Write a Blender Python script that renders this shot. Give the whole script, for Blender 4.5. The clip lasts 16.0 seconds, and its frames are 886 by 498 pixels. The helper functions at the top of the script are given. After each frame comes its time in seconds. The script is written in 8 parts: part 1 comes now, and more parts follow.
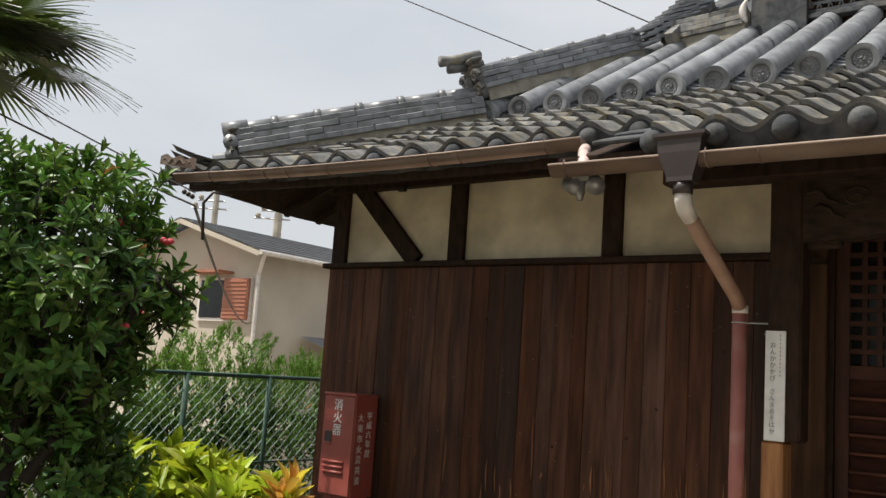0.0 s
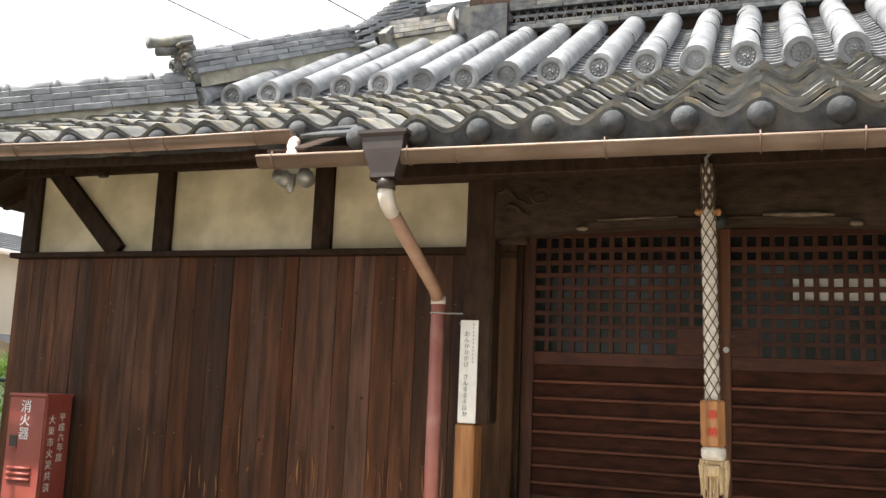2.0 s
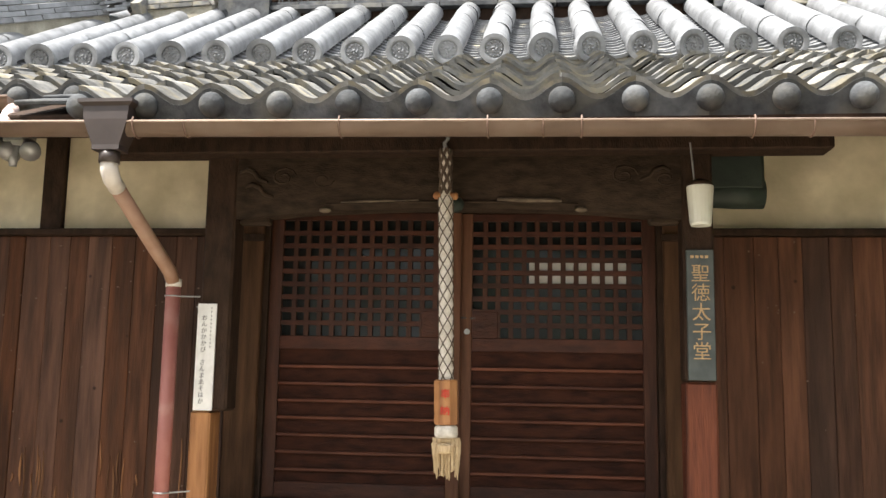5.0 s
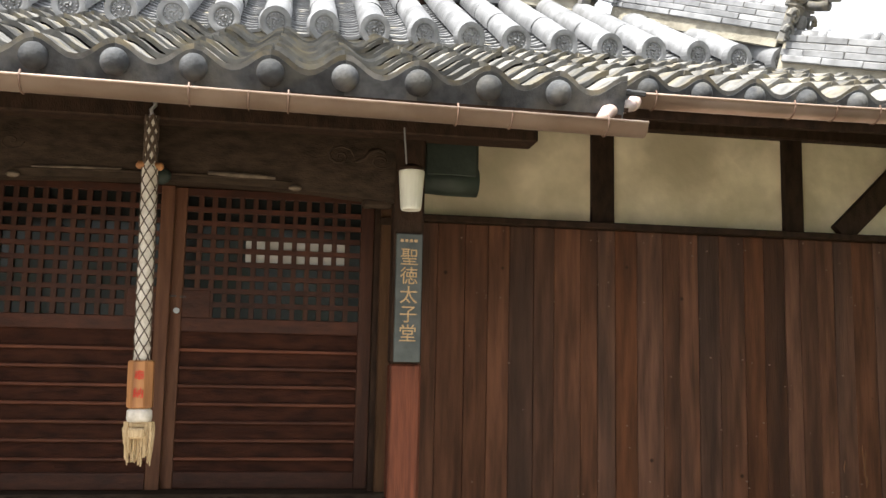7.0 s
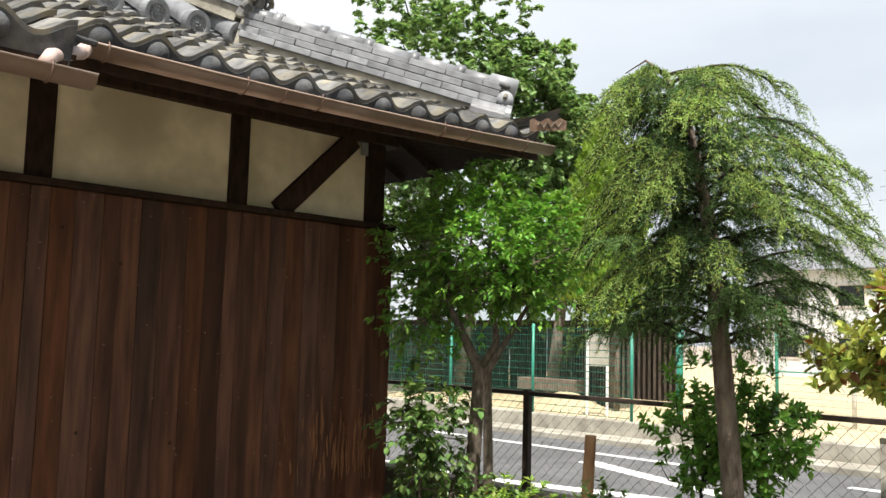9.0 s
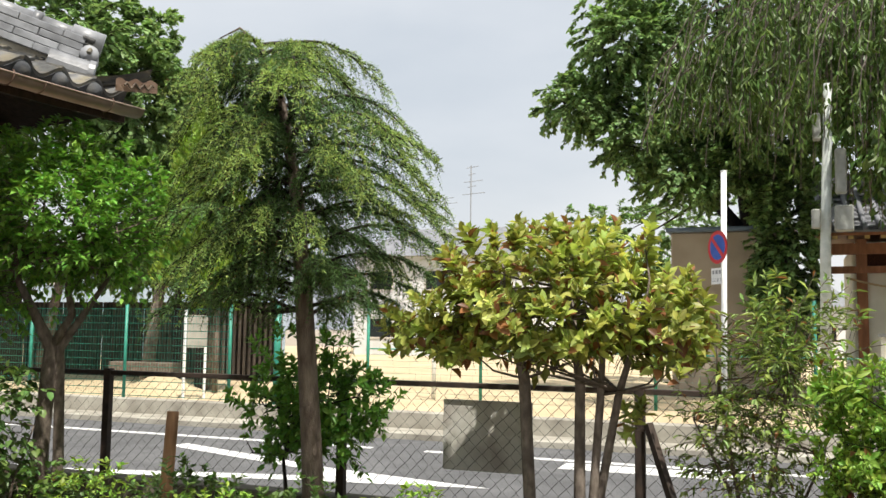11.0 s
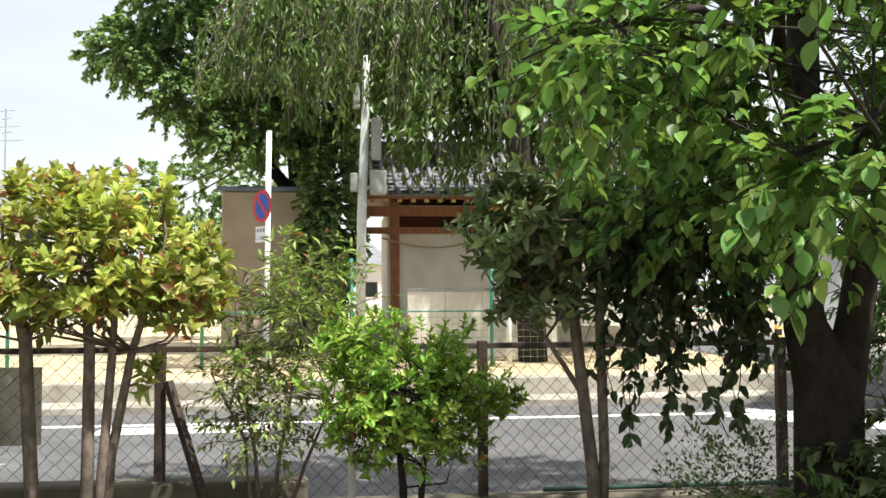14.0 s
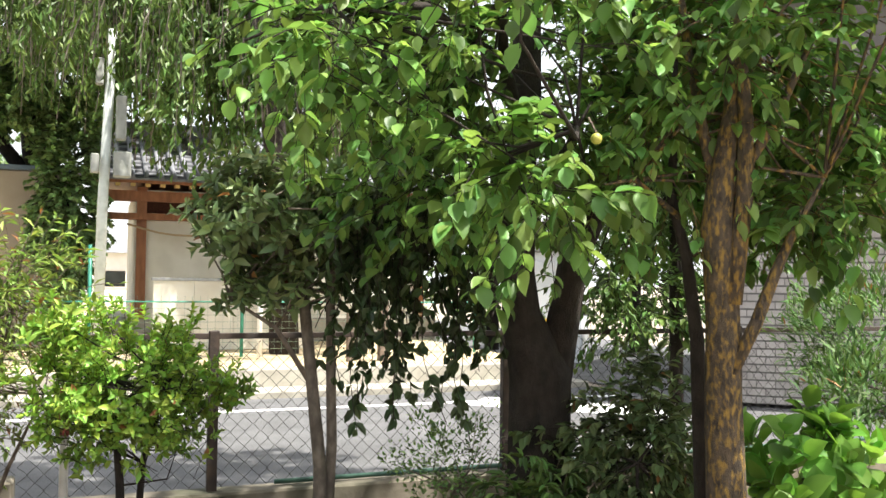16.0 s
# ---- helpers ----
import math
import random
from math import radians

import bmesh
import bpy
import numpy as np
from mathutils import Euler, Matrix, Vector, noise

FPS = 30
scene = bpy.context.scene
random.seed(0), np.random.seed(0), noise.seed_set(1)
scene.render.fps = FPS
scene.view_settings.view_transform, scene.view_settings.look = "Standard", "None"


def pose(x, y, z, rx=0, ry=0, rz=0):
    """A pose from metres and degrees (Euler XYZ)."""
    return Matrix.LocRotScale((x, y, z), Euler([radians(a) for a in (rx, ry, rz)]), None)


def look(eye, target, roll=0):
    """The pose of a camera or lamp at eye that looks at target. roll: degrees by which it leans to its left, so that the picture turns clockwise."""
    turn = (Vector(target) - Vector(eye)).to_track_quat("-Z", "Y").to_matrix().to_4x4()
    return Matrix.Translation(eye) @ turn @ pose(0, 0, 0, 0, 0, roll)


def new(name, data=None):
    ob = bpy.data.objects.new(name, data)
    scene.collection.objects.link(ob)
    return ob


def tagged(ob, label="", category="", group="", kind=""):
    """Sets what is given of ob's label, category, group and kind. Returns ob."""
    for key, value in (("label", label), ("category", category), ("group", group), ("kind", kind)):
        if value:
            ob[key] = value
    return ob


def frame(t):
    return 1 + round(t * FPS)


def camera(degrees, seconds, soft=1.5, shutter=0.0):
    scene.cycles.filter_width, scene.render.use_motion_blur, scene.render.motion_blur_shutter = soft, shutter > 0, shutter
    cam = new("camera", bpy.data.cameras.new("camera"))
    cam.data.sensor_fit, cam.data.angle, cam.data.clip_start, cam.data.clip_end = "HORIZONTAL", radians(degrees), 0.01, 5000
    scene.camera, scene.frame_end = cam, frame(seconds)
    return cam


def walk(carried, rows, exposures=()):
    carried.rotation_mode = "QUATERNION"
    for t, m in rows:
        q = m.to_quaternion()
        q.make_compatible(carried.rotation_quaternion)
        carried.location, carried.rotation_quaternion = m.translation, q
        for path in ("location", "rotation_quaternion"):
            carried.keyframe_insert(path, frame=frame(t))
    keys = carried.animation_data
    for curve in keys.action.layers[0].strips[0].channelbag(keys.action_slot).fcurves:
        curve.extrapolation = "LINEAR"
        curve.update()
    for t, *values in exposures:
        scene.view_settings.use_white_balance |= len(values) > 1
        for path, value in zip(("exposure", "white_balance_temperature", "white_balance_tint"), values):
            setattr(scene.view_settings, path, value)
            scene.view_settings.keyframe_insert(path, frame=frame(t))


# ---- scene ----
cam = camera(52.5, 16.0)
PATH = [
    (0, (0.19, -5.069, 1.46), (-1.025, -3.503, 1.729), 4.0),
    (0.5, (0.197, -5.071, 1.46), (-0.885, -3.412, 1.74), 3.5),
    (1, (0.209, -5.072, 1.456), (-0.725, -3.328, 1.746), 3.0),
    (1.5, (0.219, -5.062, 1.456), (-0.561, -3.244, 1.744), 2.4),
    (2, (0.261, -5.066, 1.456), (-0.414, -3.205, 1.743), 2.3),
    (2.5, (0.297, -5.054, 1.455), (-0.314, -3.174, 1.759), 2.3),
    (3, (0.329, -5.03, 1.454), (-0.196, -3.125, 1.767), 1.9),
    (5.3, (0.482, -4.951, 1.43), (0.33, -2.976, 1.705), 1.1),
    (5.5, (0.504, -4.949, 1.429), (0.398, -2.971, 1.704), 1.2),
    (6, (0.568, -4.929, 1.42), (0.604, -2.95, 1.704), 1.4),
    (6.5, (0.648, -4.939, 1.412), (0.814, -2.966, 1.697), 1.3),
    (7, (0.677, -4.89, 1.429), (0.997, -2.932, 1.68), 1.2),
    (7.5, (0.709, -4.852, 1.443), (1.243, -2.938, 1.667), 1.4),
    (8, (0.718, -4.82, 1.446), (1.548, -3.013, 1.657), 1.3),
    (8.4, (0.72, -4.817, 1.449), (1.785, -3.136, 1.651), 0.9),
    (8.5, (0.72, -4.817, 1.449), (1.842, -3.174, 1.653), 1.1),
    (9, (0.713, -4.818, 1.46), (2.094, -3.385, 1.657), 1.5),
    (9.2, (0.721, -4.816, 1.459), (2.177, -3.46, 1.662), 1.5),
    (11.3, (0.846, -4.886, 1.385), (2.749, -4.292, 1.547), 0.7),
    (11.5, (0.855, -4.899, 1.384), (2.786, -4.399, 1.534), 0.7),
    (12, (0.863, -4.94, 1.38), (2.838, -4.654, 1.509), 0.4),
    (12.5, (0.879, -4.968, 1.38), (2.872, -4.849, 1.498), 0.2),
    (13, (0.888, -4.993, 1.381), (2.885, -4.969, 1.483), 0.3),
    (13.5, (0.894, -5.017, 1.378), (2.891, -5.086, 1.467), -0.0),
    (14, (0.901, -5.057, 1.374), (2.886, -5.277, 1.466), -0.3),
    (14.5, (0.889, -5.091, 1.376), (2.852, -5.459, 1.479), -0.2),
    (15, (0.873, -5.114, 1.377), (2.806, -5.619, 1.472), -0.0),
    (15.5, (0.879, -5.145, 1.369), (2.774, -5.779, 1.455), 0.2),
    (16, (0.892, -5.194, 1.361), (2.752, -5.925, 1.438), 0.6),
]
EXPOSURES = [(0, 0.27), (0.5, 0.38), (1.0, 0.65), (1.5, 1.02), (2.0, 1.45), (2.5, 1.58), (3.2, 1.48), (5.5, 1.62), (6.0, 1.50), (6.5, 1.5), (7.0, 1.58), (7.5, 1.62), (8.0, 1.40), (8.5, 1.28), (9.0, 0.76), (10.2, 0.56), (11.5, 0.48), (13.0, 0.54), (13.5, 0.62), (14.0, 0.88), (14.5, 1.12), (15.0, 1.40), (15.5, 1.48), (16.0, 1.47)]
walk(cam, [(t, look(eye, target, roll)) for t, eye, target, roll in PATH], EXPOSURES)

# world and sun
SUN_EL, SUN_AZ = 62.0, 226.0   # degrees; azimuth clockwise from +y
world = bpy.data.worlds.new("hazy_sky")
scene.world = world
world.use_nodes = True
wn, wl = world.node_tree.nodes, world.node_tree.links
sky = wn.new("ShaderNodeTexSky")
sky.sky_type, sky.sun_disc = "NISHITA", False
sky.sun_elevation, sky.sun_rotation = radians(SUN_EL), radians(SUN_AZ)
sky.air_density, sky.dust_density, sky.ozone_density = 1.0, 6.0, 1.0
wco = wn.new("ShaderNodeTexCoord")
wmap = wn.new("ShaderNodeMapping")
wmap.inputs["Scale"].default_value = (1.0, 1.0, 3.0)
cloud = wn.new("ShaderNodeTexNoise")
cloud.inputs["Scale"].default_value, cloud.inputs["Detail"].default_value = 1.6, 6.0
wl.new(wco.outputs["Generated"], wmap.inputs["Vector"])
wl.new(wmap.outputs["Vector"], cloud.inputs["Vector"])
cramp = wn.new("ShaderNodeValToRGB")
cramp.color_ramp.elements[0].position, cramp.color_ramp.elements[0].color = 0.30, (6.6, 7.1, 7.6, 1)
cramp.color_ramp.elements[1].position, cramp.color_ramp.elements[1].color = 0.72, (9.6, 9.7, 9.8, 1)
wl.new(cloud.outputs["Fac"], cramp.inputs["Fac"])
wmix = wn.new("ShaderNodeMixRGB")
wmix.inputs["Fac"].default_value = 0.72
wl.new(sky.outputs["Color"], wmix.inputs["Color1"])
wl.new(cramp.outputs["Color"], wmix.inputs["Color2"])
wl.new(wmix.outputs["Color"], wn["Background"].inputs["Color"])
wn["Background"].inputs["Strength"].default_value = 0.085
sun_data = bpy.data.lights.new("sun", "SUN")
sun_data.energy, sun_data.angle, sun_data.color = 4.8, radians(1.0), (1.0, 0.95, 0.86)
sun = new("sun", sun_data)
_e, _a = radians(SUN_EL), radians(SUN_AZ)
sun.matrix_basis = look((0, 0, 30), (-math.sin(_a) * math.cos(_e) * 10, -math.cos(_a) * math.cos(_e) * 10, 30 - math.sin(_e) * 10))

# ---------------------------------------------------------------- materials


def mat(name, c1, c2, scale=8.0, rough=0.7, bump=0.15, stretch=(1, 1, 1), vary=0.0, island=False, metal=0.0,
        leafy=0.0, detail=6.0, fine=0.0, stain=None, stain_scale=1.2, stain_amt=0.5, spec=0.5, hue=(0.475, 0.515), brown=0.0, streak=False, knots=None, greyer=0.0):
    """A two-scale noise material; vary: brightness spread from piece to piece."""
    m = bpy.data.materials.new(name)
    m.use_nodes = True
    n, l = m.node_tree.nodes, m.node_tree.links
    bsdf = n["Principled BSDF"]
    co = n.new("ShaderNodeTexCoord")
    mp = n.new("ShaderNodeMapping")
    mp.inputs["Scale"].default_value = stretch
    info = n.new("ShaderNodeObjectInfo")
    geo = n.new("ShaderNodeNewGeometry")
    rnd = geo.outputs["Random Per Island"] if island else info.outputs["Random"]
    shift = n.new("ShaderNodeVectorMath")
    shift.operation = "MULTIPLY_ADD"
    comb = n.new("ShaderNodeCombineXYZ")
    for i in range(3):
        l.new(info.outputs["Random"], comb.inputs[i])
    l.new(comb.outputs[0], shift.inputs[0])
    shift.inputs[1].default_value = (37.0, 53.0, 71.0)
    l.new(co.outputs["Object"], shift.inputs[2])
    l.new(shift.outputs[0], mp.inputs["Vector"])
    big = n.new("ShaderNodeTexNoise")
    big.inputs["Scale"].default_value, big.inputs["Detail"].default_value = scale, detail
    l.new(mp.outputs[0], big.inputs["Vector"])
    ramp = n.new("ShaderNodeValToRGB")
    ramp.color_ramp.elements[0].position, ramp.color_ramp.elements[0].color = 0.32, (*c1, 1)
    ramp.color_ramp.elements[1].position, ramp.color_ramp.elements[1].color = 0.68, (*c2, 1)
    l.new(big.outputs["Fac"], ramp.inputs["Fac"])
    col = ramp.outputs["Color"]
    if stain:
        st = n.new("ShaderNodeTexNoise")
        st.inputs["Scale"].default_value, st.inputs["Detail"].default_value = stain_scale, 5.0
        l.new(mp.outputs[0] if streak else shift.outputs[0], st.inputs["Vector"])
        sr = n.new("ShaderNodeValToRGB")
        sr.color_ramp.elements[0].position, sr.color_ramp.elements[0].color = 0.48, (0, 0, 0, 1)
        sr.color_ramp.elements[1].position, sr.color_ramp.elements[1].color = 0.66, (stain_amt,) * 3 + (1,)
        l.new(st.outputs["Fac"], sr.inputs["Fac"])
        mx = n.new("ShaderNodeMixRGB")
        l.new(sr.outputs["Color"], mx.inputs["Fac"])
        l.new(col, mx.inputs["Color1"])
        mx.inputs["Color2"].default_value = (*stain, 1)
        col = mx.outputs["Color"]
    if knots:
        vo = n.new("ShaderNodeTexVoronoi")
        vo.inputs["Scale"].default_value = 4.2
        l.new(shift.outputs[0], vo.inputs["Vector"])
        kr = n.new("ShaderNodeValToRGB")
        kr.color_ramp.elements[0].position, kr.color_ramp.elements[0].color = 0.030, (0.85, 0.85, 0.85, 1)
        kr.color_ramp.elements[1].position, kr.color_ramp.elements[1].color = 0.060, (0, 0, 0, 1)
        l.new(vo.outputs["Distance"], kr.inputs["Fac"])
        kx = n.new("ShaderNodeMixRGB")
        l.new(kr.outputs["Color"], kx.inputs["Fac"])
        l.new(col, kx.inputs["Color1"])
        kx.inputs["Color2"].default_value = (*knots, 1)
        col = kx.outputs["Color"]
    if vary:
        hsv = n.new("ShaderNodeHueSaturation")
        rg = n.new("ShaderNodeMapRange")
        rg.inputs["To Min"].default_value, rg.inputs["To Max"].default_value = 1 - vary, 1 + vary
        l.new(rnd, rg.inputs["Value"])
        l.new(rg.outputs[0], hsv.inputs["Value"])
        if leafy:
            hr = n.new("ShaderNodeMapRange")
            hr.inputs["To Min"].default_value, hr.inputs["To Max"].default_value = hue
            sw = n.new("ShaderNodeMath")
            sw.operation = "MULTIPLY"
            sw.inputs[1].default_value = 17.3
            l.new(rnd, sw.inputs[0])
            fr = n.new("ShaderNodeMath")
            fr.operation = "FRACT"
            l.new(sw.outputs[0], fr.inputs[0])
            l.new(fr.outputs[0], hr.inputs["Value"])
            l.new(hr.outputs[0], hsv.inputs["Hue"])
            if brown:
                gt = n.new("ShaderNodeMath")
                gt.operation = "LESS_THAN"
                gt.inputs[1].default_value = brown
                l.new(fr.outputs[0], gt.inputs[0])
                bx = n.new("ShaderNodeMixRGB")
                bx.inputs["Color2"].default_value = (0.26, 0.17, 0.05, 1)
                l.new(gt.outputs[0], bx.inputs["Fac"])
                l.new(col, bx.inputs["Color1"])
                col = bx.outputs["Color"]
        if greyer:
            gm = n.new("ShaderNodeMath")
            gm.operation = "MULTIPLY"
            gm.inputs[1].default_value = 23.7
            l.new(rnd, gm.inputs[0])
            gf = n.new("ShaderNodeMath")
            gf.operation = "FRACT"
            l.new(gm.outputs[0], gf.inputs[0])
            gr = n.new("ShaderNodeMapRange")
            gr.inputs["To Min"].default_value, gr.inputs["To Max"].default_value = 1 - greyer, 1.05
            l.new(gf.outputs[0], gr.inputs["Value"])
            l.new(gr.outputs[0], hsv.inputs["Saturation"])
        l.new(col, hsv.inputs["Color"])
        col = hsv.outputs["Color"]
    l.new(col, bsdf.inputs["Base Color"])
    bsdf.inputs["Roughness"].default_value, bsdf.inputs["Metallic"].default_value = rough, metal
    bsdf.inputs["Specular IOR Level"].default_value = spec
    if bump:
        fn = n.new("ShaderNodeTexNoise")
        fn.inputs["Scale"].default_value, fn.inputs["Detail"].default_value = (fine or scale * 5), 4.0
        l.new(mp.outputs[0], fn.inputs["Vector"])
        bp = n.new("ShaderNodeBump")
        bp.inputs["Strength"].default_value, bp.inputs["Distance"].default_value = bump, 0.01
        l.new(fn.outputs["Fac"], bp.inputs["Height"])
        l.new(bp.outputs[0], bsdf.inputs["Normal"])
    if leafy:
        tr = n.new("ShaderNodeBsdfTranslucent")
        warm = n.new("ShaderNodeMixRGB")
        warm.blend_type = "MULTIPLY"
        warm.inputs["Fac"].default_value = 1.0
        warm.inputs["Color2"].default_value = (1.15, 1.15, 0.75, 1)
        l.new(col, warm.inputs["Color1"])
        l.new(warm.outputs["Color"], tr.inputs["Color"])
        mix = n.new("ShaderNodeMixShader")
        mix.inputs["Fac"].default_value = leafy
        l.new(bsdf.outputs[0], mix.inputs[1])
        l.new(tr.outputs[0], mix.inputs[2])
        l.new(mix.outputs[0], n["Material Output"].inputs["Surface"])
    return m


M_PLANK = mat("weathered_cedar_board", (0.050, 0.0225, 0.013), (0.130, 0.054, 0.028), 4, 0.62, 0.6, (5, 5, 0.5), 0.24, detail=9, stain=(0.034, 0.021, 0.016), stain_scale=0.8, stain_amt=0.70, spec=0.12, streak=True, knots=(0.018, 0.009, 0.006), greyer=0.22)
M_BEAM = mat("dark_old_timber", (0.020, 0.012, 0.008), (0.045, 0.026, 0.017), 8, 0.75, 0.5, (3, 3, 1.2), 0.2, detail=9, spec=0.15)
M_DOOR = mat("red_brown_door_wood", (0.032, 0.011, 0.007), (0.070, 0.023, 0.012), 6, 0.5, 0.3, (1.5, 6, 4), 0.2, spec=0.25)
M_DOORV = mat("red_brown_stile_wood", (0.034, 0.013, 0.008), (0.068, 0.026, 0.014), 6, 0.5, 0.3, (6, 6, 0.6), 0.2, spec=0.25)
# Batten red lightened for the light its ledges catch.
M_BATTEN = mat("lit_red_batten", (0.062, 0.019, 0.010), (0.135, 0.046, 0.024), 3, 0.5, 0.2, (1.2, 6, 5), 0.35, spec=0.25)
M_STILE = mat("worn_brown_meeting_stile", (0.085, 0.036, 0.020), (0.140, 0.064, 0.036), 6, 0.55, 0.3, (6, 6, 0.6), spec=0.2)
M_STRAP = mat("dull_brown_strap", (0.12, 0.072, 0.052), (0.17, 0.105, 0.078), 8, 0.6, 0.05)
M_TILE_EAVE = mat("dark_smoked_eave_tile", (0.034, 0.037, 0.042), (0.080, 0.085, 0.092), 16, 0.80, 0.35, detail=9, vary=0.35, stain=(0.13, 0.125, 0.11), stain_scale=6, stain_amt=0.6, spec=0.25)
M_OPEN = mat("dark_panel_wood", (0.022, 0.008, 0.005), (0.060, 0.020, 0.011), 5, 0.6, 0.3, (1.5, 6, 5), 0.15, spec=0.1)
M_PLASTER = mat("cream_earth_plaster", (0.50, 0.435, 0.30), (0.80, 0.71, 0.53), 3.5, 0.92, 0.35, detail=10, stain=(0.40, 0.345, 0.24), stain_scale=1.9, stain_amt=0.75)
M_TILE = mat("smoked_clay_pantile", (0.085, 0.086, 0.086), (0.178, 0.178, 0.174), 14, 0.80, 0.4, vary=0.45, detail=9, stain=(0.25, 0.215, 0.14), stain_scale=9, stain_amt=0.6, spec=0.3)
M_TILE_UP = mat("pale_smoked_clay_tile", (0.118, 0.122, 0.129), (0.220, 0.228, 0.242), 11, 0.40, 0.2, vary=0.16, stain=(0.36, 0.37, 0.39), stain_scale=4, stain_amt=0.45, detail=9)
M_MORTAR = mat("grey_roof_mortar", (0.20, 0.185, 0.15), (0.36, 0.34, 0.28), 9, 0.95, 0.6)
M_GUTTER = mat("brown_plastic_gutter", (0.215, 0.155, 0.120), (0.30, 0.225, 0.180), 3, 0.42, 0.05, stain=(0.40, 0.32, 0.27), stain_scale=4, stain_amt=0.5)
M_HOPPER = mat("dark_brown_plastic", (0.030, 0.022, 0.021), (0.048, 0.036, 0.034), 6, 0.45, 0.05)
M_PIPE = mat("faded_red_plastic_pipe", (0.30, 0.105, 0.085), (0.38, 0.15, 0.12), 6, 0.5, 0.08, stain=(0.42, 0.24, 0.2), stain_scale=6, stain_amt=0.5)
M_WHITEPL = mat("weathered_white_plastic", (0.52, 0.48, 0.44), (0.68, 0.64, 0.60), 12, 0.45, 0.05)
M_FIREBOX = mat("faded_red_painted_metal", (0.27, 0.055, 0.042), (0.34, 0.085, 0.062), 5, 0.45, 0.05, stain=(0.20, 0.05, 0.04), stain_scale=3, stain_amt=0.5)
M_WHITE = mat("white_paint", (0.70, 0.70, 0.68), (0.82, 0.82, 0.80), 20, 0.6, 0.02)
M_GOLD = mat("dull_gold_lettering", (0.36, 0.235, 0.11), (0.50, 0.34, 0.18), 30, 0.5, 0.05)
M_RED = mat("red_ink", (0.50, 0.02, 0.015), (0.60, 0.035, 0.02), 30, 0.6, 0.0)
M_INK = mat("grey_ink", (0.24, 0.24, 0.24), (0.32, 0.32, 0.32), 30, 0.7, 0.0)
M_SLATE = mat("slate_green_board", (0.045, 0.055, 0.055), (0.075, 0.088, 0.086), 14, 0.6, 0.2)
M_NEWWOOD = mat("fresh_pine_timber", (0.25, 0.105, 0.036), (0.43, 0.205, 0.080), 6, 0.6, 0.4, (6, 6, 0.5), detail=9, stain=(0.13, 0.05, 0.02), stain_scale=2.5, stain_amt=0.7, streak=True, knots=(0.03, 0.012, 0.007))
M_REDWOOD = mat("red_stained_timber", (0.075, 0.022, 0.012), (0.17, 0.052, 0.026), 6, 0.55, 0.4, (6, 6, 0.5), detail=9, stain=(0.035, 0.014, 0.009), stain_scale=2.5, stain_amt=0.7, streak=True, spec=0.25)
M_JAMB = mat("brown_jamb_timber", (0.042, 0.022, 0.012), (0.090, 0.047, 0.025), 5, 0.75, 0.4, (5, 5, 0.5), spec=0.12)
M_ROPE = mat("white_cotton_rope", (0.52, 0.48, 0.42), (0.72, 0.68, 0.62), 40, 0.9, 0.5)
M_NET = mat("brown_net_cord", (0.05, 0.035, 0.025), (0.09, 0.06, 0.04), 40, 0.8, 0.1)
M_TASSEL = mat("tan_hemp_tassel", (0.38, 0.27, 0.15), (0.55, 0.43, 0.27), 30, 0.9, 0.3, (8, 8, 1))
M_LAMP = mat("milky_lamp_glass", (0.62, 0.63, 0.56), (0.74, 0.75, 0.67), 5, 0.35, 0.0)
M_GREENCL = mat("dark_green_cover", (0.018, 0.028, 0.022), (0.032, 0.046, 0.036), 8, 0.6, 0.2)
M_GREY = mat("galvanised_steel", (0.30, 0.31, 0.32), (0.45, 0.46, 0.47), 12, 0.45, 0.05, metal=0.6)
M_CARVED = mat("bleached_carved_timber", (0.020, 0.013, 0.009), (0.050, 0.034, 0.023), 7, 0.75, 0.35, (1.5, 4, 4), detail=9, spec=0.15)
M_CARVEDGE = mat("pale_worn_lit_edge", (0.045, 0.032, 0.022), (0.17, 0.13, 0.092), 16, 0.8, 0.4, (1, 3, 3), detail=9)
M_GLASS_DARK = mat("dusty_dark_glass", (0.008, 0.010, 0.010), (0.018, 0.022, 0.022), 2, 0.10, 0.0, spec=0.35)
M_PAPER = mat("white_paper_screen", (0.46, 0.46, 0.45), (0.58, 0.58, 0.57), 5, 0.9, 0.0)
M_ASPHALT = mat("grey_asphalt", (0.085, 0.085, 0.088), (0.13, 0.13, 0.133), 3, 0.85, 0.5, fine=300, stain=(0.07, 0.07, 0.072), stain_scale=0.6)
M_PAINT = mat("worn_road_paint", (0.55, 0.55, 0.54), (0.80, 0.80, 0.79), 7, 0.7, 0.2, detail=9)
M_CONC = mat("weathered_concrete", (0.27, 0.25, 0.21), (0.42, 0.40, 0.34), 2.5, 0.9, 0.4, stain=(0.17, 0.155, 0.125), stain_scale=1.6, stain_amt=0.6)
M_SAND = mat("tan_sand_ground", (0.42, 0.33, 0.20), (0.52, 0.42, 0.27), 0.8, 0.95, 0.3, fine=60)
M_SOIL = mat("garden_soil", (0.05, 0.036, 0.024), (0.115, 0.085, 0.055), 4, 0.95, 0.8)
# Earth tone raised to bounce light under the eave; unseen before the hall.
M_GROUND = mat("dry_packed_earth", (0.24, 0.20, 0.155), (0.35, 0.30, 0.235), 1.2, 0.95, 0.5)
M_BLACKIRON = mat("rusty_black_iron", (0.022, 0.016, 0.013), (0.055, 0.035, 0.025), 14, 0.7, 0.3)
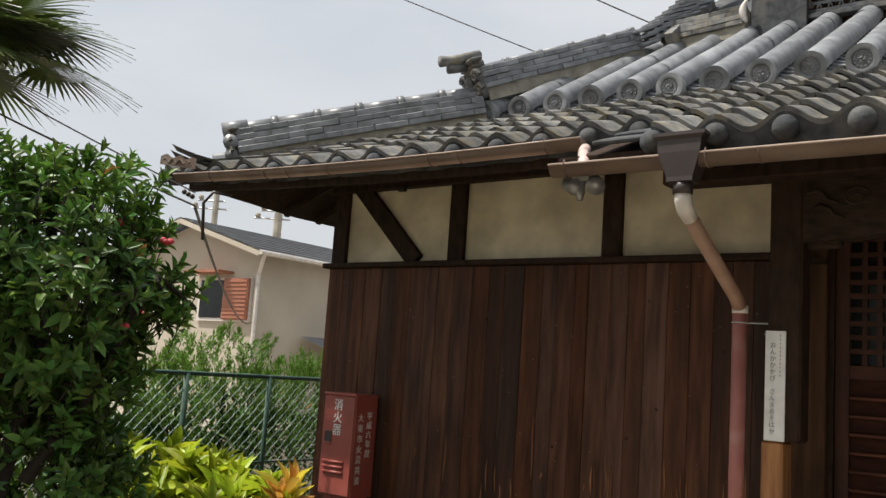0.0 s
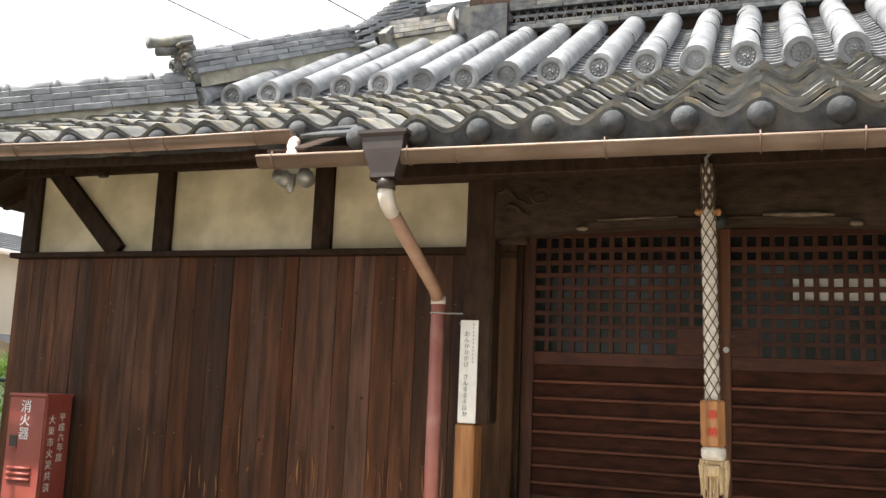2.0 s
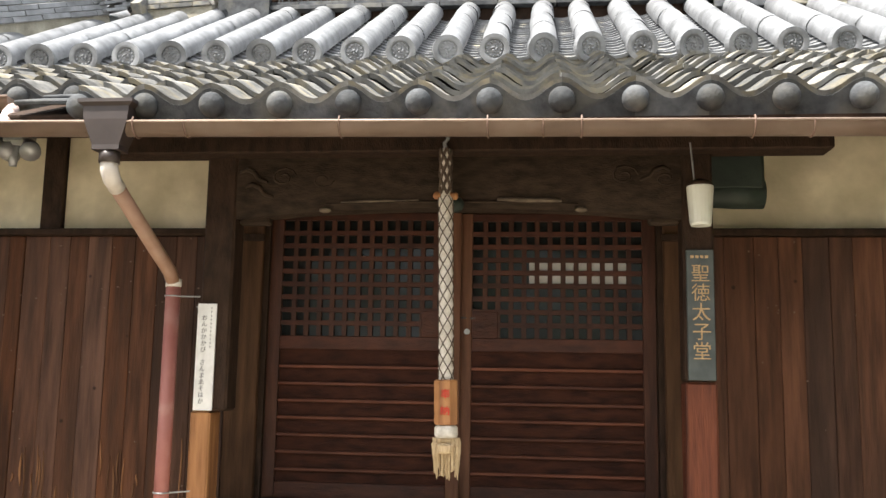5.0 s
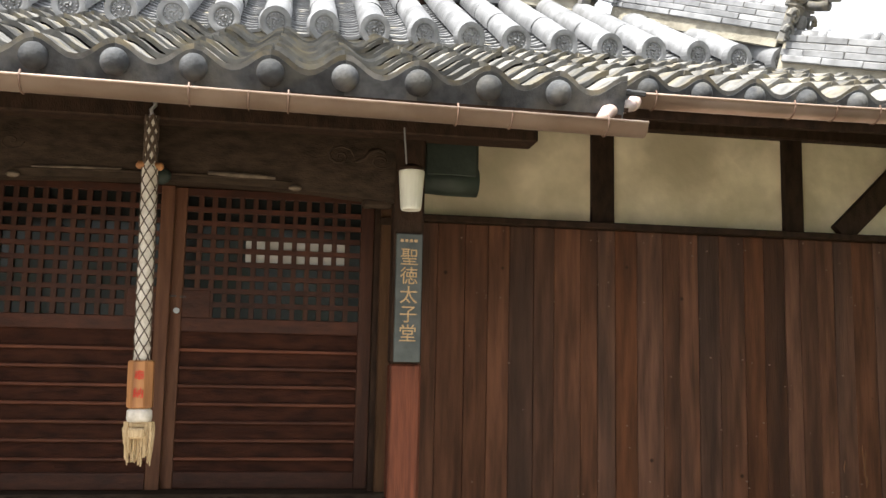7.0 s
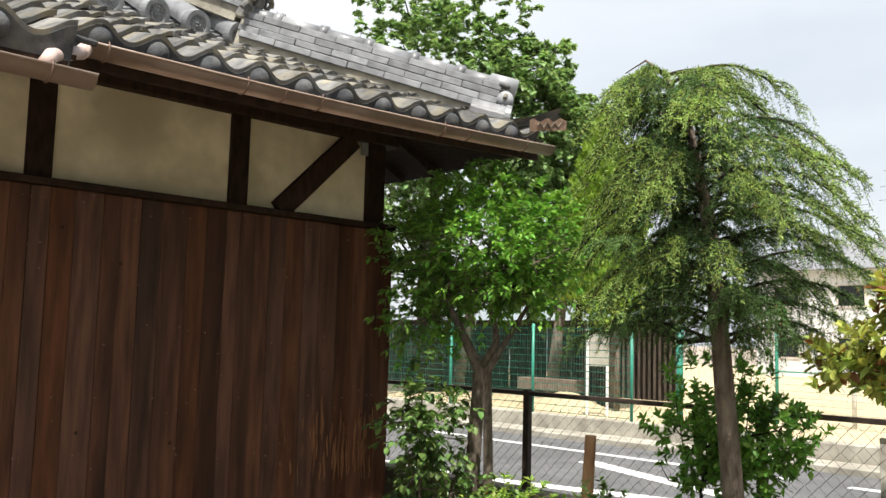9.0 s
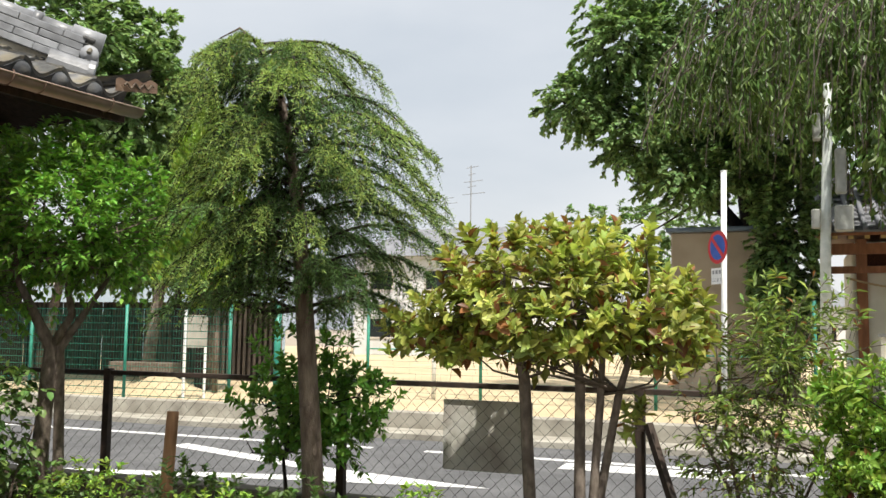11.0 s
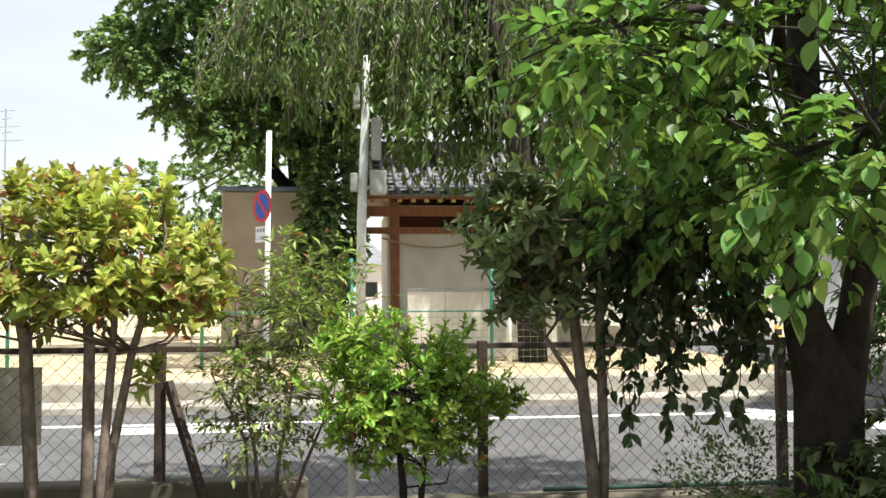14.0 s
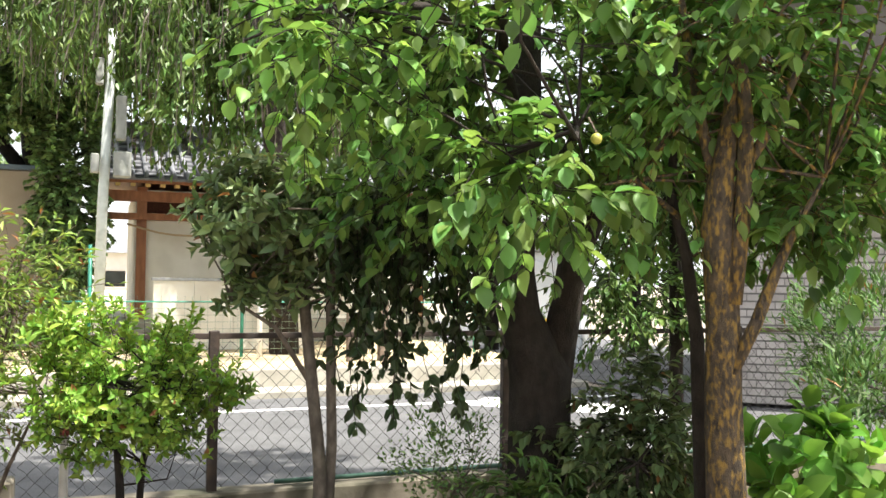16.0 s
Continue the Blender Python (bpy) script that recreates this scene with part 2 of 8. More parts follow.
M_GREENPAINT = mat("green_painted_steel", (0.02, 0.19, 0.13), (0.045, 0.27, 0.19), 12, 0.45, 0.05)
M_OLDGREEN = mat("old_green_coated_steel", (0.028, 0.075, 0.055), (0.055, 0.115, 0.085), 12, 0.6, 0.1)
M_WIRE = mat("dark_coated_wire", (0.020, 0.022, 0.020), (0.045, 0.045, 0.040), 20, 0.6, 0.0)
M_WIREG = mat("pale_green_coated_wire", (0.20, 0.30, 0.25), (0.30, 0.40, 0.34), 20, 0.5, 0.0)
M_BARK = mat("grey_brown_bark", (0.085, 0.060, 0.045), (0.20, 0.16, 0.125), 9, 0.9, 1.0, (3, 3, 1), detail=8)
M_BARKDARK = mat("near_black_bark", (0.013, 0.010, 0.008), (0.034, 0.025, 0.020), 14, 0.95, 0.8, (2, 2, 1), detail=9, stain=(0.052, 0.043, 0.035), stain_scale=9, stain_amt=0.5)
M_LICHEN = mat("bark_with_orange_lichen", (0.034, 0.026, 0.020), (0.115, 0.086, 0.058), 20, 0.9, 1.0, (2.2, 2.2, 1.0), detail=9, stain=(0.32, 0.200, 0.045), stain_scale=26, stain_amt=0.9, streak=True)
M_PALEBARK = mat("pale_smooth_bark", (0.105, 0.085, 0.066), (0.24, 0.20, 0.165), 22, 0.85, 0.6, (1.5, 1.5, 0.8), detail=9, stain=(0.06, 0.048, 0.038), stain_scale=6, stain_amt=0.7)
M_DEADWOOD = mat("orange_peeled_deadwood", (0.20, 0.10, 0.045), (0.38, 0.22, 0.11), 6, 0.8, 0.5, (4, 4, 0.8))


def leafmat(name, c, spread=0.35, rough=0.38, tr=0.32, hue=(0.475, 0.515), brown=0.0):
    lo, hi = tuple(v * 0.75 for v in c), tuple(v * 1.3 for v in c)
    return mat(name, lo, hi, 2.5, max(rough, 0.42), 0.0, vary=spread, island=True, leafy=tr, spec=0.32, hue=hue, brown=brown)


L_CAMELLIA = leafmat("glossy_dark_leaf", (0.085, 0.170, 0.036), 0.5, 0.3, 0.22, (0.47, 0.525), 0.006)
L_FRESH = leafmat("fresh_green_leaf", (0.235, 0.400, 0.070), 0.45, 0.36, 0.34, (0.46, 0.52), 0.006)
L_THIN = leafmat("narrow_olive_leaf", (0.210, 0.310, 0.085), 0.45, 0.4, 0.34, (0.455, 0.52), 0.04)
L_ROUND = leafmat("bright_hedge_leaf", (0.150, 0.330, 0.056), 0.40, 0.35, 0.34)
L_YELLOW = leafmat("yellow_green_leaf", (0.325, 0.385, 0.095), 0.45, 0.35, 0.36, (0.455, 0.525), 0.09)
L_ASPI = leafmat("broad_yellow_green_blade", (0.34, 0.42, 0.040), 0.4, 0.35, 0.35)
L_CEDAR = leafmat("dark_cedar_needle", (0.078, 0.150, 0.044), 0.45, 0.6, 0.25, (0.47, 0.52), 0.01)
L_CEDARTIP = leafmat("fresh_cedar_needle", (0.250, 0.370, 0.100), 0.40, 0.6, 0.34, (0.46, 0.52), 0.0)
L_MID = leafmat("mid_green_leaf", (0.100, 0.190, 0.052), 0.5, 0.35, 0.3, (0.462, 0.515))
L_DARK = leafmat("deep_green_leaf", (0.140, 0.200, 0.085), 0.5, 0.34, 0.30, (0.46, 0.525), 0.02)
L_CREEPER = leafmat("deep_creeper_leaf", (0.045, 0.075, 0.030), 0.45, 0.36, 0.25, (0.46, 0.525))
L_BIG = leafmat("broad_backlit_leaf", (0.125, 0.250, 0.066), 0.60, 0.40, 0.45, (0.455, 0.515))
L_FAR = leafmat("far_tree_leaf", (0.185, 0.310, 0.120), 0.40, 0.5, 0.40, (0.465, 0.51))
L_WILLOW = leafmat("hanging_olive_leaf", (0.085, 0.145, 0.034), 0.35, 0.45, 0.3)
L_CONIFER = leafmat("yellow_green_conifer", (0.190, 0.310, 0.040), 0.3, 0.5, 0.3)
L_HEDGE = leafmat("mossy_hedge_needle", (0.120, 0.230, 0.045), 0.3, 0.5, 0.3)
L_PALM = leafmat("olive_palm_blade", (0.070, 0.105, 0.026), 0.3, 0.4, 0.2)

# ---------------------------------------------------------------- helpers


def thing(name, loc, label, category, group="", kind=""):
    ob = new(name)
    ob.matrix_basis = Matrix.Translation(loc)
    ob.empty_display_size = 0.1
    return tagged(ob, label, category, group, kind)


def adopt(ob, parent):
    ob.parent = parent
    if parent.parent is None and parent.type == "EMPTY":
        ob.matrix_parent_inverse = parent.matrix_basis.inverted()
    return ob


def part(name, bm, material, parent=None, label="", smooth=False):
    me = bpy.data.meshes.new(name)
    bm.to_mesh(me)
    bm.free()
    me.materials.append(material)
    if smooth:
        me.polygons.foreach_set("use_smooth", [True] * len(me.polygons))
    ob = new(name, me)
    if parent is not None:
        adopt(ob, parent)
    if label:
        tagged(ob, label)
    return ob


def piece(name, me, parent, m, label=""):
    """One of many alike pieces that share a mesh."""
    ob = new(name, me)
    adopt(ob, parent)
    ob.matrix_basis = m
    if label:
        tagged(ob, label)
    return ob


def raw(name, verts, faces, material, parent=None, label="", smooth=False, kind=""):
    me = bpy.data.meshes.new(name)
    me.from_pydata(verts, [], faces)
    me.materials.append(material)
    if smooth:
        me.polygons.foreach_set("use_smooth", [True] * len(me.polygons))
    ob = new(name, me)
    if parent is not None:
        adopt(ob, parent)
    return tagged(ob, label, "", "", kind)


def meshof(name, bm, material, smooth=False):
    me = bpy.data.meshes.new(name)
    bm.to_mesh(me)
    bm.free()
    me.materials.append(material)
    if smooth:
        me.polygons.foreach_set("use_smooth", [True] * len(me.polygons))
    return me


def box(x0, x1, y0, y1, z0, z1, bevel=0.0, bm=None, m=None):
    out = bm or bmesh.new()
    r = bmesh.ops.create_cube(out, size=1.0)
    vs = r["verts"]
    for v in vs:
        v.co = Vector(((x0 + x1) / 2 + v.co.x * (x1 - x0), (y0 + y1) / 2 + v.co.y * (y1 - y0), (z0 + z1) / 2 + v.co.z * (z1 - z0)))
    if bevel:
        es = list({e for v in vs for e in v.link_edges})
        r = bmesh.ops.bevel(out, geom=es, offset=bevel, segments=1, affect="EDGES")
        vs = list({v for f in r["faces"] for v in f.verts} | {v for v in vs if v.is_valid})
    if m is not None:
        bmesh.ops.transform(out, matrix=m, verts=vs)
    return out


def bar(p0, p1, w, h, bevel=0.0, bm=None, up=(0, 0, 1)):
    """A beam of section w x h from p0 to p1."""
    p0, p1 = Vector(p0), Vector(p1)
    d = (p1 - p0)
    length = d.length
    d.normalize()
    u = Vector(up)
    s = d.cross(u).normalized()
    u = s.cross(d)
    m = Matrix((s, d, u)).transposed().to_4x4()
    m.translation = (p0 + p1) / 2
    return box(-w / 2, w / 2, -length / 2, length / 2, -h / 2, h / 2, bevel, bm, m)


def tube(pts, radii, seg=8, bm=None, caps=True):
    out = bm or bmesh.new()
    pts = [Vector(p) for p in pts]
    if not isinstance(radii, (list, tuple)):
        radii = [radii] * len(pts)
    rings, prev = [], None
    for i, p in enumerate(pts):
        d = (pts[min(i + 1, len(pts) - 1)] - pts[max(i - 1, 0)]).normalized()
        s = prev - d * prev.dot(d) if prev is not None else d.orthogonal()
        s.normalize()
        prev = s
        t = d.cross(s)
        rings.append([out.verts.new(p + (s * math.cos(a) + t * math.sin(a)) * radii[i]) for a in (2 * math.pi * k / seg for k in range(seg))])
    for a, b in zip(rings, rings[1:]):
        for k in range(seg):
            out.faces.new((a[k], a[(k + 1) % seg], b[(k + 1) % seg], b[k]))
    if caps:
        out.faces.new(rings[0][::-1])
        out.faces.new(rings[-1])
    return out


def ball(c, r, bm=None, seg=12, squash=(1, 1, 1)):
    out = bm or bmesh.new()
    bmesh.ops.create_uvsphere(out, u_segments=seg, v_segments=max(6, seg * 2 // 3), radius=1.0,
                              matrix=Matrix.Translation(c) @ Matrix.Diagonal((r * squash[0], r * squash[1], r * squash[2], 1)))
    return out


def sheet(fn, nu, nv, bm=None):
    """A grid surface of fn(u, v), both from 0 to 1."""
    out = bm or bmesh.new()
    g = [[out.verts.new(fn(i / nu, j / nv)) for j in range(nv + 1)] for i in range(nu + 1)]
    for i in range(nu):
        for j in range(nv):
            out.faces.new((g[i][j], g[i + 1][j], g[i + 1][j + 1], g[i][j + 1]))
    return out


def text(body, size, m, material, parent, name="lettering", label="", depth=0.0015):
    cu = bpy.data.curves.new(name, "FONT")
    cu.body, cu.size, cu.extrude = body, size, depth
    cu.align_x, cu.align_y = "CENTER", "CENTER"
    cu.resolution_u = 3
    ob = bpy.data.objects.new(name, cu)
    me = bpy.data.meshes.new_from_object(ob)
    bpy.data.objects.remove(ob)
    bpy.data.curves.remove(cu)
    me.materials.clear()
    me.materials.append(material)
    o = new(name, me)
    adopt(o, parent)
    o.matrix_basis = m
    if label:
        tagged(o, label)
    return o


def vertical_text(body, size, step, x, y, z, material, parent, rz=0.0, label="", depth=0.0015, name="character"):
    for i, ch in enumerate(body):
        if ch not in " \u3000":
            text(ch, size, pose(x, y, z - i * step, 90, 0, rz), material, parent, name, label, depth)


def foliage(p, d, n, length, width, style=8):
    """Verts and faces of many leaves: base points, directions, normals (arrays), sizes."""
    k = len(p)
    d = d / np.maximum(np.linalg.norm(d, axis=1, keepdims=True), 1e-6)
    s = np.cross(d, n)
    s /= np.maximum(np.linalg.norm(s, axis=1, keepdims=True), 1e-6)
    n = np.cross(s, d)
    length, width = np.broadcast_to(length, k)[:, None], np.broadcast_to(width, k)[:, None]
    if style == 8:
        plan = [(0, 0, 0), (.30, 1, .12), (.68, .86, .05), (1, 0, -.18), (.68, -.86, .05), (.30, -1, .12), (.30, 0, -.02), (.68, 0, -.08)]
        faces = [(0, 6, 1), (1, 6, 7, 2), (2, 7, 3), (0, 5, 6), (5, 4, 7, 6), (4, 3, 7)]
    elif style == 12:
        side = [(.08, .34, .02), (.22, .78, .09), (.42, 1.0, .11), (.62, .92, .08), (.80, .62, .02), (.93, .24, -.07)]
        plan = [(0, 0, 0)] + side + [(1, 0, -.14)] + [(a, -b, c) for a, b, c in reversed(side)] + [(.3, 0, -.01), (.7, 0, -.05)]
        faces = [(0, 14, 3, 2, 1), (14, 15, 5, 4, 3), (15, 7, 6, 5), (0, 13, 12, 11, 14), (14, 11, 10, 9, 15), (15, 9, 8, 7)]
    elif style == 4:
        plan = [(0, 0, 0), (.45, 1, .10), (1, 0, -.12), (.45, -1, .10), (.5, 0, -.04)]
        faces = [(0, 4, 1), (1, 4, 2), (0, 3, 4), (3, 2, 4)]
    else:
        plan = [(0, 0, 0), (.45, 1, .05), (1, 0, -.08), (.45, -1, .05)]
        faces = [(0, 3, 1), (1, 3, 2)]
    v = np.stack([p + d * length * a + s * width * b * 0.5 + n * length * c for a, b, c in plan], axis=1).reshape(-1, 3)
    base = np.arange(k) * len(plan)
    f = [tuple(int(b) + i for i in q) for b in base for q in faces]
    return v.tolist(), f


def strands(polylines, r):
    """Thin three-sided wires along polylines; returns verts and faces."""
    v, f = [], []
    off = [Vector((r, 0, r * 0.6)), Vector((-r, 0.3 * r, r * 0.6)), Vector((0, -0.3 * r, -r))]
    off2 = [Vector((0, r, r * 0.6)), Vector((0, -r, r * 0.6)), Vector((r, 0, -r))]
    for pl in polylines:
        b = len(v)
        for p in pl:
            for o, o2 in zip(off, off2):
                v.append(tuple(Vector(p) + (o + o2) * 0.7))
        for i in range(len(pl) - 1):
            for k in range(3):
                a0, a1 = b + i * 3 + k, b + i * 3 + (k + 1) % 3
                f.append((a0, a1, a1 + 3, a0 + 3))
    return v, f


def unit(rng, k):
    v = rng.normal(size=(k, 3))
    return v / np.linalg.norm(v, axis=1, keepdims=True)


def crown(rng, center, radii, clumps, per, clump_r, length, width, style=8, fill=0.55, up=0.5, out=0.8, flat=0.0, gaps=0.0, droop=0.0):
    """A leaf crown of clumps in an uneven ellipsoid."""
    c, r = np.array(center, float), np.array(radii, float)
    u = unit(rng, clumps)
    rad = fill + (1 - fill) * rng.random(clumps) ** 0.6
    lump = 1 + 0.16 * np.sin(u[:, 0] * 5 + 1.3) * np.sin(u[:, 1] * 4 + 0.5) + 0.12 * np.sin(u[:, 2] * 7)
    cc = c + u * (rad * lump)[:, None] * r
    if flat:
        cc[:, 2] = np.maximum(cc[:, 2], c[2] - r[2] * flat)
    keep = np.ones(clumps, bool)
    if gaps:
        ph = np.sin(cc[:, 0] * 7.1) + np.sin(cc[:, 1] * 6.3 + 1) + np.sin(cc[:, 2] * 8.2 + 2)
        keep = ph > np.quantile(ph, gaps)
    cc, u = cc[keep], u[keep]
    k = len(cc) * per
    idx = np.repeat(np.arange(len(cc)), per)
    p = cc[idx] + unit(rng, k) * (clump_r * rng.random((k, 1)) ** 0.5)
    d = u[idx] * out + unit(rng, k) * 0.8 + np.array([0, 0, up - droop])
    n = np.array([0, 0, 1.0]) + u[idx] * 0.5 + unit(rng, k) * 0.55
    sz = 0.7 + 0.6 * rng.random(k)
    v, f = foliage(p, d, n, length * sz, width * sz, style)
    return v, f, cc


def sprays(rng, center, radii, n, twig, per, length, width, style=8, fill=0.3, out=0.9, up=0.2, droop=0.4, hang=0.2, tip=0.6, flat=0.0, gaps=0.0, clear=()):
    """Leafy twigs in an uneven ellipsoid: leaves stand round each twig and crowd at its tip."""
    c, r = np.array(center, float), np.array(radii, float)
    u = unit(rng, n)
    lump = 1 + 0.15 * np.sin(u[:, 0] * 5 + c[1]) * np.sin(u[:, 1] * 4 + c[0]) + 0.10 * np.sin(u[:, 2] * 7 + c[2])
    b = c + u * ((fill + (1 - fill) * rng.random(n) ** 0.7) * lump)[:, None] * r
    if flat:
        b[:, 2] = np.maximum(b[:, 2], c[2] - r[2] * flat)
    if gaps:
        ph = np.sin(b[:, 0] * 6.1 / max(r)) + np.sin(b[:, 1] * 7.3 / max(r) + 1) + np.sin(b[:, 2] * 8.2 / max(r) + 2)
        keep = ph > np.quantile(ph, gaps)
        b, u = b[keep], u[keep]
        n = len(b)
    for lo, hi in clear:
        keep = ~np.all((b > np.array(lo)) & (b < np.array(hi)), axis=1)
        b, u = b[keep], u[keep]
        n = len(b)
    d = u * out + unit(rng, n) * 0.55 + np.array([0, 0, up])
    d /= np.linalg.norm(d, axis=1, keepdims=True)
    ln = twig * rng.uniform(0.55, 1.25, n)
    down = np.array([0, 0, 1.0])
    b = b - d * (ln * 0.5)[:, None]
    s4 = np.linspace(0, 1, 5)
    lines = [[tuple(b[i] + d[i] * ln[i] * s - down * droop * ln[i] * s * s) for s in s4] for i in range(n)]
    idx = np.repeat(np.arange(n), per)
    k = n * per
    s = np.clip(rng.random(k) ** tip, 0.08, 1.0)[:, None]
    L = ln[idx][:, None]
    p = b[idx] + d[idx] * L * s - down * droop * L * s * s
    tan = d[idx] - down * 2 * droop * s
    tan /= np.linalg.norm(tan, axis=1, keepdims=True)
    rad = unit(rng, k)
    rad -= tan * np.sum(rad * tan, axis=1, keepdims=True)
    rad /= np.linalg.norm(rad, axis=1, keepdims=True)
    rad[:, 2] *= 0.55
    ld = tan * 0.6 + rad * 0.85 - down * (hang * rng.uniform(0.3, 1.7, (k, 1)))
    nm = down * 1.2 + rad * 0.3 + unit(rng, k) * 0.45
    sz = 0.55 + 0.7 * rng.random(k)
    v, f = foliage(p, ld, nm, length * sz, width * sz * rng.uniform(0.8, 1.2, k), style)
    return v, f, b, lines


def whorls(rng, center, radii, whorl, leaves, length, width, style=8, fill=0.6, out=0.8, up=0.7, open_to=1.35, stalk=0.12, flat=0.0, gaps=0.0):
    """Rosettes of leaves at the twig tips of an uneven crown; each rosette opens round its twig."""
    c, r = np.array(center, float), np.array(radii, float)
    u = unit(rng, whorl)
    lump = 1 + 0.14 * np.sin(u[:, 0] * 5 + c[1]) * np.sin(u[:, 1] * 6 + c[0]) + 0.09 * np.sin(u[:, 2] * 8 + c[2])
    b = c + u * ((fill + (1 - fill) * rng.random(whorl) ** 0.7) * lump)[:, None] * r
    if flat:
        b[:, 2] = np.maximum(b[:, 2], c[2] - r[2] * flat + rng.random(whorl) * 0.05)
    if gaps:
        ph = np.sin(b[:, 0] * 6.1 / max(r)) + np.sin(b[:, 1] * 7.3 / max(r) + 1) + np.sin(b[:, 2] * 8.2 / max(r) + 2)
        keep = ph > np.quantile(ph, gaps)
        b, u = b[keep], u[keep]
    n = len(b)
    d = u * out + unit(rng, n) * 0.45 + np.array([0, 0, up])
    d /= np.linalg.norm(d, axis=1, keepdims=True)
    lines = [[tuple(b[i] - d[i] * stalk - np.array([0, 0, stalk * 0.3])), tuple(b[i] - d[i] * stalk * 0.5), tuple(b[i])] for i in range(n)]
    e1 = np.cross(d, unit(rng, n))
    e1 /= np.linalg.norm(e1, axis=1, keepdims=True)
    e2 = np.cross(d, e1)
    idx = np.repeat(np.arange(n), leaves)
    k = n * leaves
    j = np.tile(np.arange(leaves), n)
    az = j * 2.4 + rng.normal(size=k) * 0.25
    tier = j / leaves
    ph = (0.35 + (open_to - 0.35) * tier + rng.normal(size=k) * 0.16)[:, None]
    rad = e1[idx] * np.cos(az)[:, None] + e2[idx] * np.sin(az)[:, None]
    ld = d[idx] * np.cos(ph) + rad * np.sin(ph)
    nm = d[idx] * np.sin(ph) - rad * np.cos(ph) + unit(rng, k) * 0.25
    p = b[idx] - d[idx] * (tier * stalk * 0.6)[:, None]
    sz = (0.62 + 0.45 * tier) * (0.75 + 0.5 * rng.random(k))
    v, f = foliage(p, ld, nm, length * sz, width * sz, style)
    return v, f, b, lines


def plant(name, base, label, category, leafm, barkm, seed, stems, crowns, limb_to=14, limb_r=0.012, group=""):
    """A shrub or tree: stems are (points, radii); crowns are dicts for crown()."""
    rng = np.random.default_rng(seed)
    t = thing(name, base, label, category, group)
    tips = []
    for pts, rr, *own in stems:
        part("trunk", tube(pts, rr, 10), own[0] if own else barkm, t, smooth=True)
        tips.append((Vector(pts[-1]), rr[-1], [Vector(q) for q in pts]))
    verts, faces, cents = [], [], []
    lines = []
    for c in crowns:
        if "whorl" in c:
            v, f, cc, tl = whorls(rng, **c)
            lines += tl
        elif "twig" in c:
            v, f, cc, tl = sprays(rng, **c)
            lines += tl
        else:
            v, f, cc = crown(rng, **c)
        o = len(verts)
        verts += v
        faces += [tuple(i + o for i in q) for q in f]
        cents.append(cc)
    cents = np.concatenate(cents)
    bm = bmesh.new()
    for j in range(limb_to):
        e = Vector(cents[rng.integers(len(cents))])
        tip = tips[rng.integers(len(tips))]
        s = min(tip[2][len(tip[2]) // 2:] or [tip[0]], key=lambda q: (q - e).length)
        mid = s.lerp(e, 0.5) + Vector((rng.normal() * 0.06, rng.normal() * 0.06, -0.04))
        tube([s, mid, e], [limb_r, limb_r * 0.7, limb_r * 0.3], 5, bm)
    if limb_to:
        part("limb_work", bm, barkm, t, smooth=True)
    else:
        bm.free()
    raw("crown", verts, faces, leafm, t, smooth=True)
    if lines:
        v, f = strands(lines, max(0.0016, limb_r * 0.22))
        raw("twig_work", v, f, barkm, t, kind="stuff")
    return t

# ---------------------------------------------------------------- ground and road
ROAD_Z = -0.25


def flat(name, x0, x1, y0, y1, z, material, label, category, nx=1, ny=1):
    bm = sheet(lambda u, v: (x0 + (x1 - x0) * u, y0 + (y1 - y0) * v, z), nx, ny)
    return tagged(part(name, bm, material), label, category, kind="structure")


def ground_height(x):
    """Garden level round the hall, falling to the road level at the east fence and level far away."""
    return 0.0 if x < 6.0 else -0.27


bm = bmesh.new()
xs = [-900, -60, -14, -6.5, 0, 3, 5.85, 5.95, 6.3, 20, 60, 900]
ys = [-900, -60, -14, -5, 0, 6, 14, 60, 900]
grid = [[bm.verts.new((x, y, ground_height(x))) for y in ys] for x in xs]
for i in range(len(xs) - 1):
    for j in range(len(ys) - 1):
        bm.faces.new((grid[i][j], grid[i + 1][j], grid[i + 1][j + 1], grid[i][j + 1]))
tagged(part("ground", bm, M_GROUND), "dry packed earth ground spreading to the horizon", "ground", kind="structure")
flat("garden_bed", 2.6, 5.86, -9.5, 2.5, 0.006, M_SOIL, "dark garden soil bed under the shrubs", "soil")
flat("west_bed", -6.2, -2.4, -4.6, 3.5, 0.006, M_SOIL, "dark garden soil under bushes beside the hall", "soil")
flat("west_verge", -14, -6.2, -6, 9, 0.008, M_SOIL, "dark soil verge behind the west fence", "soil")
flat("road", 6.35, 13.35, -60, 60, ROAD_Z, M_ASPHALT, "grey asphalt lane beside the garden fence", "road")
flat("side_road", 13.35, 40, -19.5, -13.0, ROAD_Z + 0.004, M_ASPHALT, "grey asphalt side lane meeting the road", "road")

# road markings: edge line, slow-down wedge and cross hatch
for y0, y1 in ((-12.4, -0.2), (0.6, 12)):
    tagged(part("road_line", box(12.18, 12.33, y0, y1, ROAD_Z, ROAD_Z + 0.004), M_PAINT), "worn white edge line painted on asphalt", "road marking", kind="structure")
bm = bmesh.new()
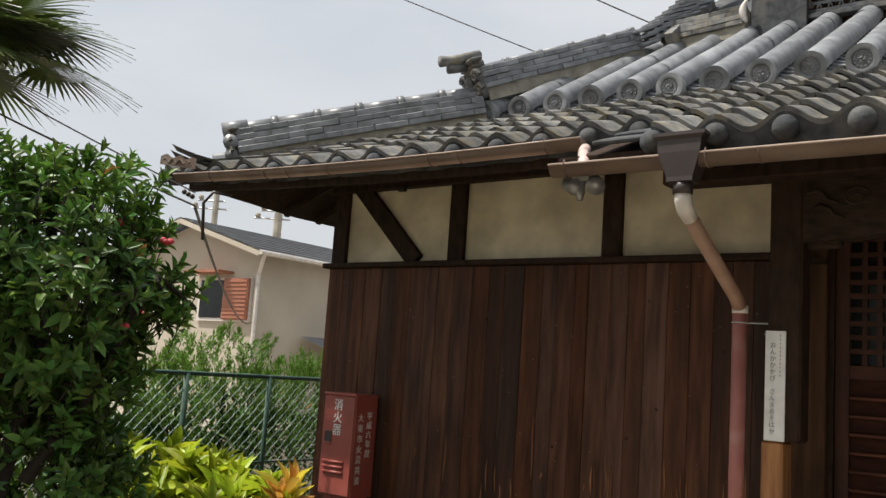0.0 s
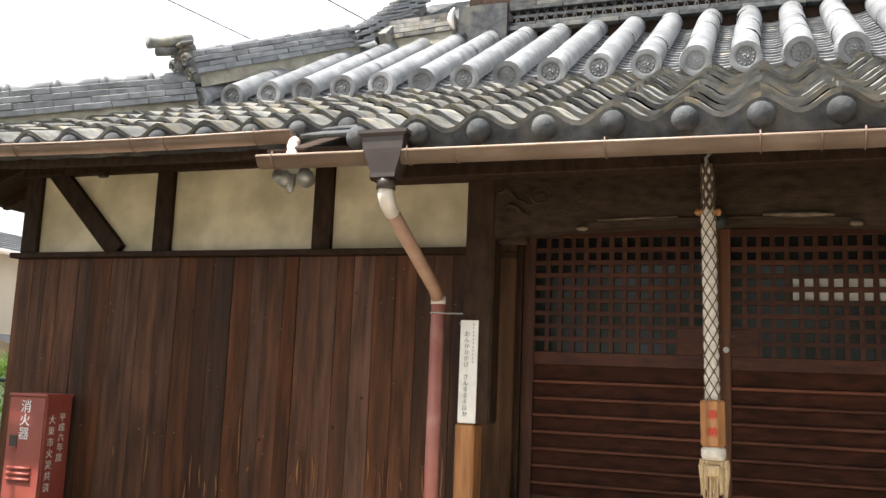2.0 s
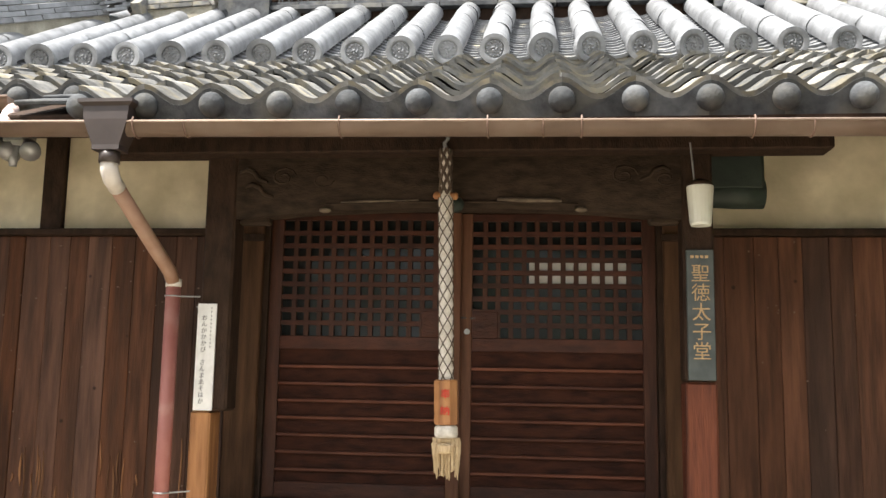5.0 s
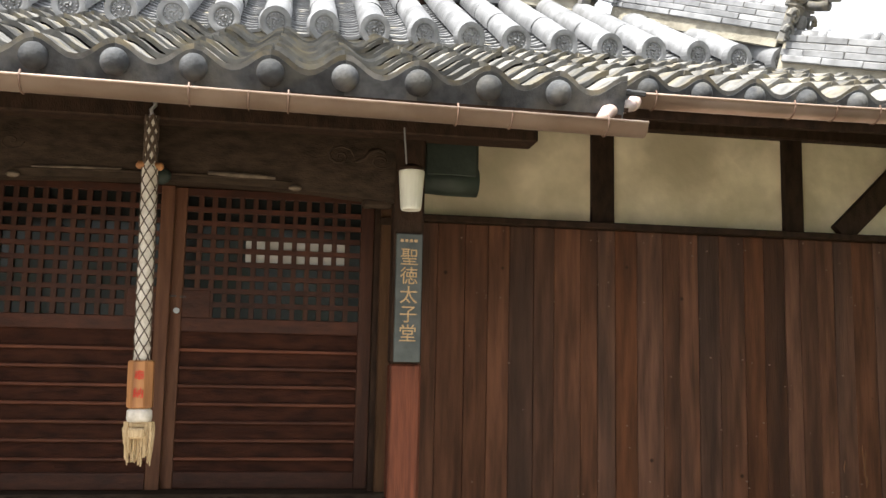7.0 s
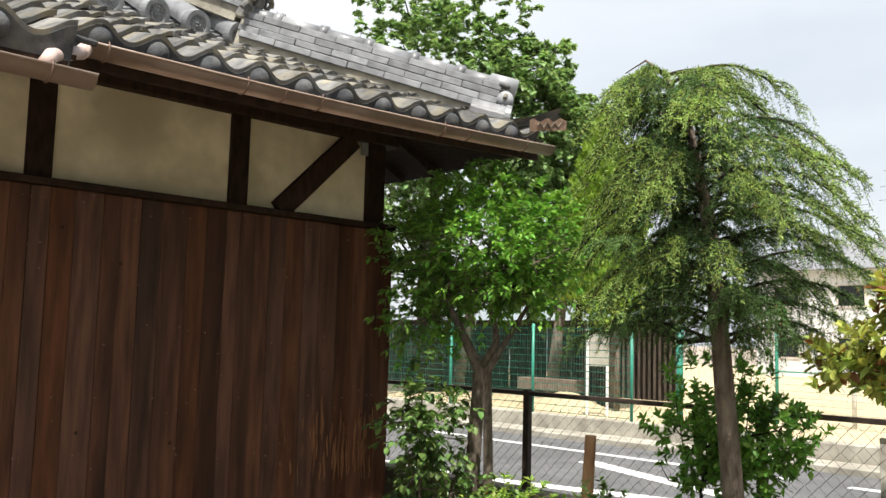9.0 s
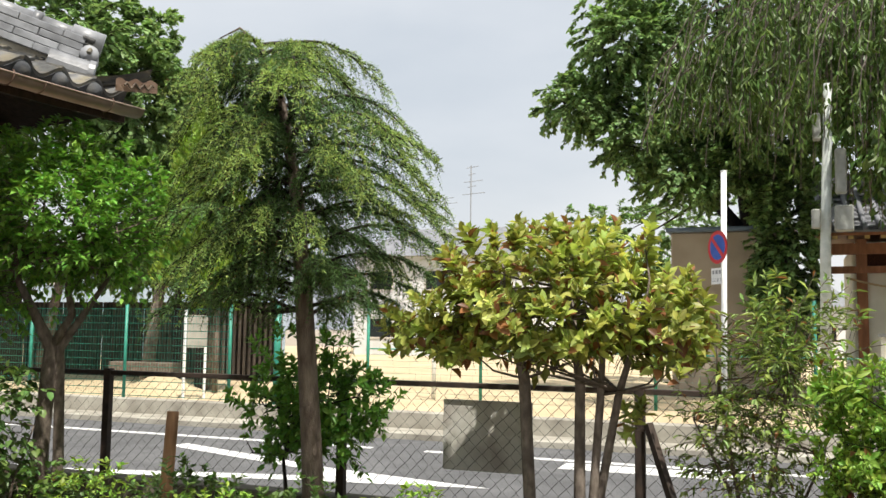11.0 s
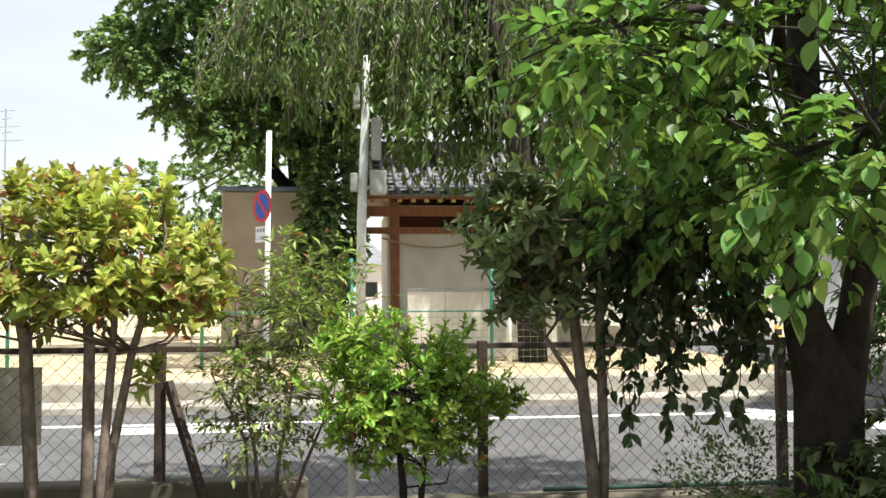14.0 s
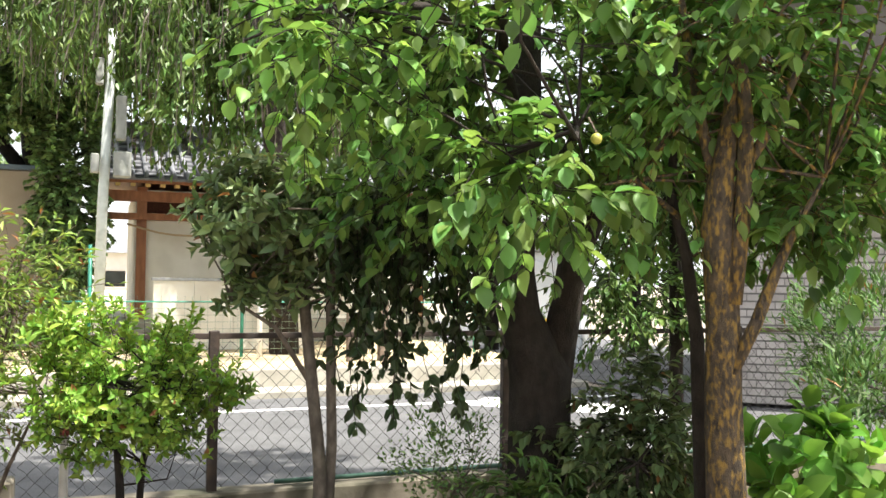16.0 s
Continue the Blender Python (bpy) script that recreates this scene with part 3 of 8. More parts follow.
for quad in (((9.88, -1.9), (10.38, 0.2), (9.48, 0.2)), ((9.48, 0.2), (9.80, 0.2), (9.05, 3.0), (8.80, 2.9)), ((10.38, 0.2), (10.10, 0.2), (11.2, 3.2), (11.5, 3.1)), ((9.05, 3.0), (8.80, 2.9), (8.6, 9.0), (8.9, 9.0))):
    bm.faces.new([bm.verts.new((x, y, ROAD_Z + 0.005)) for x, y in quad])
bmesh.ops.recalc_face_normals(bm, faces=bm.faces)
tagged(part("road_line", bm, M_PAINT), "worn white wedge marking painted on asphalt", "road marking", kind="structure")
tagged(part("road_line", box(11.55, 12.05, -4.2, -2.2, ROAD_Z, ROAD_Z + 0.004), M_PAINT), "worn white marking patch on asphalt", "road marking", kind="structure")
tagged(part("road_line", bar((12.3, -10.2, ROAD_Z + 0.002), (10.4, -12.2, ROAD_Z + 0.002), 0.9, 0.004), M_PAINT), "worn white stop line on asphalt", "road marking", kind="structure")

# kerb, low wall and the park behind
tagged(part("pavement", box(13.35, 14.0, -12.6, 60, -0.27, -0.16, 0.01), M_CONC), "weathered concrete kerb strip along the road", "kerb", kind="structure")
tagged(part("park_wall", box(14.0, 14.22, -12.6, 60, -0.27, 0.10, 0.02), M_CONC), "low weathered concrete retaining wall of the park", "wall", kind="structure")
flat("park_ground", 14.2, 60, -12.6, 45, 0.03, M_SAND, "tan sandy park ground behind the low wall", "ground")

# ---------------------------------------------------------------- the hall: walls
HALL = thing("temple_hall", (0, 2.5, 0), "small old timber temple hall with plaster and dark board walls", "temple hall")
XC = 4.77           # half length of the hall
DEPTH = 5.2
SLOPE = 0.42
OVER = {-1: 0.84, 1: 0.64}   # eave overhang at the west and the east end


def wall_part(name, bm, material, label=""):
    return part(name, bm, material, HALL, label)


# plaster panels (thick), upper wall and the closed sides
for x0, x1 in ((-XC + 0.02, -1.3), (1.3, XC - 0.02)):
    wall_part("plaster_wall", box(x0, x1, 0.02, 0.14, 0.25, 2.95), M_PLASTER, "cream earth plaster wall panel with stains")
for sx in (-1, 1):
    wall_part("side_wall", box(sx * (XC - 0.14) if sx > 0 else -XC + 0.02, sx * (XC - 0.02) if sx > 0 else -XC + 0.14, 0.14, DEPTH, 0.25, 2.95), M_PLASTER)
wall_part("back_wall", box(-XC + 0.14, XC - 0.14, DEPTH - 0.12, DEPTH, 0.25, 2.95), M_PLASTER)
wall_part("inner_floor", box(-XC + 0.14, XC - 0.14, 0.14, DEPTH - 0.12, 0.55, 0.66), M_BEAM)
wall_part("inner_ceiling", box(-XC + 0.14, XC - 0.14, 0.14, DEPTH - 0.12, 2.96, 3.02), M_BEAM)
wall_part("foundation", box(-XC + 0.05, XC - 0.05, 0.05, DEPTH - 0.05, 0.0, 0.25), M_CONC)

# posts, braces and beams on the upper wall
for x0, x1 in ((-4.845, -4.70), (-3.695, -3.555), (-2.47, -2.335), (2.335, 2.47), (3.53, 3.655), (4.60, 4.76)):
    wall_part("post", box(x0, x1, -0.015, 0.10, 0.2, 2.93, 0.006), M_BEAM)
for a, b in (((-4.60, 2.86), (-3.98, 2.24)), ((4.47, 2.80), (3.89, 2.24))):
    wall_part("brace", bar((a[0], -0.004, a[1]), (b[0], -0.004, b[1]), 0.05, 0.135, 0.004), M_BEAM, "slanting dark timber brace")
wall_part("nail_plate", box(4.52, 4.58, -0.035, -0.027, 2.70, 2.79), M_GREY, "small pale metal plate on the brace")
wall_part("wall_beam", box(-XC - 0.10, XC + 0.10, -0.04, 0.12, 2.80, 2.97, 0.008), M_BEAM)
for sx in (-1, 1):
    wall_part("side_beam", box(min(sx * (XC - 0.1), sx * (XC + 0.04)), max(sx * (XC - 0.1), sx * (XC + 0.04)), 0.12, DEPTH, 2.80, 2.97, 0.008), M_BEAM)

# plank siding, each board a piece
rng = np.random.default_rng(5)
for side, (xa, xb) in (("w", (-XC - 0.055, -1.29)), ("e", (1.29, XC + 0.055))):
    skin = thing("plank_wall", ((xa + xb) / 2, -0.03, 0.2), "dark weathered vertical cedar board siding on the hall", "board wall", kind="structure")
    x = xa
    while x < xb - 0.04:
        w = min(rng.uniform(0.095, 0.165), xb - x)
        if xb - x - w < 0.06:
            w = xb - x
        dz, dy = rng.uniform(-0.01, 0.006), rng.uniform(-0.003, 0.003)
        part("plank", box(x + 0.0008, x + w - 0.0008, -0.040 + dy, -0.018, 0.16 + dz, 2.196, 0.003), M_PLANK, skin)
        x += w
    part("cap_rail", box(xa - 0.045, xb + 0.0, -0.085, 0.0, 2.198, 2.236, 0.006), M_BEAM, skin, "dark timber cap rail over the boards")
    part("base_rail", box(xa, xb, -0.06, 0.0, 0.10, 0.158, 0.006), M_BEAM, skin)
for sx in (-1, 1):
    skin = thing("plank_wall", (sx * XC, 2.6, 0.2), "dark weathered board siding round the hall corner", "board wall", kind="structure")
    y = 0.0
    while y < DEPTH:
        w = rng.uniform(0.13, 0.2)
        part("plank", box(sx * (XC + 0.03) - 0.012, sx * (XC + 0.03) + 0.012, y + 0.002, min(y + w, DEPTH) - 0.002, 0.16, 2.196), M_PLANK, skin)
        y += w
    part("cap_rail", box(sx * (XC + 0.05) - 0.045, sx * (XC + 0.05) + 0.045, 0.0, DEPTH, 2.198, 2.236), M_BEAM, skin)

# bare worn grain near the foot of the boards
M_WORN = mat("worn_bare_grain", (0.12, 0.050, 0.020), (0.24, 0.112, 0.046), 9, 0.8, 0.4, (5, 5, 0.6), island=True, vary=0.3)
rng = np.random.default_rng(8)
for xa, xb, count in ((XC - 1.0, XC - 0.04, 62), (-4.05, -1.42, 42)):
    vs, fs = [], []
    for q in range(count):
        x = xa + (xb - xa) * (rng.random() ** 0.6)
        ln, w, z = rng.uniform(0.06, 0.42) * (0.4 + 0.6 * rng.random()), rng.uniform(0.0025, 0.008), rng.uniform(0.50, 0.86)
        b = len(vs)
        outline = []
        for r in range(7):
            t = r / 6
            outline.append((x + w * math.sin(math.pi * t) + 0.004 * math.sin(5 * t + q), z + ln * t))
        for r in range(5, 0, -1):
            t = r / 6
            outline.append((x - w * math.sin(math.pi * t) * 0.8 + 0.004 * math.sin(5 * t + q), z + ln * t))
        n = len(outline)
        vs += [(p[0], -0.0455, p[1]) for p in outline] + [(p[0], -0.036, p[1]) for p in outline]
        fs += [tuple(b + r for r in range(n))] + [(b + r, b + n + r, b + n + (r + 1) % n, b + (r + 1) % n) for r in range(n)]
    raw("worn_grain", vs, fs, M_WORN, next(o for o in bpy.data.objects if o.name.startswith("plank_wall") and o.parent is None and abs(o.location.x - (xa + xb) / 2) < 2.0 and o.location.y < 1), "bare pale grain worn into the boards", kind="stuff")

# nail heads and pale knot cores on the boards
rng = np.random.default_rng(9)
for xa, xb in ((-XC, -1.45), (1.45, XC)):
    vs, fs = [], []
    for q in range(90):
        x, z, r = rng.uniform(xa, xb), rng.choice([0.72, 1.08, 1.45, 1.82, 2.13]) + rng.normal() * 0.05, rng.uniform(0.002, 0.0048)
        b = len(vs)
        ring = [(x + r * rng.uniform(0.8, 1.6) * math.cos(a), z + r * math.sin(a)) for a in np.linspace(0, 5.24, 6)]
        vs += [(p[0], -0.0462, p[1]) for p in ring] + [(p[0], -0.034, p[1]) for p in ring]
        fs += [tuple(b + k for k in range(6))] + [(b + k, b + 6 + k, b + 6 + (k + 1) % 6, b + (k + 1) % 6) for k in range(6)]
    raw("nail_heads", vs, fs, M_STRAP, next(o for o in bpy.data.objects if o.name.startswith("plank_wall") and o.parent is None and abs(o.location.x - (xa + xb) / 2) < 2.0 and o.location.y < 1), "small pale nail heads in the boards", kind="stuff")

# doorway frame
for x0, x1 in ((-1.30, -1.105), (1.125, 1.30)):
    wall_part("door_post", box(x0, x1, -0.03, 0.13, 0.2, 2.93, 0.006), M_JAMB, "brown square door post")
    wall_part("post_cap_strip", box(x0 - 0.01, x1 + 0.01, -0.055, -0.032, 2.17, 2.21, 0.004), M_BEAM)
wall_part("lintel", box(-1.105, 1.125, -0.02, 0.13, 2.345, 2.47, 0.005), M_BEAM)
wall_part("transom_wall", box(-1.105, 1.125, 0.02, 0.12, 2.47, 2.93), M_OPEN)
wall_part("door_sill", box(-1.30, 1.30, -0.10, 0.16, 0.66, 0.745, 0.006), M_CARVED, "grey weathered door sill plank")
wall_part("porch_wall", box(-1.30, 1.30, 0.02, 0.12, 0.2, 0.66), M_PLANK)
wall_part("jamb_strip", box(-1.105, -1.075, 0.0, 0.10, 0.745, 2.345), M_BEAM)
wall_part("jamb_strip", box(1.095, 1.125, 0.0, 0.10, 0.745, 2.345), M_BEAM)


def sliding_door(x0, x1, y, label, lock_left):
    """A lattice-over-batten sliding door leaf."""
    d = thing("sliding_door", ((x0 + x1) / 2, y, 0.745), label, "sliding door", "temple doors")
    z0, z1 = 0.747, 2.343
    sw = 0.072
    part("stile", box(x0, x0 + sw, y - 0.017, y + 0.017, z0, z1, 0.003), M_STILE if lock_left else M_DOORV, d)
    part("stile", box(x1 - sw, x1, y - 0.017, y + 0.017, z0, z1, 0.003), M_DOORV if lock_left else M_STILE, d)
    for za, zb in ((z0, 0.835), (1.565, 1.64), (2.30, z1)):
        part("rail", box(x0 + sw, x1 - sw, y - 0.015, y + 0.015, za, zb, 0.003), M_DOOR, d)
    part("panel", box(x0 + sw, x1 - sw, y + 0.002, y + 0.010, 0.835, 1.565), M_OPEN, d, "dark red-brown lower panel")
    z = 0.893
    while z < 1.55:
        part("batten", box(x0 + sw, x1 - sw, y - 0.020, y + 0.002, z, z + 0.017, 0.003), M_BATTEN, d)
        z += 0.0945
    n = int(round((x1 - x0 - 2 * sw) / 0.0735))
    step = (x1 - x0 - 2 * sw) / n
    for i in range(1, n):
        xx = x0 + sw + i * step
        part("lattice_bar", box(xx - 0.0135, xx + 0.0135, y - 0.012, y + 0.004, 1.64, 2.30), M_DOORV, d)
    k = 9
    for j in range(1, k):
        zz = 1.64 + 0.66 * j / k
        part("lattice_rail", box(x0 + sw, x1 - sw, y - 0.0145, y + 0.0065, zz - 0.0135, zz + 0.0135), M_DOOR, d)
    part("glass", box(x0 + sw, x1 - sw, y + 0.010, y + 0.014, 1.64, 2.30), M_GLASS_DARK, d, "dark dusty glass behind the lattice")
    xb = x0 + sw if lock_left else x1 - sw - 2.0 * step
    part("lock_block", box(xb, xb + 2.0 * step, y - 0.0165, y + 0.008, 1.64, 1.64 + 0.66 * 2 / 9, 0.002), M_DOOR, d, "solid wooden lock block in the lattice")
    xl = x0 + 0.03 if lock_left else x1 - 0.03
    part("lock", box(xl + 0.030, xl + 0.062, y - 0.0195, y - 0.012, 1.745, 1.755), M_HOPPER, d, "small dark latch slot")
    if lock_left:
        part("lock_disc", tube([(xl + 0.016, y - 0.028, 1.675), (xl + 0.016, y - 0.014, 1.675)], 0.016, 12), M_GREY, d, "round steel lock")
    return d


sliding_door(-1.075, 0.022, 0.045, "red-brown wooden sliding door with lattice above battens", False)
sliding_door(0.010, 1.095, 0.085, "red-brown wooden sliding door with small latch", True)
inner = thing("paper_screen", (0.67, 0.30, 2.0), "white paper window panes seen through the door lattice", "paper screen")
for i in range(2):
    part("pane", box(0.40, 0.95, 0.0922, 0.0942, 1.950 + i * 0.0735, 2.020 + i * 0.0735), M_PAPER, inner)

# ---------------------------------------------------------------- porch: pillars and beams
PORCH = thing("entrance_porch", (0, -0.58, 0), "dark timber porch frame with carved rainbow beam", "porch")
for name, x0, x1 in (("w", -1.215, -1.058), ("e", 1.13, 1.275)):
    w = name == "w"
    part("pillar", box(x0, x1, -0.655, -0.505, 1.24 if w else 1.42, 2.52, 0.012), M_BEAM, PORCH, "dark square porch pillar")
    part("pillar_foot", box(x0 - (0.02 if w else 0), x1 - (0.075 if w else 0.0), -0.662, -0.512, 0.22, 1.238 if w else 1.418, 0.01), M_NEWWOOD if w else M_REDWOOD, PORCH,
         "spliced lower pillar in pale knotty pine" if w else "red-stained lower pillar")
    part("pillar_stone", box((x0 + x1) / 2 - 0.16, (x0 + x1) / 2 + 0.16, -0.75, -0.42, 0.0, 0.22, 0.02), M_CONC, PORCH)


def rainbow_beam(u, v):
    """Front outline of the arched carved beam."""
    x = -1.06 + 2.19 * u
    t = abs(2 * u - 1)
    low = 2.225 - 0.035 * (t > 0.66) * (t - 0.66) / 0.34 + 0.02 * math.cos(min(t / 0.66, 1) * math.pi / 2)
    return x, low + (2.50 - low) * v


bm = bmesh.new()
for yy in (-0.64, -0.52):
    sheet(lambda u, v: (rainbow_beam(u, v)[0], yy - (0.012 * math.sin(v * math.pi) if yy < -0.6 else 0), rainbow_beam(u, v)[1]), 40, 5, bm)
sheet(lambda u, v: (rainbow_beam(u, 0)[0], -0.64 + 0.12 * v, rainbow_beam(u, 0)[1]), 40, 1, bm)
part("rainbow_beam", bm, M_CARVED, PORCH, "carved grey-brown arched beam", smooth=True)


def ridge_curve(pts, r=0.010, label="", mt=None):
    part("carving", tube(pts, [r * (0.5 + 0.9 * math.sin(math.pi * (i + 0.6) / (len(pts) + 0.2))) for i in range(len(pts))], 6), mt or M_CARVEDGE, PORCH, label, smooth=True)


def mirrored(pts):
    return [(0.035 - (p[0] - 0.0), p[1], p[2]) for p in pts]


groove = [(-0.62 + 1.24 * i / 16 + 0.02, -0.652, 2.262 + 0.012 * math.sin(math.pi * i / 16)) for i in range(17)]
ridge_curve(groove, 0.005, "worn pale groove line", M_CARVED)
ridge_curve([(p[0], p[1] - 0.004, p[2] + 0.012) for p in groove[11:16]], 0.010, "pale worn rib along the beam")
ridge_curve([(p[0], p[1] - 0.002, p[2] + 0.008) for p in groove[1:7]], 0.005, "pale worn rib along the beam")
curl = [(-1.045, -0.652, 2.425), (-1.01, -0.657, 2.44), (-0.97, -0.658, 2.425), (-0.945, -0.657, 2.39), (-0.90, -0.655, 2.375)]
ridge_curve(curl, 0.009, "worn scroll tip", M_CARVED)
# Pale strip paints the highlight seen on the west scroll only.
ridge_curve([(p[0], p[1] - 0.004, p[2] + 0.003) for p in curl[1:3]], 0.006, "pale scroll edge with its highlight in the colour")
ridge_curve(mirrored(curl), 0.008, "worn scroll tip", M_CARVED)
ridge_curve([(p[0] + 0.03, p[1] + 0.004, p[2] - 0.075) for p in curl], 0.010, "worn scroll carving", M_CARVED)
for cx in (-0.82, 0.86):
    spiral = [(cx + 0.07 * (1 - i / 16) * math.cos(i * 0.7), -0.652, 2.40 + 0.055 * (1 - i / 16) * math.sin(i * 0.7)) for i in range(15)]
    ridge_curve(spiral, 0.0045, "scroll carving", M_CARVED)
    spiral = [(cx + 0.2 + 0.06 * (1 - i / 14) * math.cos(-i * 0.7), -0.650, 2.385 + 0.04 * (1 - i / 14) * math.sin(-i * 0.7)) for i in range(13)]
    ridge_curve(spiral, 0.004, "scroll carving", M_CARVED)
for cx in (-0.60, 0.655):
    part("beam_toe", ball((cx, -0.655, 2.232), 0.024, squash=(1.3, 0.6, 0.6)), M_CARVEDGE, PORCH, "pale carved beam toe", smooth=True)
for x0, x1 in ((-1.06, -0.90), (0.98, 1.13)):
    part("elbow_bracket", box(x0, x1, -0.60, -0.53, 2.17, 2.215, 0.012), M_CARVED, PORCH, "small carved bracket")
part("porch_purlin", box(-1.74, 1.81, -0.76, -0.60, 2.50, 2.625, 0.008), M_BEAM, PORCH, "dark porch purlin with cut end")
for x in (-1.14, 1.20):
    part("tie_beam", box(x - 0.05, x + 0.05, -0.52, 0.0, 2.32, 2.46, 0.006), M_BEAM, PORCH)
part("tie_end", box(-1.105, -1.068, -0.52, -0.47, 2.185, 2.235, 0.004), M_WHITEPL, PORCH, "small pale tie-beam end")
# ceiling boards under the porch roof
part("porch_board", bar((0.03, -1.38, 2.50), (0.03, 0.0, 2.50 + 1.38 * 0.42 * 0.72), 4.0, 0.02), M_BEAM, PORCH)
for i in range(16):
    x = -1.95 + i * 0.262
    part("rafter", bar((x, -1.36, 2.475), (x, 0.0, 2.475 + 1.36 * 0.42 * 0.72), 0.05, 0.06), M_BEAM, PORCH)
for i in range(3):
    part("stone_step", box(-1.4 + i * 0.05, 1.45 - i * 0.05, -1.45 + i * 0.36, -0.10, i * 0.2, 0.2 + i * 0.2, 0.015), M_CONC, PORCH, "grey stone step")

# ---------------------------------------------------------------- roof
ROOF = thing("tiled_roof", (0, 2.5, 2.9), "two-tier grey smoked-tile temple roof with weathered ridges", "roof")
EAVE_Y, KOHAI_Y, STEP_Y = -0.92, -1.40, 0.74
ANG = math.atan(SLOPE)


def sweep(x):
    """Upward sweep of the eave towards the corners."""
    return 0.085 * max(0.0, (abs(x) - 2.6) / 3.0) ** 2


def roof_z(x, y):
    return 2.75 + SLOPE * (y + 0.9) + sweep(x) * max(0.0, 1 - (y + 0.9) / 1.8)


# pantile columns: crests at the measured spacings
cols = []
x = -2.36
while x > -5.75:
    x -= 0.315
    cols.append((x, 0.315))
for k in range(-8, 8):
    cols.append((-0.04 + 0.2925 * k, 0.2925))
x = -0.04 + 0.2925 * 8
while x < 5.28:
    cols.append((x, 0.274))
    x += 0.274
TW, TL, EXPO = 0.2925, 0.285, 0.235


def wave(u):
    return 0.072 * (0.5 + 0.5 * math.cos(2 * math.pi * u)) ** 1.1


def pantile_mesh(eave):
    """One S-shaped pantile, crest at x = 0; it lies towards -y, its front edge at y = 0."""
    bm = bmesh.new()
    n, th = 10, 0.025
    rows = []
    for yy, lift in ((TL, -0.007), (0.0, 0.028)):
        top = [bm.verts.new((TW * i / n, yy, wave(i / n) + lift)) for i in range(n + 1)]
        low = [bm.verts.new((TW * i / n, yy, wave(i / n) + lift - th)) for i in range(n + 1)]
        rows.append((top, low))
    (bt, bl), (ft, fl) = rows
    for i in range(n):
        f = bm.faces.new((bt[i], ft[i], ft[i + 1], bt[i + 1]))
        f.smooth = True
        bm.faces.new((ft[i], fl[i], fl[i + 1], ft[i + 1]))
    bm.faces.new((bt[0], bl[0], fl[0], ft[0]))
    bm.faces.new((bt[n], ft[n], fl[n], bl[n]))
    if eave:
        g0 = [bm.verts.new((TW * i / n, -0.005, wave(i / n) + 0.006)) for i in range(n + 1)]
        g1 = [bm.verts.new((TW * i / n, -0.005, -0.085 + 0.10 * wave(i / n))) for i in range(n + 1)]
        g2 = [bm.verts.new((TW * i / n, 0.016, -0.085 + 0.10 * wave(i / n))) for i in range(n + 1)]
        g3 = [bm.verts.new((TW * i / n, 0.004, wave(i / n) + 0.006)) for i in range(n + 1)]
        skirt = []
        for i in range(n):
            skirt.append(bm.faces.new((g3[i], g0[i], g0[i + 1], g3[i + 1])))
            skirt.append(bm.faces.new((g0[i], g1[i], g1[i + 1], g0[i + 1])))
            skirt.append(bm.faces.new((g1[i], g2[i], g2[i + 1], g1[i + 1])))
        before = len(bm.faces)
        bmesh.ops.create_uvsphere(bm, u_segments=16, v_segments=10, radius=0.055, matrix=Matrix.Translation((0, -0.012, 0.008)))
        bm.faces.ensure_lookup_table()
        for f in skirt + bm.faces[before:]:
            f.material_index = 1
        for f in bm.faces:
            if all((v.co - Vector((0, -0.012, 0.008))).length < 0.057 for v in f.verts):
                f.smooth = True
    me = bpy.data.meshes.new("pantile")
    bm.to_mesh(me)
    bm.free()
    me.materials.append(M_TILE)
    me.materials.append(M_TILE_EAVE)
    return me


TILE, EAVE_TILE = pantile_mesh(False), pantile_mesh(True)
rng = np.random.default_rng(11)
KX0, KX1 = -1.90, 2.02
for cx, cw in cols:
    kohai = -1.55 < cx < KX1 - 0.12
    y = KOHAI_Y if kohai else EAVE_Y
    first = True
    while y < STEP_Y + 0.05:
        side_x = OVER[1 if cx > 0 else -1]
        if abs(cx + cw / 2) < XC + side_x - 0.69 - y or (first and abs(cx + cw / 2) < XC + side_x - 0.01):
            jig = pose(rng.normal() * 0.004, rng.normal() * 0.004, rng.normal() * 0.002, rng.normal() * 0.6, rng.normal() * 0.5, rng.normal() * 0.7)
            m = Matrix.Translation((cx, y, roof_z(cx + cw / 2, y))) @ Matrix.Rotation(ANG, 4, "X") @ Matrix.Diagonal((cw / TW, 1, 1, 1)) @ (jig if not first else Matrix())
            piece("pantile", EAVE_TILE if first else TILE, ROOF, m)
        first = False
        y += EXPO * math.cos(ANG)
# side tiles at the porch roof's ends
for sx, xe, vw in ((-1, -1.66, 0.30), (1, KX1 + 0.0, 0.16)):
    bm = bmesh.new()
    for k in range(2):
        y = KOHAI_Y - 0.01 + k * 0.22
        bar((xe, y, roof_z(xe, y) + 0.03), (xe, y + 0.26, roof_z(xe, y + 0.26) + 0.012), vw, 0.024, 0.006, bm)
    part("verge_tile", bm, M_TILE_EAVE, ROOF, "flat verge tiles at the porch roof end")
# boards below the tiles
def under(u, v):
    x = -XC - 0.84 + (2 * XC + 1.68) * u
    y = EAVE_Y + 0.03 + (STEP_Y + 0.25 - EAVE_Y) * v
    cut_back = max(0.0, y - EAVE_Y) * 0.98
    x = max(-XC - OVER[-1] + cut_back, min(XC + OVER[1] - cut_back, x))
    return x, y, roof_z(x, y) - 0.035
part("roof_boarding", sheet(under, 40, 6), M_BEAM, ROOF)
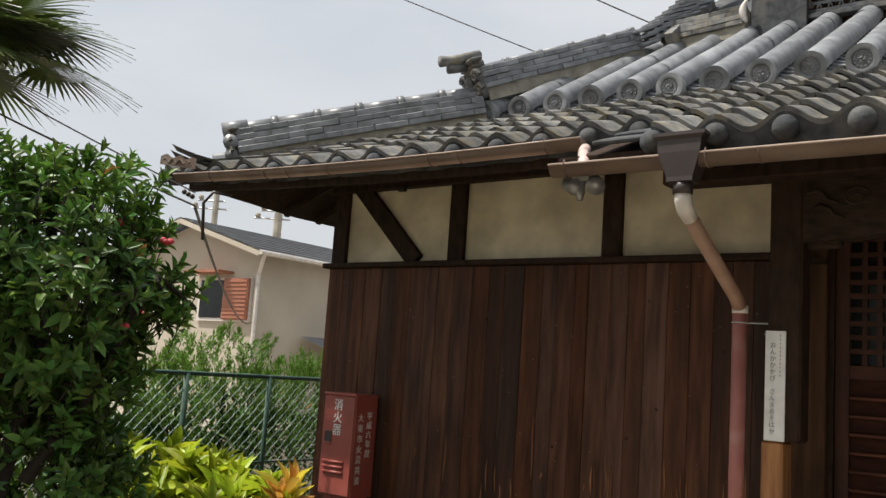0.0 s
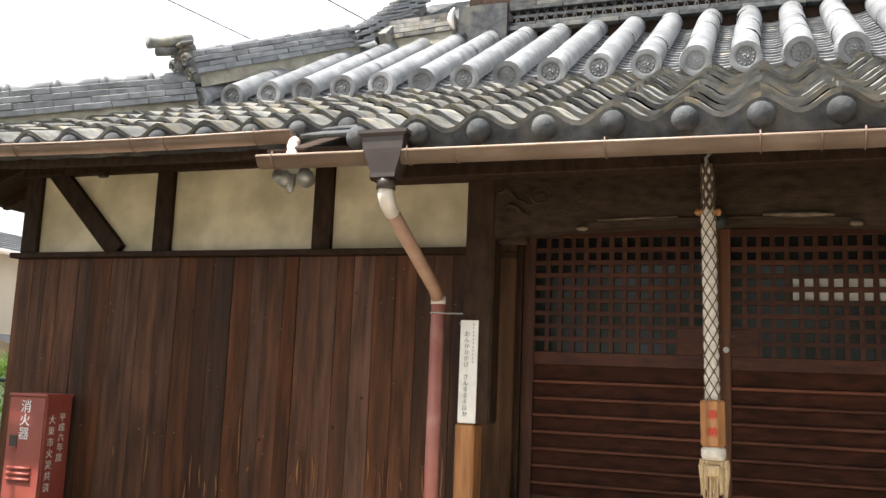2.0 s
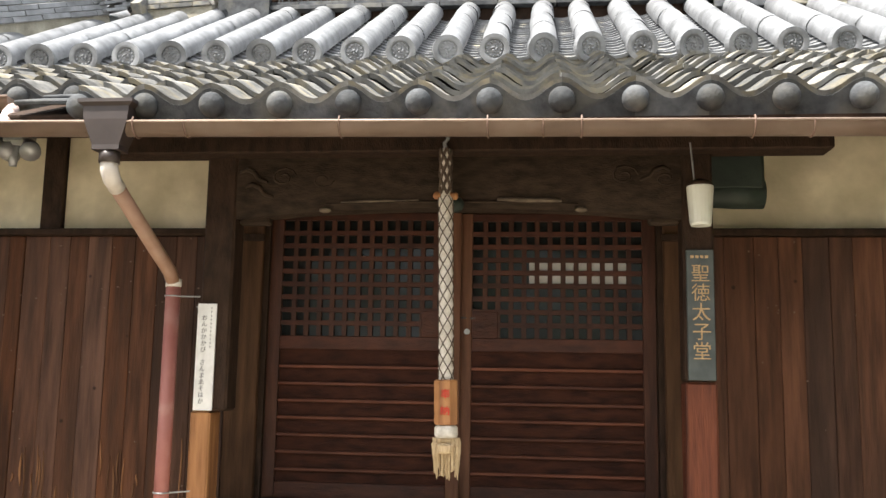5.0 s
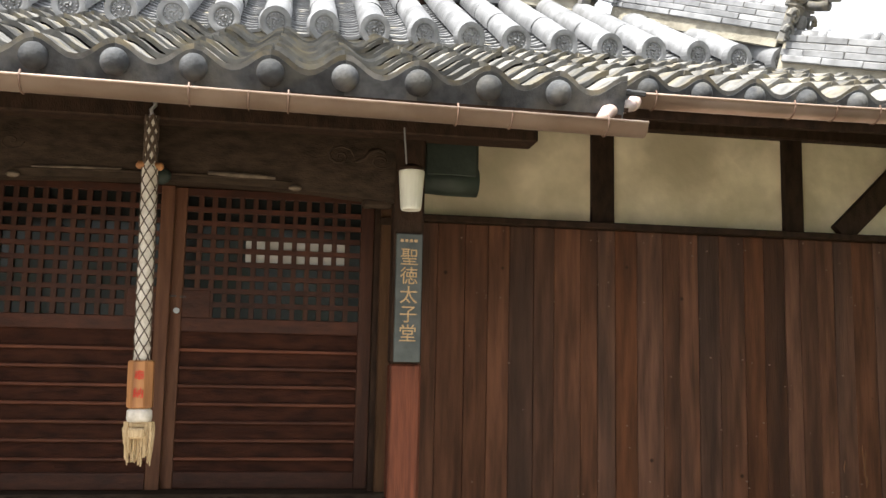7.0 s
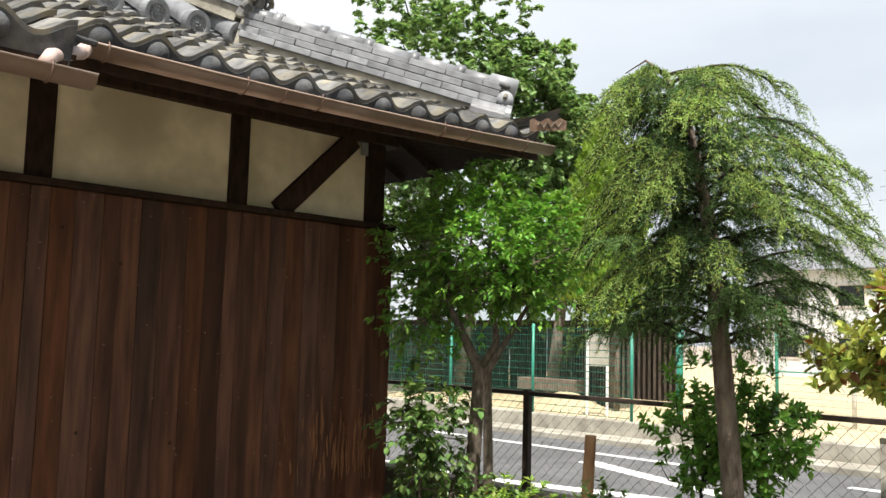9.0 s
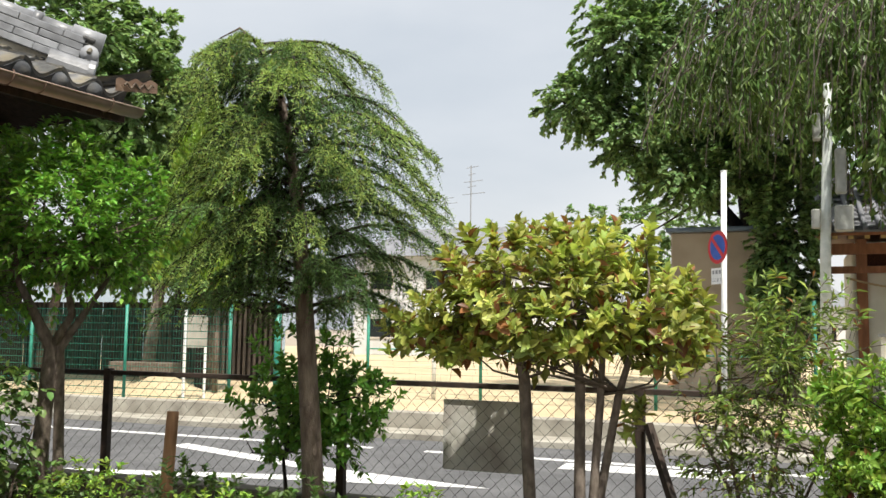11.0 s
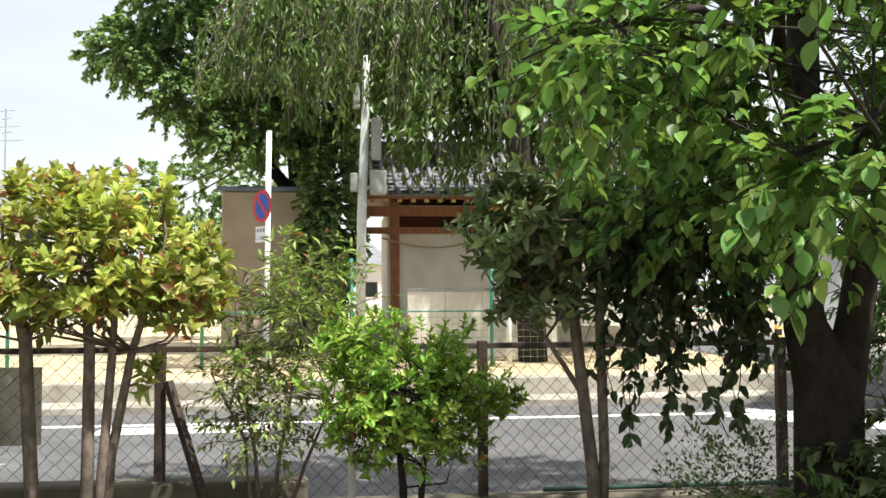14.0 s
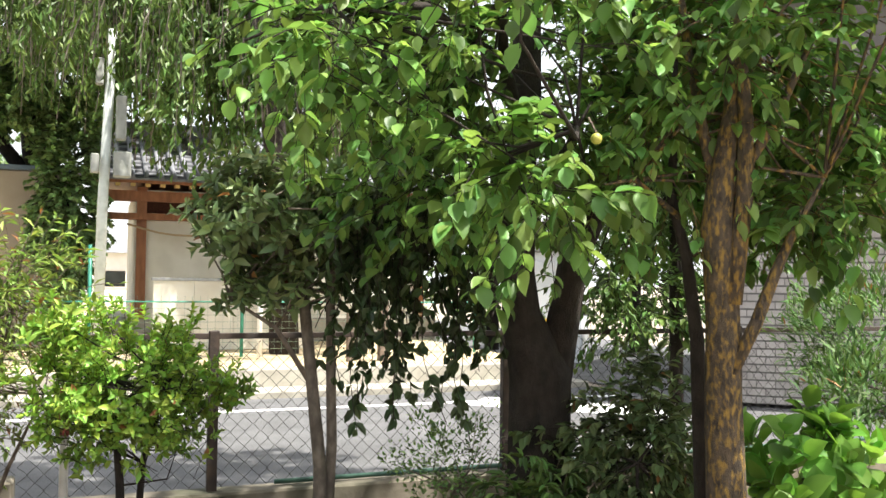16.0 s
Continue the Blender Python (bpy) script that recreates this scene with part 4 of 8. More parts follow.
part("soffit_boarding", sheet(lambda u, v: (under(u, v)[0], under(u, v)[1], under(u, v)[2] - 0.02), 40, 6), M_BEAM, ROOF, "dark soffit boards under the eave")
part("porch_roof_boarding", box(KX0 - 0.05, KX1 + 0.05, 0, 0.02, 0, 0.02, 0, None, None), M_BEAM, ROOF).matrix_basis = Matrix.Translation((0, EAVE_Y, 2.66))
part("porch_boarding", sheet(lambda u, v: (KX0 + (KX1 - KX0) * u, KOHAI_Y + 0.02 + 0.55 * v, roof_z(0, KOHAI_Y + 0.02 + 0.55 * v) - 0.03), 1, 1), M_BEAM, ROOF)
part("fascia", box(-2.0, 2.0, KOHAI_Y + 0.02, KOHAI_Y + 0.05, roof_z(0, KOHAI_Y) - 0.10, roof_z(0, KOHAI_Y) - 0.02), M_BEAM, ROOF)
bm = bmesh.new()
for i in range(24):
    xa, xb = -XC - 0.82 + (2 * XC + 1.44) * i / 24, -XC - 0.82 + (2 * XC + 1.44) * (i + 1) / 24
    bar((xa, EAVE_Y + 0.06, roof_z(xa, EAVE_Y) - 0.085), (xb, EAVE_Y + 0.06, roof_z(xb, EAVE_Y) - 0.085), 0.035, 0.075, 0, bm)
part("eave_fascia", bm, M_BEAM, ROOF)
n = 34
for i in range(n):
    x = -XC - 0.6 + (2 * XC + 1.08) * i / (n - 1)
    if abs(x) < 2.0:
        continue
    y1 = min(0.0, XC - abs(x)) if abs(x) > XC else 0.0
    part("rafter", bar((x, EAVE_Y + 0.05, roof_z(x, EAVE_Y) - 0.10), (x, y1 + 0.1, roof_z(x, y1 + 0.1) - 0.10), 0.05, 0.06), M_BEAM, ROOF)
for sx in (-1, 1):
    part("hip_rafter", bar((sx * (XC - 0.1), 0.1, 2.99), (sx * (XC + OVER[sx] - 0.04), -0.80, 2.83), 0.09, 0.12), M_BEAM, ROOF)
    # the eave along the hall's side
    def side(u, v, sx=sx):
        y = EAVE_Y + (DEPTH + 0.9 - EAVE_Y) * u
        d = v * min(1.7, max(0.02, y - EAVE_Y), max(0.02, DEPTH + 0.9 - y))
        return sx * (XC + OVER[sx] - d), y, 2.76 + SLOPE * d + 0.06 * max(0, 1 - u * 6)
    part("side_slope", sheet(side, 30, 4), M_TILE, ROOF)
    part("side_soffit", sheet(lambda u, v, sx=sx: (side(u, v)[0], side(u, v)[1], side(u, v)[2] - 0.06), 30, 4), M_BEAM, ROOF)
    for i in range(14):
        y = 0.1 + i * 0.38
        part("rafter", bar((sx * (XC - 0.1), y, 3.04), (sx * (XC + OVER[sx] - 0.06), y, 2.70), 0.05, 0.06), M_BEAM, ROOF)

# upper tier: round tiles with disc ends over narrow pan tiles
UP_SLOPE, UP_Z = 0.57, 3.575
UA = math.atan(UP_SLOPE)
RUN = 1.55


def up_z(y):
    return UP_Z + UP_SLOPE * (y - STEP_Y)


def disc_mesh():
    bm = bmesh.new()
    prof = [(0.0, 0.006), (0.058, 0.006), (0.066, -0.006), (0.078, -0.008), (0.100, -0.008), (0.102, 0.06)]
    seg = 24
    rings = [[bm.verts.new((r * math.cos(2 * math.pi * k / seg), d, r * math.sin(2 * math.pi * k / seg))) for k in range(seg)] for r, d in prof[1:]]
    c = bm.verts.new((0, prof[0][1], 0))
    for k in range(seg):
        bm.faces.new((c, rings[0][(k + 1) % seg], rings[0][k]))
    for a, b in zip(rings, rings[1:]):
        for k in range(seg):
            bm.faces.new((a[k], a[(k + 1) % seg], b[(k + 1) % seg], b[k]))
    for k in range(12):
        a = 2 * math.pi * k / 12
        bmesh.ops.create_icosphere(bm, subdivisions=1, radius=0.0085, matrix=Matrix.Translation((0.048 * math.cos(a), 0.003, 0.048 * math.sin(a))))
    for k in range(3):
        a = 2 * math.pi * k / 3
        for q in range(5):
            b = a + q * 0.35
            rr = 0.012 + q * 0.004
            bmesh.ops.create_icosphere(bm, subdivisions=1, radius=0.011 - q * 0.0015, matrix=Matrix.Translation((rr * math.cos(b), 0.003, rr * math.sin(b))))
    return meshof("disc_end", bm, M_TILE_UP)


def barrel_mesh(length, r0, r1):
    bm = bmesh.new()
    seg = 12
    rows = [(0.0, r0), (0.008, r0 * 1.006), (length - 0.03, r1), (length, r1 * 0.996)]
    rings = [[bm.verts.new((r * math.cos(math.pi * (k / seg * 1.2 - 0.1)), y, r * math.sin(math.pi * (k / seg * 1.2 - 0.1)))) for k in range(seg + 1)] for y, r in rows]
    for a, b in zip(rings, rings[1:]):
        for k in range(seg):
            bm.faces.new((a[k], a[k + 1], b[k + 1], b[k]))
    return meshof("barrel_tile", bm, M_TILE_UP, True)


def pan_mesh(w):
    bm = bmesh.new()
    n = 6
    def z(i):
        t = 2 * i / n - 1
        return -0.045 * (1 - t * t)
    a = [bm.verts.new((w * (i / n - 0.5), 0.0, z(i) + 0.018)) for i in range(n + 1)]
    b = [bm.verts.new((w * (i / n - 0.5), 0.12, z(i) + 0.002)) for i in range(n + 1)]
    c = [bm.verts.new((w * (i / n - 0.5), 0.0, z(i) - 0.004)) for i in range(n + 1)]
    for i in range(n):
        bm.faces.new((a[i], a[i + 1], b[i + 1], b[i]))
        bm.faces.new((c[i], c[i + 1], a[i + 1], a[i]))
    return meshof("pan_tile", bm, M_TILE_UP)


DISC, BARREL, PAN = disc_mesh(), barrel_mesh(0.565, 0.0935, 0.0925), pan_mesh(0.27)
SP = 0.3175
for k in range(-13, 13):
    x = 0.167 + SP * k
    if abs(x) > 4.05:
        continue
    top = min(RUN + 0.15, max(0.3, (4.06 - abs(x)) * 1.9 + 0.1))
    base = Matrix.Translation((x + rng.normal() * 0.006, STEP_Y, UP_Z)) @ Matrix.Rotation(UA, 4, "X")
    piece("disc_end", DISC, ROOF, base @ pose(0, -0.012, 0, -18 + rng.normal() * 2, rng.uniform(0, 60), 0), "round eave tile with a comma crest")
    s = 0.03
    while s < top / math.cos(UA):
        piece("barrel_tile", BARREL, ROOF, base @ pose(rng.normal() * 0.002, s, rng.normal() * 0.001, 0, 0, rng.normal() * 0.5))
        s += 0.555
    s = 0.0
    top2 = min(RUN + 0.15, (4.06 - abs(x + SP / 2)) * 1.9)
    while s < top2 / math.cos(UA):
        piece("pan_tile", PAN, ROOF, base @ pose(SP / 2, s, -0.035 + rng.normal() * 0.002, 0, rng.normal() * 0.8, 0))
        s += 0.105
bm = bmesh.new()
for x0, x1 in ((-3.95, 3.95),):
    box(x0, x1, STEP_Y + 0.05, STEP_Y + 0.14, UP_Z - 0.22, UP_Z - 0.06, 0, bm)
part("step_mortar", bm, M_MORTAR, ROOF, "weathered mortar under the upper tier")
def upper(u, v, off=0.0):
    y = STEP_Y + 0.06 + RUN * v
    lim = 3.98 - RUN * v * 0.42
    return (-lim + 2 * lim * u, y, up_z(y) - 0.085)
part("upper_bed", sheet(upper, 8, 6), M_TILE, ROOF)


def ridge(p0, p1, width, layers, lh, cap_r, tl, seed, tile_mat=None):
    """A ridge of stacked flat tiles with a row of round caps, from its low end p0 up to p1."""
    r = np.random.default_rng(seed)
    a, b = Vector(p0), Vector(p1)
    d = (b - a)
    length = d.length
    d.normalize()
    s = d.cross(Vector((0, 0, 1))).normalized()
    u = s.cross(d)
    m = Matrix((s, d, u)).transposed().to_4x4()
    m.translation = a
    part("ridge_mortar", box(-width * 0.36, width * 0.36, 0.02, length, -0.10, layers * lh - 0.004, 0, None, m), M_MORTAR, ROOF, "crumbling ridge mortar")
    shared = {}
    for k in range(layers):
        w = width * (1.0 - 0.06 * k)
        y = -(k % 2) * tl / 2
        while y < length:
            y0, y1 = max(y, 0.0), min(y + tl, length)
            key = (k, round(y1 - y0, 3))
            if y1 - y0 > 0.03:
                if key not in shared:
                    shared[key] = meshof("ridge_tile", box(-w / 2, w / 2, 0.0015, y1 - y0 - 0.0015, 0, lh - 0.004, 0.004), tile_mat or M_TILE_UP)
                piece("ridge_tile", shared[key], ROOF, m @ pose(r.normal() * 0.003, y0, k * lh + 0.001 + r.normal() * 0.001, 0, r.normal() * 0.6, r.normal() * 0.5))
            y += tl
    zc = layers * lh
    y = 0.0
    while y < length - 0.05:
        y1 = min(y + 0.34, length)
        bm = bmesh.new()
        tube([(0, y, zc), (0, y1 - 0.045, zc)], [cap_r, cap_r * 0.98], 14, bm)
        tube([(0, y1 - 0.055, zc + 0.006), (0, y1, zc + 0.006)], [cap_r * 1.16, cap_r * 1.12], 14, bm)
        bmesh.ops.transform(bm, matrix=m, verts=bm.verts)
        part("ridge_cap", bm, tile_mat or M_TILE_UP, ROOF, smooth=True)
        y = y1
    return m, zc


def ogre_tile(m, s, label, horns=True):
    """A curled ridge-end tile at the frame m (y points up the ridge)."""
    bm = bmesh.new()
    box(-0.10 * s, 0.10 * s, -0.03 * s, 0.05 * s, -0.10 * s, 0.24 * s, 0.015 * s, bm)
    box(-0.135 * s, 0.135 * s, -0.05 * s, 0.06 * s, 0.20 * s, 0.235 * s, 0.01 * s, bm)
    box(-0.115 * s, 0.115 * s, -0.045 * s, 0.06 * s, 0.155 * s, 0.18 * s, 0.01 * s, bm)
    for sx in (-1, 1):
        for cz, r0 in ((0.085, 0.055), (-0.03, 0.06)):
            pts = [(sx * (0.105 + r0 * (1 - q / 16) * math.cos(q * 0.62)) * s, (-0.035 - 0.02 * q / 16) * s, (cz + r0 * (1 - q / 16) * math.sin(q * 0.62)) * s) for q in range(13)]
            tube(pts, [0.022 * s * (1 - 0.04 * q) for q in range(13)], 7, bm)
    ball((0, -0.045 * s, 0.06 * s), 0.05 * s, bm, 10, (1.0, 0.6, 1.2))
    bmesh.ops.transform(bm, matrix=m, verts=bm.verts)
    o = part("ogre_tile", bm, M_TILE, ROOF, label)
    if horns:
        for z, r, ln in ((0.265, 0.040, 0.25), (0.190, 0.034, 0.20)):
            bm = tube([(0, 0.12 * s, z * s), (0, -ln * 0.6 * s, (z + 0.004) * s), (0, -ln * s, (z + 0.02) * s)], [r * s, r * s, r * 1.18 * s], 14)
            bmesh.ops.transform(bm, matrix=m, verts=bm.verts)
            part("horn_tile", bm, M_TILE, ROOF, "round horn tile projecting from the ridge end", smooth=True)
    return o


for sx in (-1, 1):
    # lower hip ridge
    m, zc = ridge((sx * (5.36 if sx < 0 else 5.24), -0.60, 3.03), (sx * 3.98, 0.74, 3.55), 0.21, 4, 0.05, 0.060, 0.27, 21 + sx)
    ogre_tile(m @ pose(0, -0.02, 0.04), 0.72, "curled grey ridge-end tile", False)
    end = tube([(0, -0.10, 0.215), (0, 0.10, 0.215)], [0.070, 0.064], 16)
    tube([(-0.10, -0.05, 0.10), (0.10, -0.05, 0.10)], [0.058, 0.058], 14, end)
    tube([(-0.09, -0.06, 0.0), (0.09, -0.06, 0.0)], [0.05, 0.05], 14, end)
    bmesh.ops.transform(end, matrix=m, verts=end.verts)
    part("ridge_end_tile", end, M_TILE_UP, ROOF, "round end tile closing the ridge", smooth=True)
    bm = bmesh.new()
    if sx < 0:
        tube([(sx * 5.50, -0.74, 2.95), (sx * 5.33, -0.56, 3.01)], [0.075, 0.07], 14, bm)
    else:
        tube([(5.16, -0.80, 2.945), (4.98, -0.62, 3.01)], [0.085, 0.083], 16, bm)
        tube([(5.17, -0.812, 2.943), (5.145, -0.785, 2.95)], [0.098, 0.096], 20, bm)
    part("hip_barrel", bm, M_TILE_UP, ROOF, "round barrel tile closing the eave corner", smooth=False)
    bm = bmesh.new()
    for w, z in ((0.30, 0.0), (0.24, 0.055)):
        sheet(lambda u, v, sx=sx, w=w, z=z: (sx * (4.54 + OVER[sx] + 0.34 * u + (v - 0.5) * w * 0.7), -0.62 - 0.34 * u + (v - 0.5) * w * 0.7, 2.89 + z + 0.10 * u * u), 5, 3, bm)
    bmesh.ops.solidify(bm, geom=bm.faces[:], thickness=0.022)
    part("corner_tile", bm, M_TILE, ROOF, "upturned flat corner tile")
    # upper hip ridge
    m, zc = ridge((sx * 4.02, 0.72, 3.76), (sx * 3.28, 2.08, 4.44), 0.20, 4, 0.046, 0.030, 0.26, 31 + sx, M_TILE_UP)
    ogre_tile(m @ pose(0, -0.03, 0.03), 1.0, "large curled grey ridge-end tile with paired horns")
    # verge of the gable, its step of flat tiles with a pale crescent, and a dark flat piece behind
    vr = np.random.default_rng(36 + sx)
    for q in range(16):
        a0 = Vector((sx * (3.27 - 0.030 * q), 1.98 + 0.075 * q, 4.44 + 0.056 * q + 0.0016 * q * q))
        for k in range(3):
            bm = bar(a0 + Vector((0, -0.03 * k, 0.052 * k)), a0 + Vector((-sx * 0.085, 0.20 - 0.03 * k, 0.052 * k + 0.105 + vr.normal() * 0.006)), 0.19 - 0.02 * k, 0.026, 0.004)
            part("verge_slab", bm, M_TILE_UP, ROOF)
    ridge((sx * 3.16, 2.36, 4.56), (sx * 2.40, 2.36, 4.60), 0.22, 4, 0.046, 0.02, 0.30, 41 + sx, M_TILE)
    arc = [(sx * (2.37 + 0.035 * math.sin(math.pi * q / 8)), 2.24, 4.60 + 0.20 * q / 8) for q in range(9)]
    if sx < 0:
        part("crescent_tile", tube(arc, [0.012 + 0.02 * math.sin(math.pi * q / 8) for q in range(9)], 8), M_WHITEPL, ROOF, "pale worn crescent tile", smooth=True)
    part("gable_board", box(min(sx * 1.9, sx * 2.36), max(sx * 1.9, sx * 2.36), 2.33, 2.40, 4.50, 4.84), M_TILE_EAVE, ROOF, "dark flat piece past the ridge step")
    part("gable_wall", bar((sx * 3.02, 2.2, 4.45), (sx * 3.02, 3.1, 5.2), 0.08, 0.30), M_TILE, ROOF)
# main ridge: long flat courses with a pierced wave band between
for k, (z, y0, hh) in enumerate(((4.58, 2.36, 0.045), (4.628, 2.39, 0.04), (4.775, 2.38, 0.04), (4.818, 2.40, 0.04), (4.862, 2.42, 0.04))):
    x, j = -1.9 - (k % 2) * 0.25, 0
    while x < 1.9:
        x1 = min(x + 0.5, 1.9)
        part("ridge_slab", box(max(x, -1.9) + 0.002, x1 - 0.002, y0 + rng.normal() * 0.003, 2.66, z, z + hh - 0.004, 0.004), M_TILE_EAVE, ROOF)
        x = x1
vs, fs = [], []
lines = []
for k in range(44):
    cx = -1.86 + 0.0865 * k
    for z0, sg in ((4.672, 1), (4.770, -1)):
        lines.append([(cx + 0.058 * math.cos(math.pi * q / 8), 2.40, z0 + sg * 0.058 * math.sin(math.pi * q / 8)) for q in range(9)])
vs, fs = strands(lines, 0.007)
raw("wave_band", vs, fs, M_TILE_EAVE, ROOF, "pierced wave-pattern ridge band", kind="stuff")
part("ridge_core", box(-2.3, 2.3, 2.45, 2.7, 4.4, 5.1), M_BEAM, ROOF)
part("crown_slope", sheet(lambda u, v: (-3.05 + 6.1 * u, 2.68 + 0.7 * v, 4.88 + 0.5 * v), 4, 2), M_TILE_EAVE, ROOF)
part("rear_slope", sheet(lambda u, v: (-3.2 + 6.4 * u, 3.38 + 2.8 * v, 5.36 - 2.3 * v), 2, 2), M_TILE, ROOF)

# ---------------------------------------------------------------- gutters and downpipe


def gutter(name, pts, r, label, hooks):
    g = thing(name, pts[0], label, "gutter")
    bm = bmesh.new()
    seg = 10
    prev = None
    for p in pts:
        ring = [bm.verts.new((p[0], p[1] - r * math.cos(math.pi * k / seg), p[2] - r * math.sin(math.pi * k / seg))) for k in range(seg + 1)]
        if prev:
            for k in range(seg):
                bm.faces.new((prev[k], prev[k + 1], ring[k + 1], ring[k]))
        prev = ring
    bmesh.ops.solidify(bm, geom=bm.faces[:], thickness=0.004)
    part("channel", bm, M_GUTTER, g, smooth=True)
    for p in (pts[0], pts[-1]):
        bm = bmesh.new()
        c = bm.verts.new((p[0], p[1], p[2]))
        ring = [bm.verts.new((p[0], p[1] - r * math.cos(math.pi * k / seg), p[2] - r * math.sin(math.pi * k / seg))) for k in range(seg + 1)]
        for k in range(seg):
            bm.faces.new((c, ring[k], ring[k + 1]))
        part("end_cap", bm, M_GUTTER, g)
    part("rim", tube([(p[0], p[1] - r, p[2]) for p in pts], 0.006, 6), M_GUTTER, g, smooth=True)
    for hx in hooks:
        z = np.interp(hx, [p[0] for p in pts], [p[2] for p in pts])
        yy = pts[0][1]
        arc = [(hx, yy - (r + 0.004) * math.cos(math.pi * k / 10), z - (r + 0.004) * math.sin(math.pi * k / 10)) for k in range(11)]
        arc = [(hx, yy - r * 0.9, z + 0.02)] + arc
        part("hook", tube(arc, 0.004, 6), M_STRAP, g, "thin bracket strap round the gutter")
    for hx in hooks[1::2]:
        z = np.interp(hx + 0.22, [p[0] for p in pts], [p[2] for p in pts])
        arc = [(hx + 0.22, pts[0][1] - (r + 0.002) * math.cos(math.pi * k / 10), z - (r + 0.002) * math.sin(math.pi * k / 10)) for k in range(11)]
        part("joint", tube(arc, 0.004, 6), M_STRAP, g)
    return g


M_PINK = mat("bleached_pink_plastic", (0.50, 0.36, 0.32), (0.62, 0.50, 0.46), 7, 0.5, 0.05)
gutter("porch_gutter", [(-1.985, -1.45, 2.458), (2.07, -1.45, 2.418)], 0.052, "brown half-round plastic gutter under the porch tiles", [-1.9, -1.22, -0.35, 0.25, 0.62, 1.28, 1.90])
for sx, name in ((-1, "west"), (1, "east")):
    g0 = 2.08 if sx < 0 else 2.20
    g1 = 4.74 + OVER[sx]
    pts = [(sx * (g0 + (g1 - g0) * i / 10), -0.985, 2.690 + sweep(g0 + (g1 - g0) * i / 10) * 1.0) for i in range(11)]
    if sx < 0:
        pts = [(p[0], p[1], p[2] + 0.03) for p in pts[::-1]]
    gutter("eave_gutter", pts, 0.055, "brown half-round plastic gutter along the main eave", [sx * v for v in ((2.3, 3.0, 3.45, 4.35, 5.10) if sx > 0 else (5.15, 4.55, 3.95, 3.1, 2.3))])
    # carved corner plate
    c = thing("corner_plate", (sx * (4.66 + OVER[sx]), -0.98, 2.80), "pale brown carved corner plate at the gutter end", "ornament")
    bm = bmesh.new()
    n = 14
    top, low = [], []
    for i in range(n + 1):
        t = i / n
        x = sx * (4.46 + OVER[sx] + (0.42 if sx < 0 else 0.36) * t)
        zb = 2.815 + 0.05 * t
        top.append(bm.verts.new((x, -1.05 - 0.02 * t, zb + 0.075 + 0.012 * math.sin(t * 17) + 0.02 * t)))
        low.append(bm.verts.new((x, -1.05 - 0.02 * t, zb + 0.02 * t)))
    for i in range(n):
        bm.faces.new((low[i], low[i + 1], top[i + 1], top[i]))
    bmesh.ops.solidify(bm, geom=bm.faces[:], thickness=0.012)
    part("plate", bm, M_GUTTER if sx < 0 else mat("tan_carved_plate", (0.26, 0.17, 0.12), (0.36, 0.25, 0.18), 8, 0.6, 0.3), c)
    wave_pts = [(sx * (4.52 + OVER[sx] + (0.32 if sx < 0 else 0.27) * i / 20), -1.066, 2.865 + 0.05 * i / 20 + 0.016 * math.sin(i * 1.1)) for i in range(21)]
    part("scroll", tube(wave_pts, 0.006, 5), M_CARVEDGE, c)
    outlet = thing("gutter_outlet", (sx * 1.9, -1.2, 2.5), "faded pink plastic elbow leading the eave gutter into the porch gutter", "gutter pipe")
    xa, xb = (2.07, 1.84) if sx < 0 else (2.21, 1.92)
    part("elbow", tube([(sx * xa, -1.00, 2.665), (sx * (xa - 0.03), -1.06, 2.635), (sx * (xa - 0.07), -1.14, 2.60)], [0.030, 0.032, 0.030], 14), M_PINK, outlet, "faded pink elbow", smooth=True)
    part("spout", tube([(sx * (xa - 0.06), -1.12, 2.608), (sx * xb, -1.42, 2.475), (sx * (xb - 0.03), -1.45, 2.43)], 0.028, 14), M_PINK, outlet, "bleached pale pipe", smooth=True)

RAIN = thing("downpipe", (-1.33, -0.75, 0), "faded red and brown plastic downpipe with collecting hopper", "downpipe")
bm = bmesh.new()
rings = []
for z, hx, hy in ((2.585, 0.125, 0.075), (2.57, 0.125, 0.075), (2.555, 0.105, 0.062), (2.50, 0.10, 0.06), (2.395, 0.062, 0.045), (2.375, 0.062, 0.045)):
    rings.append([bm.verts.new((-1.335 + sx * hx * 0.95, -1.45 + sy * hy, z - 0.04)) for sx, sy in ((-1, -1), (1, -1), (1, 1), (-1, 1))])
for a, b in zip(rings, rings[1:]):
    for k in range(4):
        bm.faces.new((a[k], a[(k + 1) % 4], b[(k + 1) % 4], b[k]))
bm.faces.new(rings[0])
bm.faces.new(rings[-1])
part("hopper", bm, M_HOPPER, RAIN, "dark brown rain hopper box")
part("hopper_neck", tube([(-1.335, -1.45, 2.34), (-1.335, -1.45, 2.285)], 0.043, 16), M_HOPPER, RAIN, smooth=True)
part("elbow", tube([(-1.335, -1.45, 2.30), (-1.335, -1.445, 2.262), (-1.334, -1.42, 2.225), (-1.333, -1.365, 2.195)], [0.036, 0.037, 0.037, 0.035], 16), M_WHITEPL, RAIN, "bleached white pipe elbow", smooth=True)
M_BROWNPIPE = mat("faded_brown_plastic_pipe", (0.23, 0.125, 0.080), (0.31, 0.180, 0.120), 5, 0.45, 0.05, stain=(0.36, 0.25, 0.19), stain_scale=5, stain_amt=0.4)
